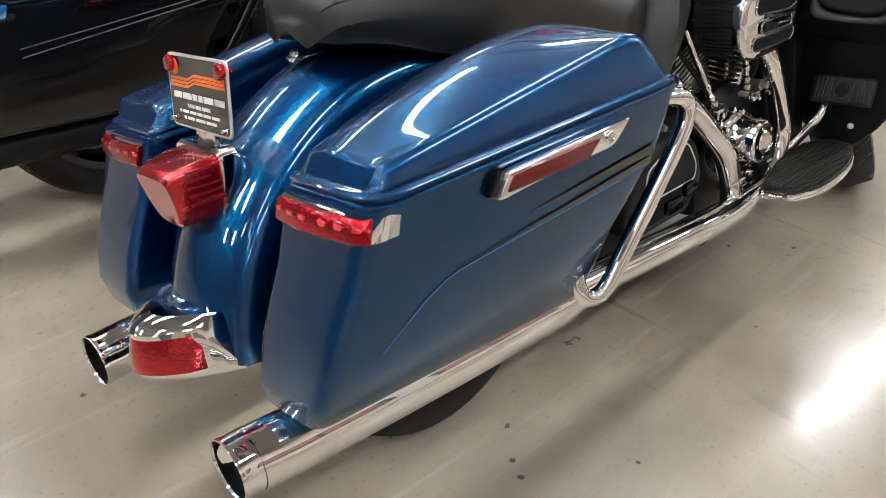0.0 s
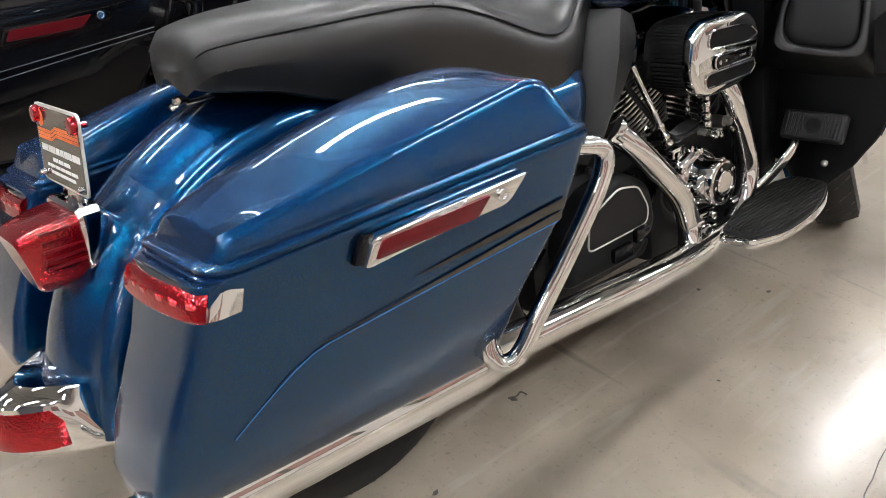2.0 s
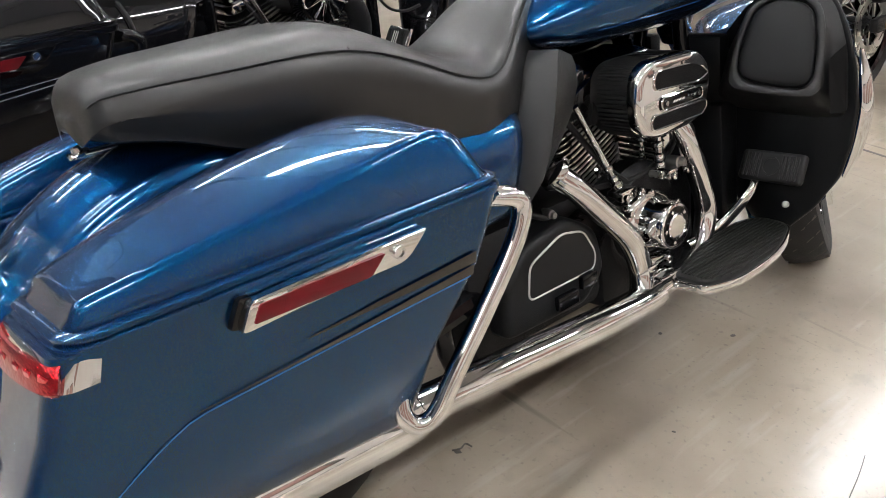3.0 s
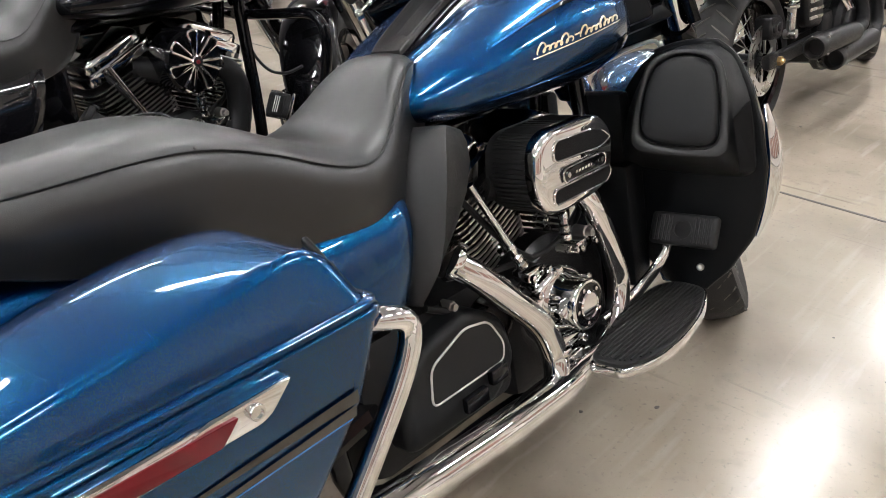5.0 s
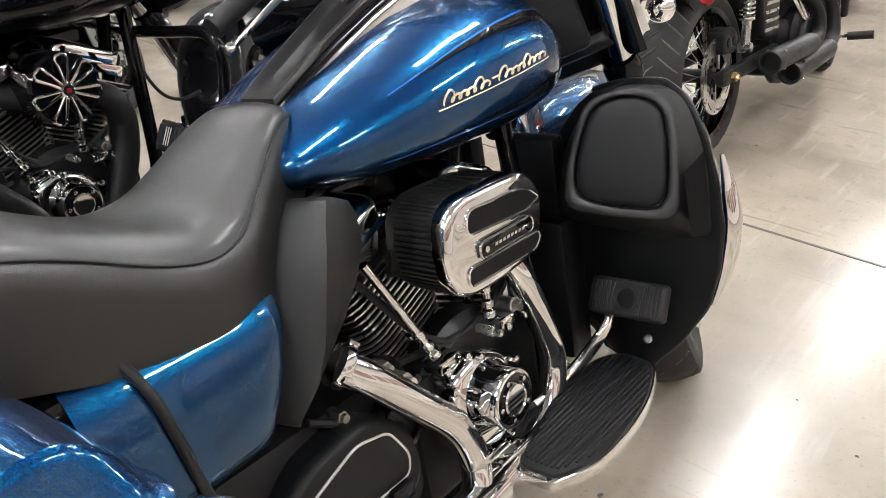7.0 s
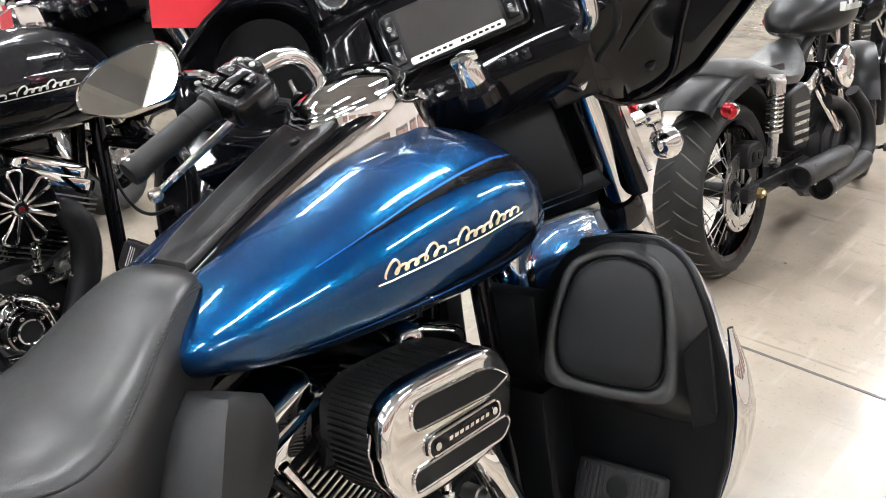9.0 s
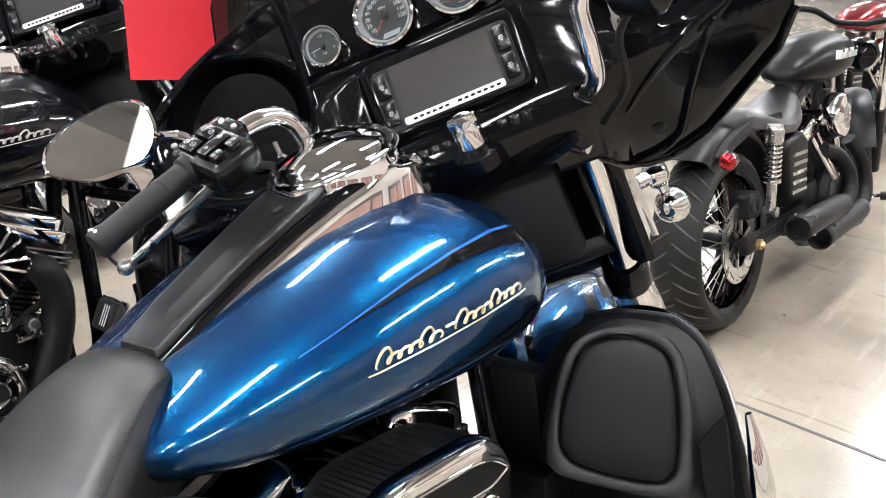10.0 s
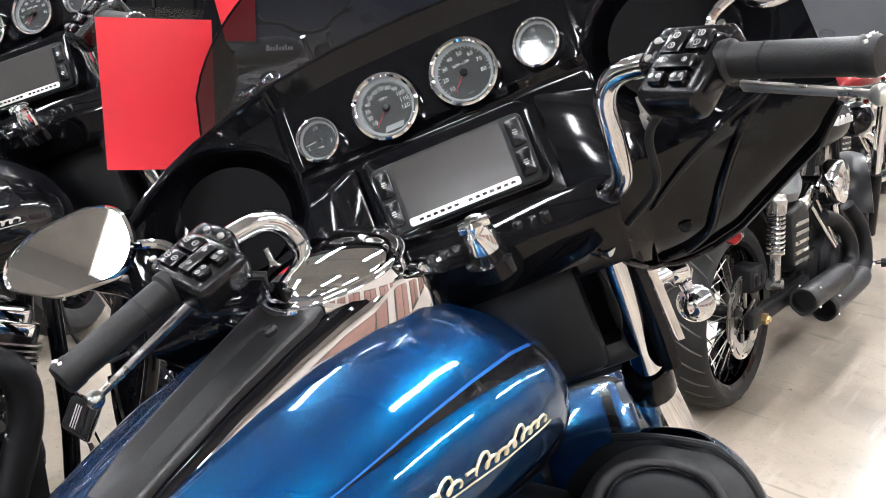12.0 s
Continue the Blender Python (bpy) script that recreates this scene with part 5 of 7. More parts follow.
            tube(cb, [(1.395, -0.02, 0.66), (1.40, -0.03, 0.58), (1.40, -0.10, 0.525), (1.40, -0.19, 0.52), (1.43, -0.24, 0.54)], 0.005, 8, 5)
            part("hanging_cable", cb, RUBBER, root, "thin black cable")
        if plain:
            part("engine_guard", bm, em, root, "black engine guard bar", mirror=mir)
        else:
            bm.free()
        # footboard: bright rim, ribbed rubber
        o = rounded([(0.985, -0.275), (0.982, -0.355), (1.06, -0.394), (1.18, -0.394), (1.29, -0.375), (1.395, -0.332), (1.41, -0.25), (1.36, -0.215), (1.20, -0.215)], [0.02, 0.02, 0.06, 0.06, 0.06, 0.03, 0.03, 0.03, 0.06], 5)
        bm = nb()
        plate(bm, o, flat, 0.232, 0.25, 0.004)
        box(bm, (1.0, -0.24, 0.215), (1.35, -0.15, 0.235), 0.006)
        fb = part("footboard", bm, CHROME, root, "chrome-edged footboard", mirror=mir)
        c = Vector((1.19, -0.315))
        bm = nb()
        plate(bm, [c + (q - c) * 0.95 for q in o], flat, 0.248, 0.2565, 0.003)
        part("footboard_pad", bm, RUBBER, fb, "black ribbed rubber", mirror=mir)
        inner = [c + (q - c) * 0.88 for q in o]
        for k in range(17):
            y = -0.228 - 0.0098 * k
            xsx = []
            for a, b in zip(inner, inner[1:] + inner[:1]):
                if (a.y - y) * (b.y - y) < 0:
                    xsx.append(a.x + (b.x - a.x) * (y - a.y) / (b.y - a.y))
            if len(xsx) >= 2:
                bm = nb()
                box(bm, (min(xsx), y - 0.0027, 0.256), (max(xsx), y + 0.0027, 0.2608), 0.0012, seg=1)
                part("rib", bm, RUBBER, fb, mirror=mir)
    # brake pedal
    m = Matrix.Translation((1.345, -0.31, 0.405) if not plain else (1.278, -0.300, 0.462)) @ Matrix.Rotation(radians(28), 4, "Y")
    bm = nb()
    pw = 0.078 if not plain else 0.048
    box(bm, (-0.012, -pw, -0.036), (0.012, pw, 0.036), 0.01, m, 3)
    pad = part("brake_pedal", bm, RUBBER, root, "brake pedal with a ribbed black pad")
    for k in range(15):
        y = -0.064 + 0.0091 * k
        if 0.024 < abs(y) < pw - 0.01:
            bm = nb()
            box(bm, (-0.015, y - 0.0025, -0.028), (-0.011, y + 0.0025, 0.028), 0.001, m, 1)
            part("pad_rib", bm, RUBBER, pad)
    if not plain:
        bm = nb()
        lathe(bm, [(0.022, 0.012), (0.022, 0.0145), (0.018, 0.0145), (0.018, 0.012)], m @ Vector((0, 0, 0)), m.to_3x3() @ Vector((-1, 0, 0)), 20)
        part("pad_ring", bm, RUBBER, pad)
    bm = nb()
    tube(bm, [(1.36, -0.27, 0.385) if not plain else (1.285, -0.292, 0.45), (1.315, -0.265, 0.34), (1.27, -0.22, 0.27), (1.16, -0.20, 0.245)], [0.009, 0.011, 0.012, 0.014], 12, 5, flat=1.3)
    part("pedal_arm", bm, CHROME, pad, "chrome arm")
    if plain:
        bm = nb()
        box(bm, (-0.002, -pw - 0.005, -0.041), (0.010, pw + 0.005, 0.041), 0.004, m)
        for k in range(3):
            b = nb()
            box(b, (-0.0135, -0.0115 + 0.0095 * k, -0.024), (-0.011, -0.0085 + 0.0095 * k, 0.024), 0.0005, m, 1)
            part("pad_line", b, SILVER, pad, "light line")
        part("pad_cap", bm, CHROME, pad)


def leg_fairing(root, paint, mir):
    """Lower fairing: a black inner shell with a padded storage door, painted outside with a bright edge."""
    def sec(z):
        zs = [0.24, 0.30, 0.38, 0.46, 0.54, 0.62, 0.70, 0.75, 0.785, 0.80]
        yi = interp(z, zs, [-0.22, -0.17, -0.14, -0.125, -0.12, -0.13, -0.15, -0.19, -0.24, -0.29])
        yo = interp(z, zs, [-0.315, -0.375, -0.43, -0.455, -0.465, -0.458, -0.44, -0.42, -0.395, -0.36])
        return yi, yo
    Z = [0.245, 0.27, 0.30, 0.34, 0.38, 0.42, 0.46, 0.50, 0.54, 0.58, 0.62, 0.66, 0.70, 0.73, 0.755, 0.775, 0.79, 0.797]
    def outer_x(t, z):
        dome = math.sqrt(max(0.0, 1 - ((z - 0.52) / 0.28) ** 2))
        return 1.425 + 0.15 * dome * math.sin(math.pi * t ** 0.85) ** 0.55 - 0.015 * t ** 3

    def inner_x(t, z):
        rim = 1.398 + 0.02 * (2 * t - 1) ** 2 - 0.015 * t ** 3
        return min(rim, outer_x(t, z) - 0.008)
    for name, fx, mt, lab in (("leg_fairing", inner_x, PLASTIC, "black inner leg fairing"), ("outer_shell", outer_x, paint, "painted outer shell")):
        bm = nb()
        rows = []
        for z in Z:
            yi, yo = sec(z)
            rows.append([Vector((fx(k / 24, z), yi + (yo - yi) * k / 24 - (0.003 if name == "outer_shell" else 0) * k / 24, z)) for k in range(25)])
        loft(bm, rows, close=False)
        if name == "leg_fairing":
            lf = part(name, bm, mt, root, lab, mirror=mir)
        else:
            part(name, bm, mt, lf, lab, mirror=mir)
    # bead that closes the rim
    bm = nb()
    edge = [Vector((1.408, sec(z)[1] - 0.001, z)) for z in Z]
    top = [Vector((1.40 + 0.02 * t, -0.36 + 0.13 * t, 0.80 - 0.02 * t * t)) for t in (0.33, 0.66, 1)]
    tube(bm, edge + top, 0.006, 10, 3)
    part("rim_bead", bm, PLASTIC, lf, mirror=mir)
    bm = nb()
    tube(bm, [(1.445, sec(z)[1] - 0.006, z) for z in (0.66, 0.60, 0.54, 0.48, 0.42, 0.37)], [0.004, 0.012, 0.015, 0.015, 0.012, 0.005], 12, 5, flat=1.6)
    part("bright_trim", bm, CHROME, lf, "chrome trim strip", mirror=mir)
    # storage box that stands out from the shell, its lid facing back, up and outwards
    def face(y, z, d=0.0):
        return Vector((1.31 + 0.35 * (z - 0.67) - 0.35 * (y + 0.3) - d * 0.9, y - d * 0.3, z + d * 0.3))

    rad = [0.035, 0.07, 0.06, 0.05, 0.05, 0.07, 0.035, 0.09]
    lid = rounded([(-0.257, 0.620), (-0.252, 0.69), (-0.270, 0.768), (-0.318, 0.787), (-0.385, 0.770), (-0.404, 0.692), (-0.408, 0.597), (-0.335, 0.602)], rad, 6)
    rim = rounded([(-0.238, 0.604), (-0.240, 0.70), (-0.258, 0.779), (-0.312, 0.797), (-0.393, 0.783), (-0.418, 0.70), (-0.428, 0.580), (-0.336, 0.586)], rad, 6)
    foot = rounded([(-0.120, 0.531), (-0.165, 0.666), (-0.215, 0.750), (-0.30, 0.798), (-0.405, 0.790), (-0.447, 0.675), (-0.452, 0.519), (-0.335, 0.512)], rad, 6)
    bm = nb()
    mid = [face(*q, -0.010).lerp(Vector((1.40, *w)), 0.35) for q, w in zip(rim, foot)]
    loft(bm, [[Vector((1.425, *q)) for q in foot], [Vector((1.40, *q)) for q in foot], mid, [face(*q, -0.010) for q in rim], [face(*q, -0.003) for q in rim], [face(*q.lerp(w, 0.25), 0.0) for q, w in zip(rim, lid)], [face(*q.lerp(w, 0.8), 0.0) for q, w in zip(rim, lid)],
              [face(*q, -0.004) for q in lid], [face(*q, -0.02) for q in lid]])
    part("storage_box", bm, GRAINED, lf, "", mirror=mir, sharp=60)
    c = sum(lid, Vector((0, 0))) / len(lid)
    bm = nb()
    loft(bm, [[face(*(c + (q - c) * k), d) for q in lid] for k, d in ((0.955, -0.015), (0.955, 0.0), (0.945, 0.004), (0.92, 0.0065), (0.85, 0.009), (0.6, 0.012), (0.2, 0.0135))])
    part("storage_lid", bm, PLASTIC, lf, "padded black storage lid", mirror=mir, sharp=60)
    bm = nb()
    loft(bm, [[Vector((x, y, z)) for x, y, z in ring] for ring in (((1.352, -0.4285, 0.655), (1.385, -0.448, 0.682), (1.39, -0.450, 0.538), (1.352, -0.436, 0.543)), ((1.345, -0.4315, 0.655), (1.382, -0.4515, 0.684), (1.387, -0.4545, 0.536), (1.345, -0.4395, 0.541)))])
    part("side_vent", bm, NEAR_BLACK, lf, "", mirror=mir)
    bm = nb()
    lathe(bm, [(0.0085, 0), (0.0085, 0.006), (0.005, 0.009), (0.002, 0.009)], (1.392, -0.318, 0.30), (-1, -0.3, 0.4), 12)
    part("shell_screw", bm, STEEL, lf, mirror=mir)
    bm = nb()
    box(bm, (1.335, -0.185, 0.25), (1.41, -0.03, 0.545), 0.012)
    # upper block is no cooler: added to darken the gap beside the tank
    box(bm, (1.365, -0.165, 0.53), (1.41, -0.03, 0.70), 0.012)
    part("cooler", bm, PLASTIC, lf, mirror=mir)


def gauge(fair, M, yc, zc, r, numbers, start, stop, needle, small, yaw=0.0):
    """A round instrument in the fairing, seen from the saddle."""
    tilt = radians(9)
    turn = Matrix.Rotation(radians(yaw), 3, "Z")
    up, out, rgt = turn @ Vector((math.sin(tilt), 0, math.cos(tilt))), turn @ Vector((-math.cos(tilt), 0, math.sin(tilt))), turn @ Vector((0, -1, 0))
    c = Vector((1.366 + (zc - 1.1) * 0.15, yc, zc))
    put = lambda a, b, h=0.0: c + rgt * a + up * b + out * h
    bm = nb()
    lathe(bm, [(r * 1.16, -0.035), (r * 1.16, 0.006), (r * 1.11, 0.012), (r * 1.03, 0.0135), (r * 0.97, 0.011), (r * 0.95, 0.002)], c, out, 44)
    g = part("gauge", bm, CHROME, fair, "round gauge with a chrome bezel", M)
    bm = nb()
    lathe(bm, [(r * 0.97, 0.0), (r * 0.97, 0.0025), (0.001, 0.0025)], c, out, 40)
    part("dial", bm, DIAL, g, "", M)
    bm = nb()
    lathe(bm, [(r * 0.95, 0.0026), (r * 0.95, 0.0034), (r * 0.86, 0.0034), (r * 0.86, 0.0026), (r * 0.95, 0.0026)], c, out, 40, cap=False)
    part("scale_ring", bm, DIAL_RING, g, "", M)
    bm = nb()
    n = len(numbers)
    for i, word in enumerate(numbers):
        a = radians(start + (stop - start) * i / max(1, n - 1))
        q = (math.cos(a) * r * 0.64, math.sin(a) * r * 0.64)
        letters(word, r * (0.2 if not small else 0.22), lambda x, y: put(q[0] + x, q[1] + y, 0.0031), bm)
    for i in range(4 * (n - 1) + 1 if n > 1 else 9):
        a = radians(start + (stop - start) * i / (4 * (n - 1) if n > 1 else 8))
        d = Vector((math.cos(a), math.sin(a)))
        t = Vector((-d.y, d.x)) * r * 0.008
        q = [d * r * 0.79 - t, d * r * 0.855 - t, d * r * 0.855 + t, d * r * 0.79 + t]
        bm.faces.new([bm.verts.new(put(*v, 0.0037)) for v in q])
    part("numerals", bm, INK, g, "white numerals and ticks", M)
    bm = nb()
    a = radians(needle)
    d, t = Vector((math.cos(a), math.sin(a))), Vector((-math.sin(a), math.cos(a)))
    q = [d * -0.15 * r - t * 0.025 * r, d * 0.72 * r - t * 0.008 * r, d * 0.72 * r + t * 0.008 * r, d * -0.15 * r + t * 0.025 * r]
    vs = [bm.verts.new(put(*v, 0.005)) for v in q]
    bm.faces.new(vs)
    part("needle", bm, RED_INK if not small else INK, g, "", M)
    bm = nb()
    lathe(bm, [(r * 0.13, 0.003), (r * 0.13, 0.007), (r * 0.10, 0.008), (0.001, 0.008)], c, out, 20)
    part("needle_hub", bm, PLASTIC, g, "", M)
    if not small:
        bm = nb()
        q = [(-0.32 * r, -0.78 * r), (0.32 * r, -0.78 * r), (0.42 * r, -0.60 * r), (-0.22 * r, -0.60 * r)] if zc < 1.259 else [(-0.1 * r, -0.7 * r), (0.1 * r, -0.7 * r), (0.1 * r, -0.68 * r), (-0.1 * r, -0.68 * r)]
        bm.faces.new([bm.verts.new(put(*v, 0.0036)) for v in q])
        part("counter_window", bm, DIAL_RING, g, "", M)
    bm = nb()
    lathe(bm, [(r * 0.96, 0.0085), (r * 0.96, 0.0098), (r * 0.5, 0.0099), (0.001, 0.0099)], c, out, 36)
    gl = part("gauge_glass", bm, CLEAR, g, "", M)
    gl.visible_shadow = False


NX, NY, NZ = -0.957, -0.119, 0.268  # way that the mirrors face


def fairing_x(y, z):
    return 1.386 + (z - 1.1) * 0.15 - 0.9 * max(0.0, abs(y) - 0.27) ** 1.6 + 0.9 * max(0.0, 1.06 - z) * min(1.0, max(0.0, (abs(y) - 0.12) / 0.1))


FY = [0.0, 0.10, 0.20, 0.24, 0.27, 0.30, 0.34, 0.38, 0.42, 0.45, 0.475]
FHI = [1.362, 1.360, 1.350, 1.342, 1.336, 1.327, 1.312, 1.292, 1.265, 1.235, 1.18]
FLO = [1.03, 1.0, 0.91, 0.897, 0.896, 0.902, 0.916, 0.945, 0.975, 0.998, 1.04]


def front_end(root, paint, plain, deg, full=True):
    M = steer(deg)
    low = M if plain else Matrix.Translation((0.03, -0.06, -0.043)) @ steer(30)
    wheel(root, "front_wheel", 1.79, 0.325, 0.325, 0.13, low, disc_side=-0.085)
    bm = nb()
    prof = [(-0.102, 0.335), (-0.102, 0.352), (-0.098, 0.366), (-0.088, 0.378), (-0.07, 0.388), (-0.04, 0.394), (0, 0.396)]
    prof = prof + [(-y, r) for y, r in prof[-2::-1]]
    fender_arc(bm, 1.79, 0.325, prof, 18, 199, 46)
    fd = part("front_fender", bm, paint, root, "deep front mudguard", M)
    for s in (-1, 1):
        bm = nb()
        rings = []
        for i in range(17):
            a = radians(160 + 41 * i / 16)
            w = 0.004 + 0.032 * min(1, i / 9)
            rings.append([Vector((1.79 + math.cos(a) * r, s * y, 0.325 + math.sin(a) * r)) for r, y in ((0.360 - w, 0.1035), (0.358 - w, 0.108), (0.360, 0.1125), (0.360 + w * 0.8, 0.104), (0.361 + w * 0.8, 0.094))])
        loft(bm, rings)
        part("fender_trim", bm, CHROME, fd, "chrome trim", M)
    if not plain:
        for s in (-1, 1):
            bm = nb()
            rings = []
            for i in range(15):
                a = radians(95 + 85 * i / 14)
                r = 0.3915
                rings.append([Vector((1.79 + math.cos(a) * rr, s * y, 0.325 + math.sin(a) * rr)) for y, rr in ((0.056, 0.3930), (0.064, 0.3915), (0.072, 0.3892))])
            loft(bm, rings, close=False)
            part("stripe", bm, STRIPE, fd, "", M)
    bm = nb()
    box(bm, (1.585, -0.108, 0.695), (1.60, -0.088, 0.735), 0.005)
    tube(bm, [(1.60, -0.098, 0.72), (1.61, -0.07, 0.742), (1.615, 0.07, 0.742), (1.60, 0.098, 0.72)], 0.005, 10, 5)
    part("fender_brace", bm, SILVER, fd, "bright brace", M)
    axle = Vector((1.79, 0, 0.325))
    drop = M.inverted() @ (low @ axle) - axle
    for s in (-1, 1):
        at = lambda z, y=0.138: axle + drop * min(1.0, max(0.0, (0.75 - z) / 0.42)) + AXIS * ((z - 0.325) / AXIS.z) + Vector((0, s * y, 0))
        bm = nb()
        tube(bm, [at(0.29), at(0.50), at(0.68), at(0.735)], [0.028, 0.034, 0.037, 0.037], 20, 2)
        box(bm, at(0.325) - Vector((0.03, 0.035, 0.035)), at(0.325) + Vector((0.03, 0.03, 0.03)), 0.012)
        lg = part("fork_leg", bm, CHROME, root, "chrome fork leg", M)
        bm = nb()
        tube(bm, [(1.552, s * 0.147, 0.755), (1.405, s * 0.149, 0.975)], 0.024, 20, smooth=False)
        part("fork_tube", bm, CHROME, lg, "", M)
        bm = nb()
        lathe(bm, [(0.040, -0.035), (0.041, 0.0), (0.036, 0.02)], (1.575, s * 0.142, 0.735), (-0.55, 0, 0.83), 20)
        lathe(bm, [(0.007, 0.0), (0.007, 0.006), (0.003, 0.008)], (1.548, s * 0.16, 0.775), (-1, s * 0.3, 0.2), 10)
        part("fork_seal", bm, GLOSS, lg, "", M)
        # blade cover outside the tube
        bm = nb()
        rings = []
        for x, z, deep in ((1.398, 1.075, 0.10), (1.41, 1.03, 0.11), (1.445, 0.93, 0.10), (1.475, 0.83, 0.085), (1.496, 0.765, 0.07), (1.503, 0.748, 0.055)):
            rings.append([Vector((x + a, s * y, z)) for a, y in ((0.004, 0.166), (0.0, 0.172), (0.0, 0.188), (0.004, 0.195), (deep, 0.198), (deep, 0.166))])
        loft(bm, rings)
        part("fork_cover", bm, GLOSS, lg, "gloss black fork cover", M)
        # dark panel under the dash beside the steering head, and a dark sheet added to close the gap ahead of the tube
        # and hide the floor
        bm = nb()
        loft(bm, [[Vector((x, s * y, z)) for x, y, z in ring] for ring in (((1.44, 0.085, 1.06), (1.44, 0.192, 1.06), (1.47, 0.182, 0.935), (1.47, 0.100, 0.935)), ((1.378, 0.085, 1.058), (1.381, 0.192, 1.060), (1.398, 0.181, 0.941), (1.394, 0.102, 0.942)), ((1.374, 0.092, 1.050), (1.377, 0.186, 1.052), (1.393, 0.176, 0.948), (1.389, 0.108, 0.949)))])
        part("nacelle_panel", bm, SMOOTH, lg, "black panel", M)
        bm = nb()
        loft(bm, [[Vector((x + e, s * y, z)) for e, y in ((0, -0.002), (-0.008, 0.12), (0, 0.19), (0.03, 0.19), (0.03, -0.002))] for x, z in ((1.62, 0.745), (1.60, 0.76), (1.475, 1.03), (1.46, 1.06))])
        part("fork_backing", bm, PLASTIC, lg, "", M)
        # chrome strip with a stepped foot
        bm = nb()
        q0, q1 = Vector((1.573, s * 0.211, 0.775)), Vector((1.535, s * 0.205, 0.975))
        rings = []
        for t, k in ((0, 0.6), (0.02, 1), (0.5, 1), (0.98, 1), (1.0, 0.6)):
            c = q0.lerp(q1, t)
            rings.append([c + Vector((-0.040 * k, -s * 0.006, 0)), c + Vector((-0.040 * k, s * 0.004, 0)), c + Vector((0.02 * k, s * 0.006, 0)), c + Vector((0.02 * k, -s * 0.006, 0))])
        loft(bm, rings)
        part("bright_strip", bm, CHROME, lg, "chrome edge strip", M)
        # round signal lamps on a chrome stem
        bm = nb()
        b = Vector((1.618, s * 0.257, 0.805))
        t = Vector((1.622, s * 0.248, 0.866))
        lathe(bm, [(0.004, -0.030), (0.014, -0.0275), (0.025, -0.018), (0.031, 0.0), (0.031, 0.012), (0.027, 0.02), (0.020, 0.021), (0.019, 0.018), (0.001, 0.018)], b, (1, 0, 0), 28)
        lathe(bm, [(0.012, -0.022), (0.024, -0.014), (0.027, 0.0), (0.024, 0.014), (0.012, 0.022)], t, (0, 1, 0), 24)
        tube(bm, [t, b], 0.011, 12, smooth=False)
        tube(bm, [t, t + Vector((-0.03, -s * 0.04, 0.0))], 0.014, 12, smooth=False)
        part("signal_lamp", bm, CHROME, root, "round chrome signal lamp", M)
        bm = nb()
        lathe(bm, [(0.009, 0), (0.009, 0.02), (0.006, 0.024), (0.006, 0.034), (0.010, 0.036), (0.010, 0.043), (0.004, 0.046)], Vector((1.535, s * 0.20, 0.985)), (0.0, s, 0.1), 12)
        part("cover_knob", bm, CHROME, lg, "", M)
    for lo, hi in (((1.42, -0.16, 0.98), (1.50, 0.16, 1.03)), ((1.50, -0.16, 0.78), (1.58, 0.16, 0.82)), ((1.43, -0.10, 0.80), (1.52, 0.10, 1.02))):
        bm = nb()
        box(bm, lo, hi, 0.015)
        part("fork_bridge", bm, PLASTIC, root, "black fork yoke", M)
    # inner fairing
    cols = list(np.linspace(-0.475, 0.475, 153))
    rows = []
    for y in cols:
        lo, hi = interp(abs(y), FY, FLO), interp(abs(y), FY, FHI)
        row = []
        low = 1.208 if hi > 1.24 else hi - 0.03
        for k in range(65):
            z = lo + (low - lo) * k / 34 if k <= 34 else low + 0.0036 * (k - 34) if k <= 39 else low + 0.018 + (hi - low - 0.018) * (k - 39) / 25
            x = fairing_x(y, z)
            d = math.hypot((abs(y) - 0.335) / 0.098, (z - 1.195) / 0.088)
            q = min(1, max(0, (1.25 - d) / 0.42))
            x += 0.05 * q * q * (3 - 2 * q)
            if z > 1.21 and abs(y) < 0.225:
                x -= 0.010 * min(1, (z - 1.21) * 80) * min(1, (0.225 - abs(y)) * 60)
            if k > 58:
                x -= 0.003 * (k - 58)
            if k < 4:
                x += 0.003 * (4 - k)
            row.append(Vector((x, y, z)))
        rows.append(row)
    bm = nb()
    loft(bm, rows, close=False)
    fa = part("inner_fairing", bm, GLOSS, root, "gloss black inner fairing with instruments", M, sharp=30)
    bm = nb()
    rows = []
    for y in cols:
        lo, hi = interp(abs(y), FY, FLO) + 0.022 + 0.05 * max(0, 1 - abs(y) / 0.26), interp(abs(y), FY, FHI)
        row = []
        for k in range(25):
            t = k / 24
            z = lo + (hi - lo) * t
            edge = fairing_x(y * 0.97, z) + 0.010
            bulge = 0.24 * max(0, 1 - (abs(y) / 0.475) ** 2.2) ** 0.6 * math.sin(math.pi * t) ** 0.55
            row.append(Vector((edge + bulge, y * (0.972 if t < 0.6 else 0.972 + 0.03 * (t - 0.6)), z + (0.004 if k == 24 else 0))))
        rows.append(row)
    loft(bm, rows, close=False)
    part("outer_fairing", bm, BLACK_PAINT, fa, "gloss black outer fairing", M)
    bm = nb()
    rim = [Vector((fairing_x(y, interp(abs(y), FY, FHI)) - 0.016, y, interp(abs(y), FY, FHI) + 0.002)) for y in cols]
    tube(bm, rim, 0.006, 8, smooth=False)
    low = [Vector((fairing_x(y, interp(abs(y), FY, FLO)) + 0.002, y, interp(abs(y), FY, FLO))) for y in cols]
    tube(bm, low, 0.005, 8, smooth=False)
    part("fairing_rim", bm, GLOSS, fa, "", M)
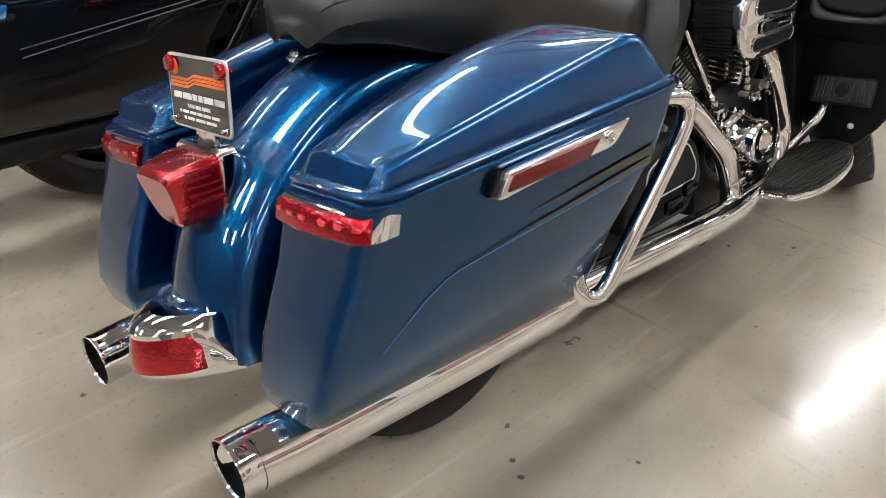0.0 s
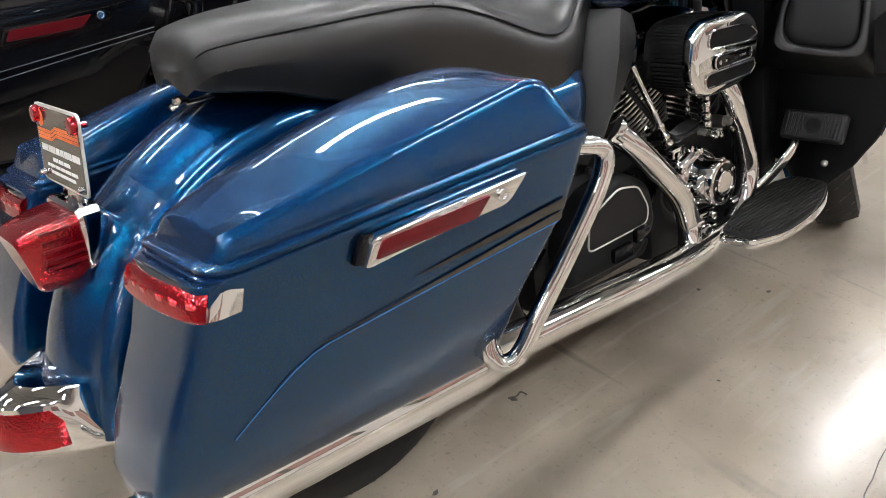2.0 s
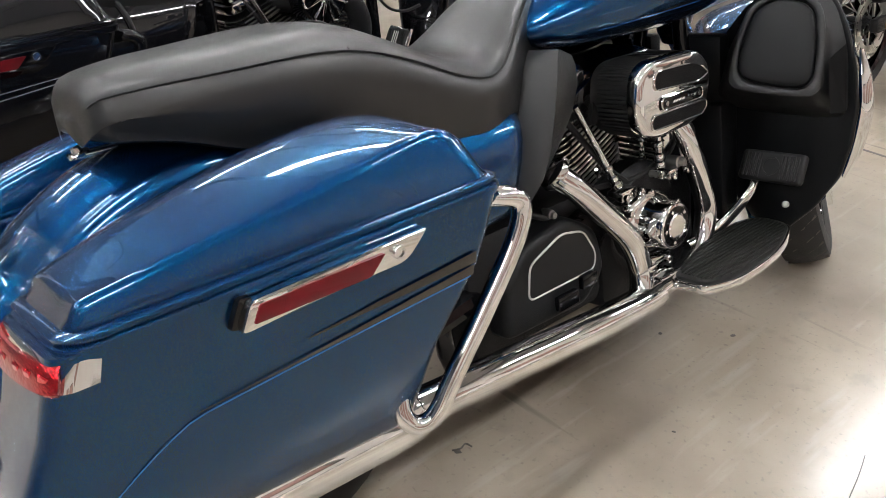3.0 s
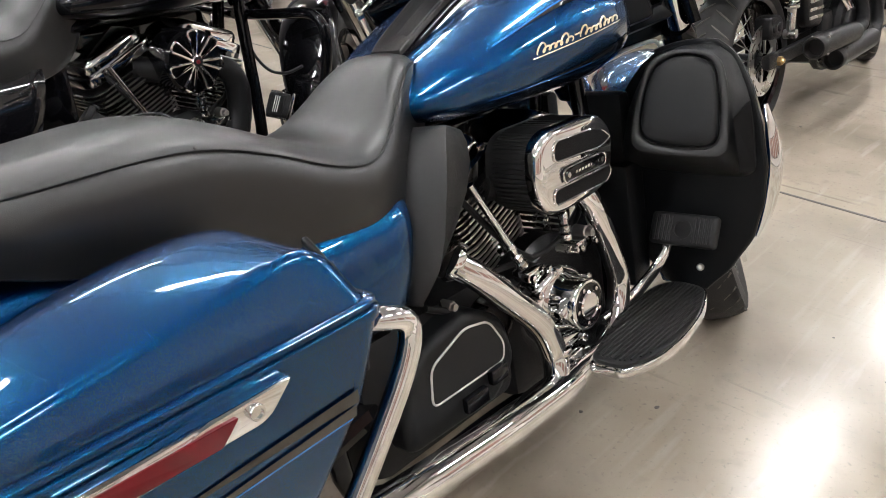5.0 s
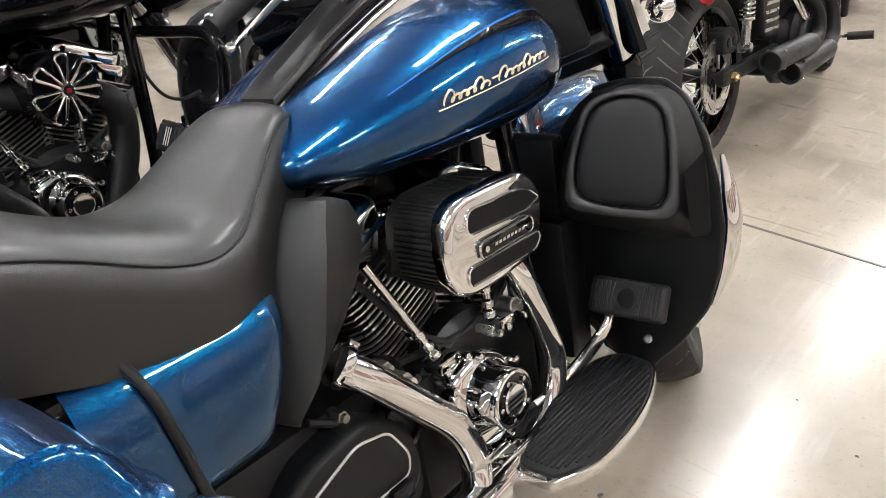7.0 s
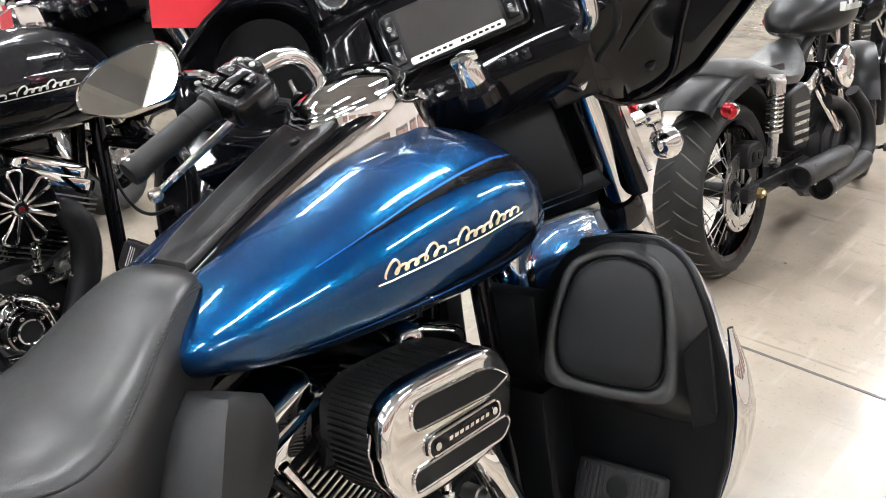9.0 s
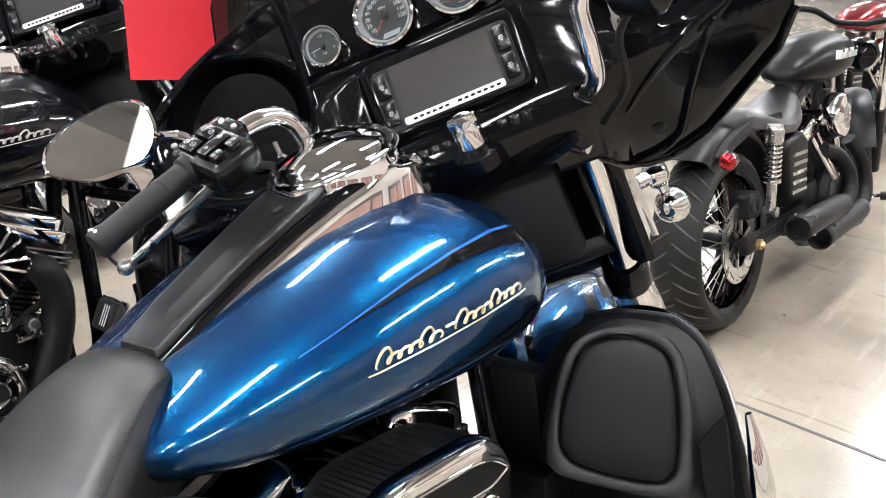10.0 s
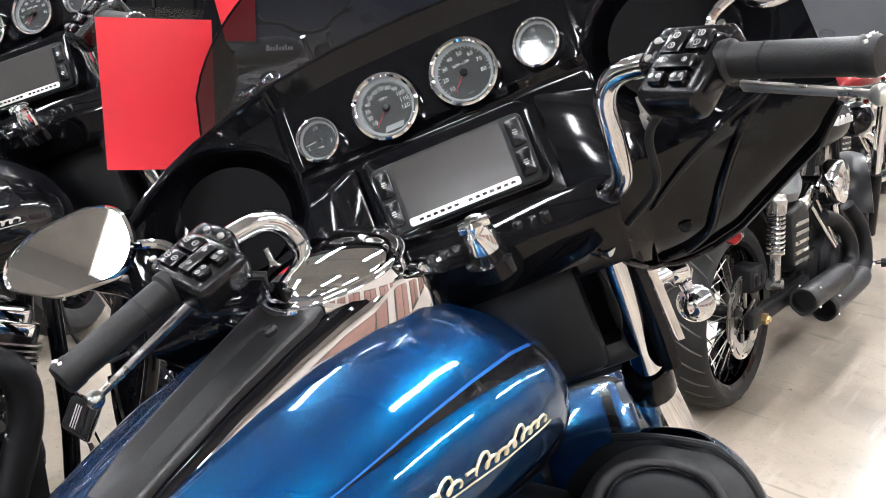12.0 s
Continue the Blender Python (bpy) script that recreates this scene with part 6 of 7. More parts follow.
    # moulded ridges across both wings
    for s in (-1, 1):
        for line, r in (([(0.435, 1.10), (0.372, 1.06), (0.334, 1.003), (0.312, 0.958), (0.295, 0.929), (0.261, 0.912), (0.222, 0.908)], 0.008), ([(0.43, 1.095), (0.36, 1.072), (0.29, 1.035), (0.228, 0.99)], 0.008)):
            bm = nb()
            pts = cr([(*q, 0) for q in line], 6)
            tube(bm, [(fairing_x(p.x, p.y) + 0.001, s * p.x, p.y) for p in pts], [r * (0.35 + 0.65 * math.sin(math.pi * i / (len(pts) - 1)) ** 0.5) for i in range(len(pts))], 10, smooth=False)
            part("moulded_ridge", bm, GLOSS, fa, "", M)
    # speakers
    for s in (-1, 1):
        bm = nb()
        rings = []
        for sc, dx in ((1.0, 0.0), (0.93, 0.012), (0.86, 0.020), (0.4, 0.012), (0.02, 0.006)):
            rings.append([Vector((fairing_x(s * 0.335, 1.195) + 0.026 + dx, s * 0.335 + 0.088 * sc * math.cos(a), 1.195 + 0.079 * sc * math.sin(a))) for a in np.linspace(0, 2 * math.pi, 36, endpoint=False)])
        loft(bm, rings)
        part("speaker", bm, NEAR_BLACK, fa, "round black loudspeaker", M)
        bm = nb()
        lathe(bm, [(0.010, -0.004), (0.010, 0.002), (0.008, 0.0035), (0.003, 0.0035)], (fairing_x(0.268, 0.95) - 0.001, s * 0.268, 0.95), (-0.75, 0, 0.65), 14)
        part("fairing_plug", bm, RUBBER, fa, "", M)
    if full:
        gauge(fa, M, 0.163, 1.252, 0.0285, ["E", "1/2", "F"], 200, -20, 185, True)
        gauge(fa, M, 0.057, 1.258, 0.0425, [str(10 * k) for k in range(1, 13)], 214, -18, 228, False)
        gauge(fa, M, -0.060, 1.260, 0.0425, [str(10 * k) for k in range(1, 9)], 214, -12, 228, False)
        gauge(fa, M, -0.166, 1.258, 0.0295, ["8", "12", "16"], 200, -20, 150, True, -13)
        tl = radians(9)
        # words on the dials
        for w, yc, zc, r, dy in (("MPH", 0.057, 1.258, 0.0425, 0.3), ("RPM x100", -0.060, 1.260, 0.0425, 0.3), ("FUEL", 0.163, 1.252, 0.0285, -0.35)):
            c = Vector((1.366 + (zc - 1.1) * 0.15, yc, zc))
            bm = letters(w, r * 0.14, lambda x, y: c + Vector((0, -x, 0)) + Vector((math.sin(tl), 0, math.cos(tl))) * (y + r * dy) + Vector((-math.cos(tl), 0, math.sin(tl))) * 0.0033)
            part("dial_writing", bm, INK, fa, "", M)
    # radio set
    R = Matrix.Translation((1.376, 0, 1.135)) @ Matrix.Rotation(radians(8), 4, "Y")
    MR = M @ R
    bm = nb()
    plate(bm, rounded([(-0.122, -0.056), (0.122, -0.056), (0.122, 0.064), (-0.122, 0.064)], 0.018, 5), rearward, -0.03, 0.013, 0.006, 3)
    ra = part("radio", bm, GLOSS, fa, "radio set with a dark screen", MR)
    bm = nb()
    plate(bm, rounded([(-0.110, -0.050), (0.110, -0.050), (0.110, 0.047), (-0.110, 0.047)], 0.012, 4), rearward, 0.01, 0.0165, 0.003)
    part("radio_face", bm, PLASTIC, ra, "", MR)
    bm = nb()
    plate(bm, rounded([(-0.079, -0.034), (0.079, -0.034), (0.079, 0.043), (-0.079, 0.043)], 0.004, 3), rearward, 0.015, 0.0175)
    part("screen", bm, SCREEN, ra, "dark glossy screen", MR)
    bm = nb()
    plate(bm, rounded([(-0.080, -0.046), (0.080, -0.046), (0.080, -0.0345), (-0.080, -0.0345)], 0.004, 3), rearward, 0.015, 0.0185)
    part("silver_strip", bm, SILVER, ra, "silver strip with dark bars", MR)
    bm = nb()
    for k in range(14):
        y = 0.066 - 0.0102 * k
        if k != 6:
            plate(bm, [(y, -0.0422), (y - 0.0062, -0.0422), (y - 0.0062, -0.0387), (y, -0.0387)], rearward, 0.0185, 0.0189)
    tagged(part("strip_bar", bm, STRIPE, ra, "", MR), kind="stuff")
    for s in (-1, 1):
        for z0, z1 in ((-0.040, -0.003), (0.002, 0.040)):
            bm = nb()
            plate(bm, rounded([(s * 0.085, z0), (s * 0.106, z0), (s * 0.106, z1), (s * 0.085, z1)], 0.004, 3), rearward, 0.015, 0.0205, 0.002)
            part("button", bm, SMOOTH, ra, "black button", MR)
            bm = nb()
            zc = (z0 + z1) / 2
            for k in range(3):
                w = (0.0025, 0.004, 0.003)[k]
                plate(bm, [(s * 0.0955 - w, zc - 0.004 + 0.003 * k), (s * 0.0955 + w, zc - 0.004 + 0.003 * k), (s * 0.0955 + w, zc - 0.0025 + 0.003 * k), (s * 0.0955 - w, zc - 0.0025 + 0.003 * k)], rearward, 0.0205, 0.0208)
            tagged(part("button_mark", bm, PALE, ra, "", MR), kind="stuff")
        # small lids beside the radio
        bm = nb()
        plate(bm, rounded([(s * 0.132, 1.055), (s * 0.205, 1.045), (s * 0.222, 1.10), (s * 0.215, 1.175), (s * 0.132, 1.20)], 0.010, 4), lambda a, b, d: (fairing_x(a, b) - d + (0.045 if s > 0 else 0.08) * (b - 1.13) + (0.052 if s > 0 else 0.21) * (a - s * 0.17), a, b), -0.03, 0.013, 0.003)
        part("glove_lid", bm, SATIN_LID, fa, "gloss black lid", M)
        for k in range(3):
            bm = nb()
            y = s * 0.062 + (k - 1) * 0.019 - 0.012
            box(bm, (1.335, y - 0.008, 1.028), (1.362, y + 0.008, 1.050), 0.004)
            part("rocker_switch", bm, SMOOTH, fa, "small black rocker switch", M)
    bm = nb()
    rings = []
    for z, w, x in ((1.065, 0.205, 1.365), (1.05, 0.20, 1.352), (1.02, 0.19, 1.345), (0.985, 0.16, 1.36), (0.96, 0.12, 1.385)):
        rings.append([Vector((x, -w, z)), Vector((x - 0.012, -w * 0.5, z)), Vector((x - 0.016, 0, z)), Vector((x - 0.012, w * 0.5, z)), Vector((x, w, z)), Vector((1.43, w, z)), Vector((1.43, -w, z))])
    loft(bm, rings)
    part("lower_dash", bm, GLOSS, fa, "", M)
    # ignition knob
    bm = nb()
    lathe(bm, [(0.034, -0.035), (0.034, -0.012), (0.026, -0.010), (0.024, 0.0)], (1.325, -0.006, 1.03), (-0.45, 0, 1), 26)
    kn = part("ignition_switch", bm, GLOSS, fa, "", M)
    bm = nb()
    lathe(bm, [(0.0205, -0.012), (0.0215, 0.0), (0.0215, 0.026), (0.019, 0.032), (0.0175, 0.036), (0.0175, 0.042), (0.013, 0.048), (0.002, 0.050)], (1.325, -0.006, 1.03), (-0.45, 0, 1), 30)
    box(bm, (-0.007, -0.022, 0.032), (0.007, 0.022, 0.046), 0.004, Matrix.Translation((1.318, -0.006, 1.03)) @ Matrix.Rotation(radians(-24), 4, "Y"))
    part("knob", bm, CHROME, kn, "chrome knob", M)
    # windshield
    bm = nb()
    rows = []
    for y in np.linspace(-0.345, 0.345, 41):
        q = math.sqrt(max(0.0, 1 - (y / 0.3455) ** 2))
        base = interp(abs(y), FY, FHI) - 0.02
        topz = base + 0.02 + 0.185 * q ** 0.8
        rows.append([Vector((fairing_x(y, z) + 0.075 - 0.25 * (z - 1.33) - 0.35 * y * y, y, z)) for z in np.linspace(base, topz, 12)])
    loft(bm, rows, close=False)
    ws = part("windshield", bm, SMOKED, root, "low smoked windshield", M)
    ws.visible_shadow = False
    bm = nb()
    tube(bm, [r[-1] for r in rows], 0.0018, 6, smooth=False)
    part("windshield_edge", bm, GLOSS, ws, "", M)
    bm = nb()
    for s in (-1, 1):
        tube(bm, [(fairing_x(0.3, 1.33) + 0.06, s * 0.30, 1.31), (fairing_x(0.3, 1.33) + 0.05, s * 0.305, 1.35)], 0.008, 10, smooth=False)
    part("shield_fastener", bm, CHROME, ws, "", M)
    # handlebar
    bar = [(1.40, 0, 1.045), (1.39, 0.10, 1.045), (1.36, 0.17, 1.04), (1.315, 0.200, 1.052), (1.282, 0.207, 1.10), (1.262, 0.212, 1.148), (1.240, 0.232, 1.168), (1.205, 0.268, 1.163), (1.165, 0.308, 1.143), (1.042, 0.430, 1.082)]
    for s in (-1, 1):
        mm = Matrix.Diagonal((1, s, 1, 1))
        bm = nb()
        tube(bm, [mm @ Vector(p) for p in bar], 0.0145, 16, 8)
        hb = part("handlebar", bm, CHROME, root, "chrome handlebar", M)
        a, b = mm @ Vector((1.143, 0.330, 1.132)), mm @ Vector((1.040, 0.432, 1.081))
        d = (b - a).normalized()
        bm = nb()
        L = (b - a).length
        lathe(bm, [(0.0225, -0.004), (0.0225, 0.006), (0.0185, 0.010), (0.0182, L - 0.02), (0.0195, L - 0.018), (0.0195, L - 0.004), (0.0175, L), (0.010, L + 0.001)], a, d, 28)
        gp = part("grip", bm, RUBBER, hb, "black rubber grip", M)
        bm = nb()
        lathe(bm, [(0.0192, L * 0.28), (0.0192, L * 0.295)], a, d, 24)
        part("grip_ring", bm, PLASTIC, gp, "", M)
        bm = nb()
        for k in range(5):
            an = radians(50 + 22 * k)
            u = d.cross(Vector((0, 0, 1))).normalized()
            v = u.cross(d)
            c = a + d * (L - 0.009) + (u * math.cos(an) * -s + v * math.sin(an)) * 0.0197
            box(bm, c - Vector((0.0018, 0.0018, 0.0018)), c + Vector((0.0018, 0.0018, 0.0018)))
        part("grip_mark", bm, INK, gp, "", M)
        # switch cluster, its broad face to the rider
        u = d
        n = Vector((-0.80, 0, 0.60))
        n = (n - u * n.dot(u)).normalized()
        v = n.cross(u).normalized()
        if v.z < 0:
            v = -v
        o = mm @ Vector((1.166, 0.3065, 1.142))
        H = Matrix(((*[u.x, v.x, n.x], o.x), (*[u.y, v.y, n.y], o.y), (*[u.z, v.z, n.z], o.z), (0, 0, 0, 1))) @ Matrix.Scale(1.12, 4)
        bm = nb()
        box(bm, (-0.038, -0.058, -0.020), (0.034, 0.026, 0.022), 0.014, H, 4)
        box(bm, (-0.056, -0.018, -0.018), (-0.030, 0.020, 0.020), 0.010, H, 4)
        box(bm, (-0.060, 0.020, -0.035), (0.028, 0.046, 0.010), 0.010, H, 4)
        sw = part("switch_housing", bm, SMOOTH, hb, "black switch housing", M)
        for bx, by, bw, bh, bd in ((-0.014, 0.004, 0.011, 0.0145, 0.006), (0.012, 0.006, 0.011, 0.0125, 0.006), (0.0, -0.022, 0.021, 0.0085, 0.008), (-0.012, -0.041, 0.008, 0.007, 0.008), (0.012, -0.041, 0.008, 0.007, 0.008)):
            bm = nb()
            box(bm, (bx - bw, by - bh, 0.020), (bx + bw, by + bh, 0.022 + bd), 0.003, H)
            part("button", bm, SMOOTH, sw, "black button", M)
            bm = nb()
            for k in range(2):
                q = 0.0037 if bh > 0.01 else 0.0027
                yy = by + (bh * 0.45 if k else -bh * 0.45) if bh > 0.01 else by
                xx = bx if bh > 0.01 else bx + (bw * 0.5 if k else -bw * 0.5)
                ring = [Vector((xx + q * math.cos(t), yy + q * math.sin(t), 0.0223 + bd)) for t in np.linspace(0, 2 * math.pi, 14, endpoint=False)]
                ring2 = [Vector((xx + q * 0.8 * math.cos(t), yy + q * 0.8 * math.sin(t), 0.0223 + bd)) for t in np.linspace(0, 2 * math.pi, 14, endpoint=False)]
                loft(bm, [[H @ p for p in ring], [H @ p for p in ring2]], cap=False)
                vs = [bm.verts.new(H @ Vector((xx + e, yy + f, 0.0223 + bd))) for e, f in ((-0.0004, -0.0016), (0.0004, -0.0016), (0.0004, 0.0016), (-0.0004, 0.0016))]
                bm.faces.new(vs)
            tagged(part("button_mark", bm, PALE, sw, "", M), kind="stuff")
        for e, f in ((-0.04, 0.012), (0.02, 0.03), (-0.04, -0.01)):
            bm = nb()
            lathe(bm, [(0.0045, 0.0), (0.0045, 0.003), (0.002, 0.003)], H @ Vector((e, f, 0.019)), n, 8)
            part("cluster_screw", bm, STEEL, sw, "", M)
        # lever ahead of the grip
        bm = nb()
        p0 = H @ Vector((-0.01, 0.02, -0.045))
        p1 = a + Vector((0.055, s * 0.02, -0.03))
        p2 = b + Vector((0.05, s * 0.005, -0.035))
        tube(bm, [p0, p0.lerp(p1, 0.5) + Vector((0.01, 0, 0)), p1, p1.lerp(p2, 0.6), p2], [0.006, 0.008, 0.0085, 0.007, 0.006], 12, 5, flat=0.7)
        bmesh.ops.create_uvsphere(bm, u_segments=12, v_segments=8, radius=0.011, matrix=Matrix.Translation(p2))
        part("lever", bm, STEEL, hb, "bright lever", M)
        # mirror
        pts = [(0.385, 1.166), (0.360, 1.198), (0.366, 1.248), (0.402, 1.265), (0.478, 1.260), (0.526, 1.236), (0.534, 1.200), (0.472, 1.167)]
        o2 = rounded([(s * p, q) for p, q in pts], 0.02, 4)
        RM = Matrix.Translation((1.165, s * 0.445, 1.213)) @ Vector((-1, 0, 0)).rotation_difference(Vector((NX, s * NY, NZ))).to_matrix().to_4x4() @ Matrix.Translation((0, -s * 0.445, -1.213))
        bm = nb()
        c = Vector((s * 0.44, 1.215))
        rings = [[Vector((dx, *(c + (q - c) * k))) for q in o2] for dx, k in ((0.0, 0.925), (-0.003, 0.935), (-0.006, 0.965), (-0.002, 1.0), (0.008, 0.99), (0.018, 0.8), (0.022, 0.4))]
        loft(bm, rings)
        mi = part("mirror", bm, CHROME, hb, "chrome rear-view mirror", M @ RM)
        bm = nb()
        bm.faces.new([bm.verts.new((-0.0022, *(c + (q - c) * 0.94))) for q in o2])
        part("mirror_glass", bm, MIRROR, mi, "", M @ RM)
        bm = nb()
        tube(bm, [H @ Vector((-0.01, 0.03, -0.02)), Vector((1.20, s * 0.345, 1.185)), Vector((1.187, s * 0.40, 1.205))], 0.006, 10, 6)
        part("mirror_stem", bm, CHROME, mi, "", M)
        # hose and cable from the cluster
        bm = nb()
        tube(bm, [H @ Vector((-0.03, -0.02, -0.025)), Vector((1.27, s * 0.245, 1.09)), Vector((1.30, s * 0.235, 1.03)), Vector((1.38, s * 0.19, 0.99))], 0.0055, 10, 6)
        part("cable", bm, RUBBER, hb, "black cable", M)
        bm = nb()
        p = Vector((1.262, s * 0.248, 1.115))
        lathe(bm, [(0.005, -0.02), (0.0065, -0.015), (0.0065, 0.0), (0.004, 0.003), (0.004, 0.022)], p, (-0.2, 0, 1), 10)
        part("cable_fitting", bm, STEEL, hb, "", M)


def touring_bike(name, m, label, paint, plain, deg, group=""):
    root = thing(name, m, label, "motorcycle", group)
    rear_end(root, paint, plain)
    for s in (-1, 1):
        saddlebag(root, paint, s, plain)
    exhaust(root, CHROME if not plain else WRINKLE)
    seat(root)
    engine(root, plain)
    chassis(root, paint, plain)
    tank(root, paint, plain)
    if not plain:
        for mir in (False, True):
            leg_fairing(root, paint, mir)
    front_end(root, paint, plain, deg, full=True)
    return root


def leaning(x, y, lean, yaw=0.0):
    return pose(x, y, 0, 0, 0, yaw) @ pose(0, 0, 0, -lean, 0, 0)


touring_bike("touring_motorcycle", leaning(0, -0.01, 12.5), "blue metallic touring motorcycle with chrome trim leaning on its stand", BLUE, False, 37)
black_bike = touring_bike("touring_motorcycle", leaning(-0.04, 1.28, 6.0), "gloss black touring motorcycle parked beside the blue one", BLACK_PAINT, True, 37, "black touring motorcycles")
copy_thing(black_bike, leaning(0.10, 2.50, 8.0, 2))
copy_thing(black_bike, leaning(0.0, 3.75, 8.0, -2))


# ---- stripped custom motorcycle with wire wheels and twin shocks ----
def wire_wheel(root, name, cx, cz, r, w, m=None, disc=-0.1):
    bm = nb()
    rr = r - 0.075
    lathe(bm, [(rr - 0.012, -w * 0.40), (rr + 0.008, -w * 0.44), (rr + 0.008, -w * 0.40), (rr - 0.015, -w * 0.25), (rr - 0.022, 0), (rr - 0.015, w * 0.25), (rr + 0.008, w * 0.40), (rr + 0.008, w * 0.44), (rr - 0.012, w * 0.40), (rr - 0.03, 0), (rr - 0.012, -w * 0.40)], (cx, 0, cz), (0, 1, 0), 48, cap=False)
    wh = part(name, bm, DARK_CHROME, root, "wire-spoked wheel", m)
    bm = nb()
    lathe(bm, [(0.03, -0.09), (0.045, -0.085), (0.045, -0.07), (0.028, -0.06), (0.028, 0.06), (0.045, 0.07), (0.045, 0.085), (0.03, 0.09)], (cx, 0, cz), (0, 1, 0), 24)
    part("hub", bm, WRINKLE, wh, "", m)
    for k in range(40):
        a = 2 * math.pi * k / 40
        s = 1 if k % 2 else -1
        b = a + (0.35 if (k // 2) % 2 else -0.35)
        bm = nb()
        tube(bm, [(cx + math.cos(b) * 0.042, s * 0.076, cz + math.sin(b) * 0.042), (cx + math.cos(a) * (rr - 0.015), s * 0.012, cz + math.sin(a) * (rr - 0.015))], 0.0022, 5, smooth=False)
        part("spoke", bm, STEEL, wh, "", m)
    bm = nb()
    prof = [(rr, -w * 0.42), (rr + 0.03, -w * 0.5), (r - 0.04, -w * 0.5), (r - 0.02, -w * 0.43), (r - 0.007, -w * 0.28), (r, 0), (r - 0.007, w * 0.28), (r - 0.02, w * 0.43), (r - 0.04, w * 0.5), (rr + 0.03, w * 0.5), (rr, w * 0.42)]
    lathe(bm, prof + prof[:1], (cx, 0, cz), (0, 1, 0), 60, cap=False)
    part("tyre", bm, TYRE, wh, "black rubber tyre", m)
    bm = nb()
    for k in range(30):
        a = 2 * math.pi * k / 30
        for s in (-1, 1):
            line = []
            for j in range(6):
                h = j / 5
                rad = r + 0.0005 - 0.022 * h ** 2.2
                an = a + 0.17 * h + (0.1 if s > 0 else 0)
                line.append((cx + math.cos(an) * rad, s * w * 0.46 * (0.08 + 0.9 * h), cz + math.sin(an) * rad))
            tube(bm, line, [0.0015, 0.003, 0.0035, 0.0035, 0.003, 0.002], 5, smooth=False)
    part("tread_groove", bm, CRACK, wh, "", m)
    bm = nb()
    lathe(bm, [(0.092, -0.0025), (0.146, -0.0025), (0.146, 0.0025), (0.092, 0.0025), (0.092, -0.0025)], (cx, disc, cz), (0, 1, 0), 48, cap=False)
    di = part("brake_disc", bm, STEEL, wh, "drilled steel brake disc", m)
    for k in range(6):
        a = 2 * math.pi * k / 6
        bm = nb()
        tube(bm, [(cx + math.cos(a) * 0.03, disc, cz + math.sin(a) * 0.03), (cx + math.cos(a + 0.3) * 0.07, disc, cz + math.sin(a + 0.3) * 0.07), (cx + math.cos(a + 0.35) * 0.1, disc, cz + math.sin(a + 0.35) * 0.1)], 0.006, 6, 3)
        part("disc_arm", bm, STEEL, wh, "", m)
    for k in range(8):
        bm = nb()
        a0 = 2 * math.pi * k / 8
        rad = 0.118 if k % 2 else 0.128
        tube(bm, [(cx + math.cos(a0 + 0.09 * j) * (rad + 0.003 * j), disc - 0.0005, cz + math.sin(a0 + 0.09 * j) * (rad + 0.003 * j)) for j in range(5)], 0.0042, 6, smooth=False)
        part("disc_slot", bm, CRACK, di, "", m)
        bm = nb()
        lathe(bm, [(0.004, -0.004), (0.004, 0.004)], (cx + math.cos(a0 + 0.6) * 0.135, disc, cz + math.sin(a0 + 0.6) * 0.135), (0, 1, 0), 8)
        part("disc_slot", bm, CRACK, di, "", m)
    return wh


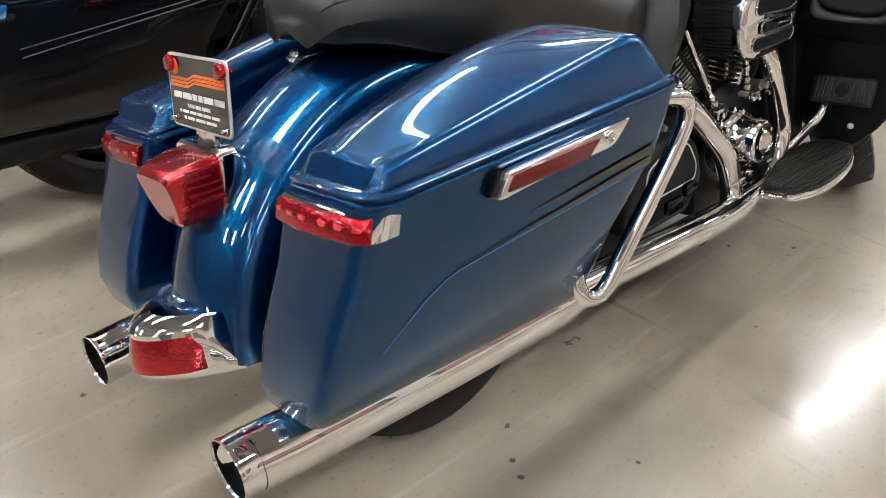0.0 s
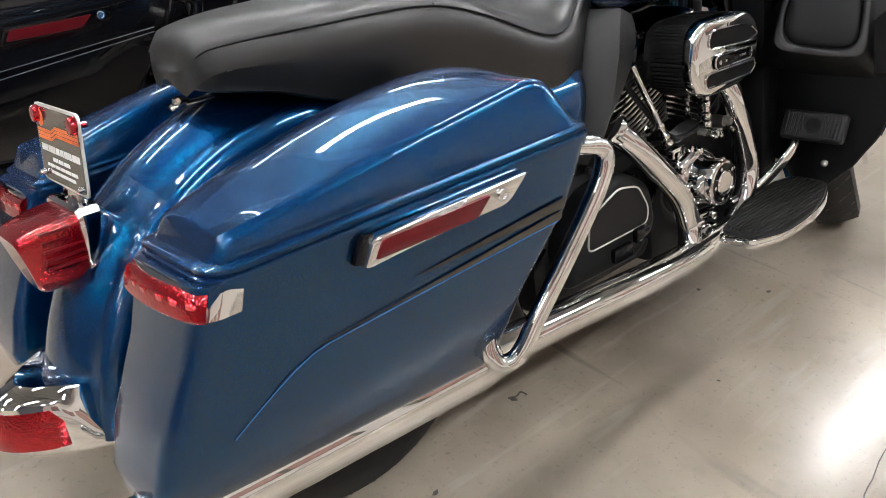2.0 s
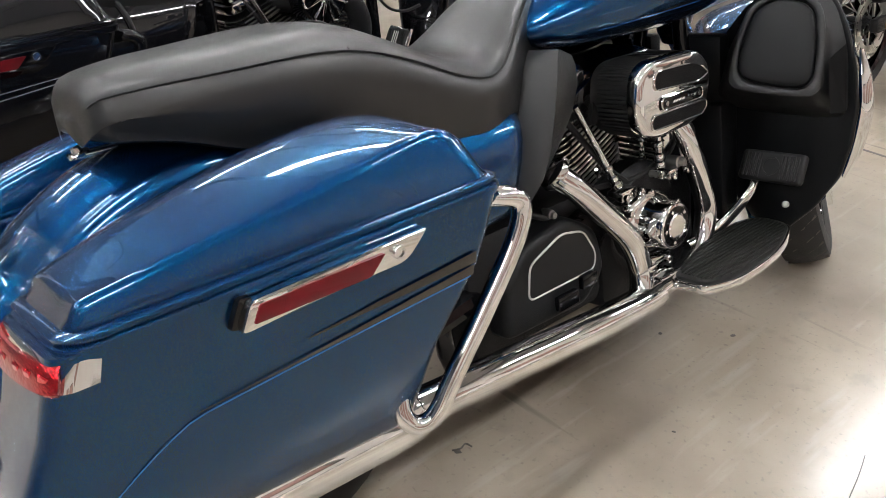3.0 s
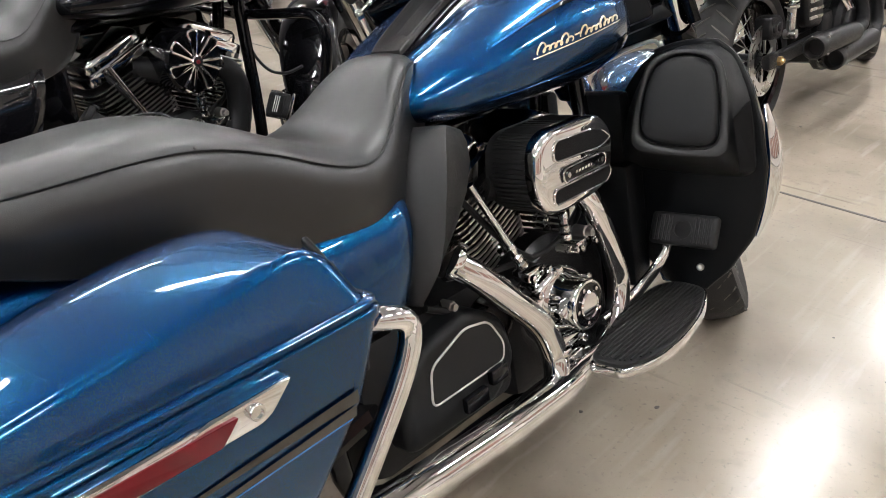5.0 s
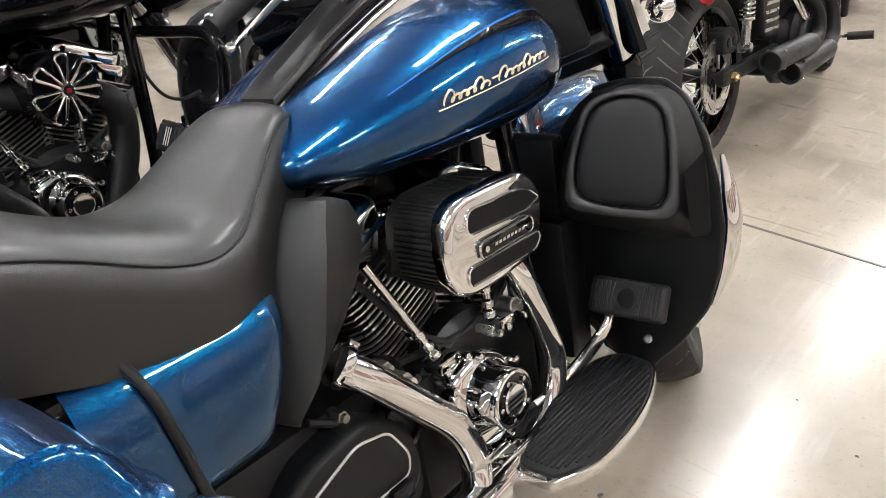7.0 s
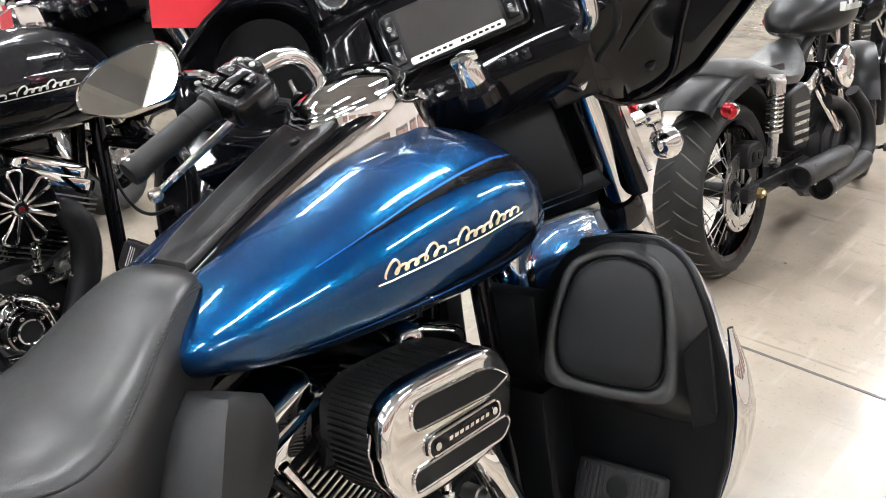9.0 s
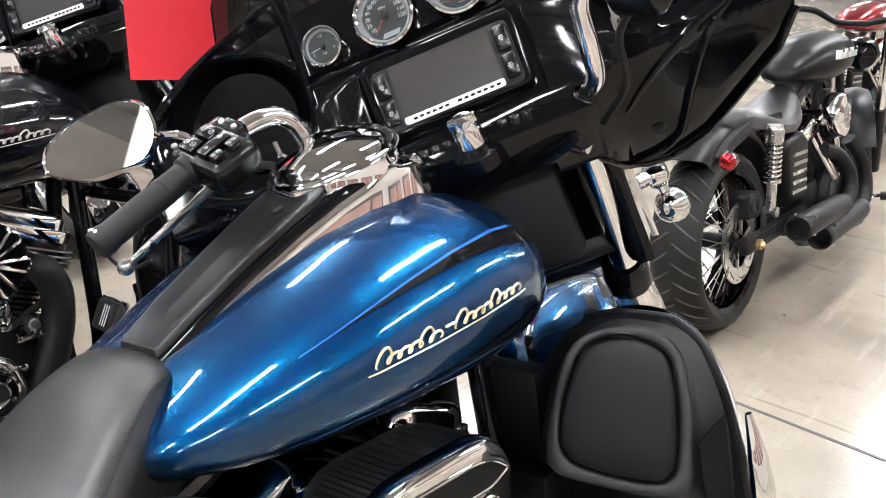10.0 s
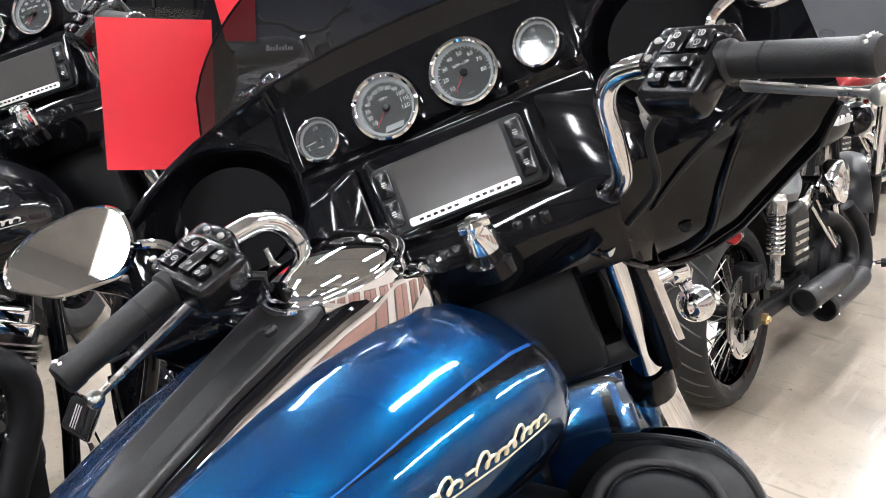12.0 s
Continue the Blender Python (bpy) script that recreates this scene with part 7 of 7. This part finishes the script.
def custom_bike(m, label, paint, pipe, group=""):
    root = thing("custom_motorcycle", m, label, "motorcycle", group)
    wire_wheel(root, "rear_wheel", 0, 0.325, 0.325, 0.185, None, -0.105)
    S = Matrix.Translation((1.64, 0, 0)) @ Matrix.Rotation(radians(22), 4, "Z") @ Matrix.Translation((-1.64, 0, 0))
    wire_wheel(root, "front_wheel", 1.64, 0.325, 0.325, 0.11, S, -0.07)
    # short mudguard with a strut each side
    bm = nb()
    prof = [(-0.10, 0.36), (-0.098, 0.375), (-0.085, 0.388), (-0.05, 0.396), (0, 0.399), (0.05, 0.396), (0.085, 0.388), (0.098, 0.375), (0.10, 0.36)]
    fender_arc(bm, 0, 0.345, prof, 20, 128, 30)
    fd = part("rear_fender", bm, paint, root, "short rear mudguard")
    for s in (-1, 1):
        mir = s > 0
        bm = nb()
        plate(bm, rounded([(-0.20, 0.655), (-0.12, 0.70), (0.05, 0.745), (0.36, 0.74), (0.36, 0.69), (0.06, 0.70), (-0.10, 0.665)], 0.02, 4), right, 0.10, 0.122, 0.006)
        part("fender_strut", bm, WRINKLE, fd, "", mirror=mir)
        bm = nb()
        tube(bm, [(-0.14, -0.12, 0.67), (-0.225, -0.15, 0.66)], 0.008, 10, smooth=False)
        lathe(bm, [(0.008, -0.045), (0.022, -0.03), (0.028, -0.01), (0.029, 0.01)], (-0.232, -0.168, 0.656), (-1, 0, 0), 24)
        sg = part("signal_lamp", bm, CHROME, fd, "chrome signal lamp with a red lens", mirror=mir)
        bm = nb()
        lathe(bm, [(0.028, 0.008), (0.028, 0.014), (0.022, 0.022), (0.010, 0.027), (0.002, 0.028)], (-0.232, -0.168, 0.656), (-1, 0, 0), 24)
        part("lens", bm, RED_LENS, sg, "red lens", mirror=mir)
        # shock
        top, bot = Vector((0.165, -0.165, 0.70)), Vector((0.13, -0.165, 0.41))
        d = top - bot
        bm = nb()
        line = []
        for k in range(110):
            t = k / 109
            a = 2 * math.pi * 9 * t
            line.append(bot + d * (0.36 + 0.50 * t) + Vector((math.cos(a) * 0.026, math.sin(a) * 0.026, 0)))
        tube(bm, line, 0.0058, 8, smooth=False)
        sh = part("shock", bm, CHROME, root, "chrome coil shock absorber", mirror=mir)
        bm = nb()
        lathe(bm, [(0.018, 0), (0.018, 0.10), (0.03, 0.105), (0.03, 0.112), (0.014, 0.114), (0.014, 0.24), (0.032, 0.245), (0.034, 0.29), (0.02, 0.30)], bot, d, 22)
        lathe(bm, [(0.02, -0.025), (0.02, 0.025)], bot, (0, 1, 0), 14)
        lathe(bm, [(0.02, -0.025), (0.02, 0.025)], top, (0, 1, 0), 14)
        part("shock_body", bm, STEEL, sh, "", mirror=mir)
        # swing arm, calliper, axle nut
        bm = nb()
        box(bm, (-0.06, -0.165, 0.295), (0.52, -0.13, 0.355), 0.012)
        box(bm, (-0.085, -0.17, 0.30), (0.02, -0.13, 0.36), 0.015)
        part("swing_arm", bm, WRINKLE, root, "", mirror=mir)
        bm = nb()
        lathe(bm, [(0.02, 0.165), (0.02, 0.185), (0.012, 0.187), (0.010, 0.195), (0.002, 0.195)], (0, 0, 0.325), (0, -1, 0), 6)
        part("axle_nut", bm, GOLD if s < 0 else STEEL, root, "", mirror=mir)
        if s < 0:
            bm = nb()
            plate(bm, rounded([(-0.02, 0.41), (0.09, 0.40), (0.12, 0.46), (0.08, 0.50), (-0.01, 0.50)], 0.02, 4), right, 0.075, 0.145, 0.012, 3)
            for x, z in ((0.02, 0.45), (0.07, 0.45)):
                lathe(bm, [(0.02, 0.14), (0.02, 0.15), (0.01, 0.153)], (x, 0, z), (0, -1, 0), 16)
            part("brake_calliper", bm, WRINKLE, root)
    # frame, oil tank, seat
    bm = nb()
    for s in (-1, 1):
        tube(bm, [(0.15, s * 0.12, 0.71), (0.42, s * 0.12, 0.66), (0.52, s * 0.12, 0.40), (0.56, s * 0.12, 0.19), (1.05, s * 0.12, 0.17), (1.20, s * 0.09, 0.35), (1.28, s * 0.04, 0.80)], 0.018, 10, 5)
        tube(bm, [(0.42, s * 0.10, 0.67), (0.80, s * 0.05, 0.78), (1.28, 0, 0.86)], 0.018, 10, 4)
    box(bm, (0.36, -0.13, 0.36), (0.55, 0.13, 0.64), 0.03)
    part("main_frame", bm, WRINKLE, root)
    bm = nb()
    plate(bm, rounded([(0.29, 0.63), (0.33, 0.40), (0.50, 0.38), (0.53, 0.60), (0.46, 0.66)], 0.04, 4), right, 0.12, 0.165, 0.02, 3)
    part("side_cover", bm, PLASTIC, root)
    bm = nb()
    for k in range(5):
        plate(bm, [(0.34, 0.43 + 0.035 * k), (0.49, 0.425 + 0.035 * k), (0.49, 0.437 + 0.035 * k), (0.34, 0.442 + 0.035 * k)], right, 0.16, 0.17)
    part("cover_rib", bm, STEEL, root)
    bm = nb()
    rings = []
    for x, w, t, b in ((-0.02, 0.06, 0.755, 0.73), (0.0, 0.10, 0.785, 0.725), (0.08, 0.125, 0.79, 0.715), (0.2, 0.14, 0.755, 0.69), (0.30, 0.15, 0.725, 0.665), (0.42, 0.15, 0.715, 0.655), (0.53, 0.13, 0.735, 0.67), (0.62, 0.09, 0.775, 0.71), (0.68, 0.05, 0.80, 0.75)):
        rings.append([Vector((x, y, z)) for y, z in ((-w, b), (-w * 1.04, (t + b) / 2), (-w * 0.85, t - 0.008), (-w * 0.4, t), (w * 0.4, t), (w * 0.85, t - 0.008), (w * 1.04, (t + b) / 2), (w, b))])
    loft(bm, rings)
    part("solo_seat", bm, VINYL, root, "black solo seat", sharp=60)
    bm = nb()
    rings = []
    for x, w, t, b in ((0.66, 0.05, 0.86, 0.82), (0.72, 0.10, 0.905, 0.80), (0.82, 0.145, 0.955, 0.785), (0.94, 0.165, 0.985, 0.78), (1.06, 0.165, 0.99, 0.79), (1.15, 0.14, 0.975, 0.81), (1.22, 0.10, 0.945, 0.84), (1.25, 0.05, 0.915, 0.87)):
        rings.append([Vector((x, w * math.copysign(abs(math.cos(a)) ** 0.8, math.cos(a)), (t + b) / 2 + (t - b) / 2 * math.copysign(abs(math.sin(a)) ** 0.8, math.sin(a)))) for a in np.linspace(0, 2 * math.pi, 28, endpoint=False)])
    loft(bm, rings)
    tk = part("fuel_tank", bm, paint, root, "teardrop fuel tank", sharp=60)
    for k in range(9):
        bm = nb()
        x = 0.86 + 0.024 * k
        plate(bm, [(x, 0.882), (x + 0.013, 0.882), (x + 0.018, 0.905 if k % 3 else 0.918), (x + 0.006, 0.905 if k % 3 else 0.918)], right, 0.15, 0.172)
        part("emblem_stroke", bm, SILVER, tk, "raised silver script stroke")
    # engine
    bm = nb()
    box(bm, (0.62, -0.13, 0.18), (1.12, 0.14, 0.42), 0.04)
    lathe(bm, [(0.12, -0.16), (0.14, -0.14), (0.14, 0.15)], (0.86, 0, 0.32), (0, 1, 0), 30)
    en = part("engine", bm, WRINKLE, root, "black V-twin engine")
    for ang in (-22.5, 22.5):
        E2 = Matrix.Translation((0.86, 0, 0.29)) @ Matrix.Rotation(radians(ang), 4, "Y")
        bm = nb()
        lathe(bm, [(0.07, 0.1), (0.07, 0.34)], (0, 0, 0), (0, 0, 1), 20)
        cyl = part("cylinder", bm, WRINKLE, en, "finned cylinder", E2)
        for k in range(14):
            z = 0.13 + 0.0145 * k
            rx = 0.09 + 0.012 * min(1, k / 8)
            bm = nb()
            plate(bm, rounded([(-rx, -rx * 1.1), (rx, -rx * 1.1), (rx, rx * 1.1), (-rx, rx * 1.1)], 0.05, 4), flat, z, z + 0.006)
            part("fin", bm, WRINKLE, cyl, "", E2)
        bm = nb()
        plate(bm, rounded([(-0.085, -0.11), (0.085, -0.11), (0.085, 0.11), (-0.085, 0.11)], 0.04, 4), flat, 0.335, 0.385, 0.02, 3)
        part("rocker_cover", bm, CHROME, en, "chrome rocker cover", E2)
        for dx in (-0.03, 0.02):
            bm = nb()
            tube(bm, [(0.86 + math.copysign(0.03, ang) + dx * 0.5, -0.17, 0.40), E2 @ Vector((dx, -0.115, 0.33))], 0.0095, 10, smooth=False)
            part("pushrod_tube", bm, CHROME, en)
    bm = nb()
    lathe(bm, [(0.088, 0.12), (0.094, 0.13), (0.094, 0.175), (0.085, 0.19), (0.05, 0.197), (0.045, 0.193), (0.002, 0.193)], (0.875, 0, 0.655), (0, -1, 0), 36)
    part("air_cleaner", bm, CHROME, en, "round chrome air cleaner")
    bm = nb()
    plate(bm, rounded([(0.76, 0.30), (0.80, 0.23), (0.92, 0.22), (0.97, 0.30), (0.93, 0.39), (0.82, 0.41)], 0.03, 4), right, 0.14, 0.185, 0.014, 3)
    part("timing_cover", bm, CHROME if pipe is CHROME else WRINKLE, en)
    # staggered pipes, open rearwards
    for name, line, r in (("muffler", [(0.25, -0.235, 0.335), (0.45, -0.235, 0.33), (0.70, -0.225, 0.315), (0.78, -0.22, 0.31)], [0.047, 0.047, 0.047, 0.034]),
                          ("muffler", [(0.52, -0.225, 0.235), (0.75, -0.225, 0.235), (0.98, -0.22, 0.235), (1.05, -0.215, 0.24)], [0.045, 0.045, 0.045, 0.034]),
                          ("header", [(0.76, -0.22, 0.31), (0.88, -0.215, 0.33), (0.90, -0.20, 0.42), (0.84, -0.17, 0.50), (0.76, -0.14, 0.53)], 0.03),
                          ("header", [(1.03, -0.215, 0.24), (1.12, -0.21, 0.29), (1.13, -0.19, 0.42), (1.06, -0.15, 0.53)], 0.03)):
        bm = nb()
        tube(bm, line, r, 20, 5)
        mu = part(name, bm, pipe, root, "exhaust pipe")
        if name == "muffler":
            bm = nb()
            e = Vector(line[0])
            lathe(bm, [(0.046, -0.01), (0.0475, 0.0), (0.048, 0.045), (0.046, 0.048), (0.040, 0.048), (0.038, 0.044), (0.037, 0.003), (0.002, 0.002)], e, (-1, 0, 0), 26)
            part("muffler_end", bm, RUBBER, mu)
            bm = nb()
            for k in range(4):
                a = math.pi / 4 + math.pi / 2 * k
                lathe(bm, [(0.005, 0), (0.005, 0.006)], e + Vector((0.03, 0.047 * math.cos(a), 0.047 * math.sin(a))), (0, math.cos(a), math.sin(a)), 6)
            part("muffler_screw", bm, STEEL, mu)
    # controls, fork, bars, headlamp
    bm = nb()
    tube(bm, [(1.05, -0.13, 0.24), (1.12, -0.22, 0.26), (1.14, -0.30, 0.27)], 0.012, 10, 4)
    part("foot_peg", bm, CHROME, root, "chrome foot peg")
    bm = nb()
    tube(bm, [(1.13, -0.27, 0.27), (1.145, -0.38, 0.275)], 0.02, 12, smooth=False)
    part("peg_rubber", bm, RUBBER, root)
    ax = Vector((-math.sin(radians(29)), 0, math.cos(radians(29))))
    for s in (-1, 1):
        f = lambda z: Vector((1.64, s * 0.10, 0.325)) + ax * ((z - 0.325) / ax.z)
        bm = nb()
        tube(bm, [f(0.28), f(0.60)], 0.03, 16, smooth=False)
        part("fork_leg", bm, WRINKLE, root, "", S)
        bm = nb()
        tube(bm, [f(0.6), f(0.98)], 0.022, 14, smooth=False)
        part("fork_tube", bm, CHROME, root, "", S)
        bm = nb()
        tube(bm, [(1.24, 0, 1.0), (1.23, s * 0.12, 1.02), (1.20, s * 0.22, 1.08), (1.08, s * 0.38, 1.10)], 0.0135, 12, 6)
        hb = part("handlebar", bm, WRINKLE, root, "", S)
        bm = nb()
        tube(bm, [(1.13, s * 0.32, 1.098), (1.06, s * 0.41, 1.10)], 0.018, 14, smooth=False)
        part("grip", bm, RUBBER, hb, "", S)
        bm = nb()
        plate(bm, rounded([(s * 0.34, 1.17), (s * 0.36, 1.22), (s * 0.44, 1.225), (s * 0.46, 1.19), (s * 0.42, 1.165)], 0.02, 4), lambda a, b, d: (1.13 + d, a, b), 0.0, 0.02, 0.008)
        tube(bm, [(1.13, s * 0.31, 1.1), (1.14, s * 0.37, 1.17)], 0.005, 8, smooth=False)
        part("mirror", bm, CHROME, hb, "", S)
    bm = nb()
    lathe(bm, [(0.02, -0.12), (0.06, -0.10), (0.078, -0.05), (0.082, 0.0), (0.078, 0.012)], (1.44, 0, 0.86), (1, 0, 0), 30)
    part("headlamp", bm, GLOSS if pipe is not CHROME else CHROME, root, "round headlamp shell", S)
    bm = nb()
    fender_arc(bm, 1.64, 0.325, [(-0.07, 0.335), (-0.065, 0.35), (-0.03, 0.362), (0, 0.365), (0.03, 0.362), (0.065, 0.35), (0.07, 0.335)], 40, 160, 24)
    part("front_fender", bm, paint, root, "front mudguard", S)
    return root


SATIN = mat("satin_black_paint", (0.005, 0.005, 0.0055), 0.36, 0.0, 0.0, 0.12, spec=0.2, grain=(200, 0.2))
satin_bike = custom_bike(leaning(3.22, 0.42, 10), "satin black custom motorcycle with wire wheels and black exhausts", SATIN, WRINKLE, "custom motorcycles")
red_bike = custom_bike(leaning(5.75, 0.98, 9, -4), "dark red custom motorcycle with chrome exhausts", RED_PAINT, CHROME, "red custom motorcycles")
for x, y, yaw in ((3.35, 1.70, 3), (3.30, 4.10, -3)):
    copy_thing(satin_bike, leaning(x, y, 10, yaw))
for x, y, yaw in ((3.30, 2.90, 0), (6.0, 2.6, 5)):
    copy_thing(red_bike, leaning(x, y, 9, yaw))


# ---- red cards in clear sleeves ----
def card(m, w, h, label):
    ob = thing("price_card", m, label, "card", "red cards")
    n = 10
    bm = nb()
    rows = [[Vector((w * (i / n - 0.5), 0.006 * math.sin(3.0 * i / n) + 0.004 * math.sin(5 * j / n + 1), -h * j / n)) for i in range(n + 1)] for j in range(n + 1)]
    loft(bm, rows, close=False)
    back = [[v + Vector((0, 0.0006, 0)) for v in r] for r in rows]
    loft(bm, back, close=False)
    part("paper", bm, RED_CARD, ob, "bright red paper")
    bm = nb()
    rows = [[Vector(((w + 0.014) * (i / n - 0.5), 0.006 * math.sin(3.0 * i / n) + 0.004 * math.sin(5 * j / n + 1) - 0.0015, 0.018 - (h + 0.026) * j / n)) for i in range(n + 1)] for j in range(n + 1)]
    loft(bm, rows, close=False)
    sl = part("sleeve", bm, CLEAR, ob, "clear plastic sleeve")
    sl.visible_shadow = False
    bm = nb()
    tube(bm, [(0.0, -0.004, 0.004), (0.003, -0.006, 0.016), (0.001, 0.0, 0.035), (0.0, 0.05, 0.045), (0.0, 0.11, 0.02)], 0.0022, 6, 4)
    part("tie", bm, GLOSS, ob, "black tie")
    return ob


def face_to(a, b, top):
    """Pose of a hanging sheet whose top edge runs from a to b."""
    a, b = Vector(a), Vector(b)
    u = (b - a).normalized()
    v = Vector(top).normalized()
    n = v.cross(u).normalized()
    v = u.cross(n)
    c = (a + b) / 2
    return Matrix(((u.x, -n.x, v.x, c.x), (u.y, -n.y, v.y, c.y), (u.z, -n.z, v.z, c.z), (0, 0, 0, 1)))


card(face_to((1.198, 0.773, 1.301), (1.348, 0.68, 1.301), (-0.03, 0.0, 1)), 0.174, 0.243, "red price card in a clear sleeve hanging from a handlebar")
card(face_to((1.93, 1.60, 1.46), (2.07, 1.51, 1.46), (0.0, 0.0, 1)), 0.19, 0.27, "red price card in a clear sleeve hanging further back")
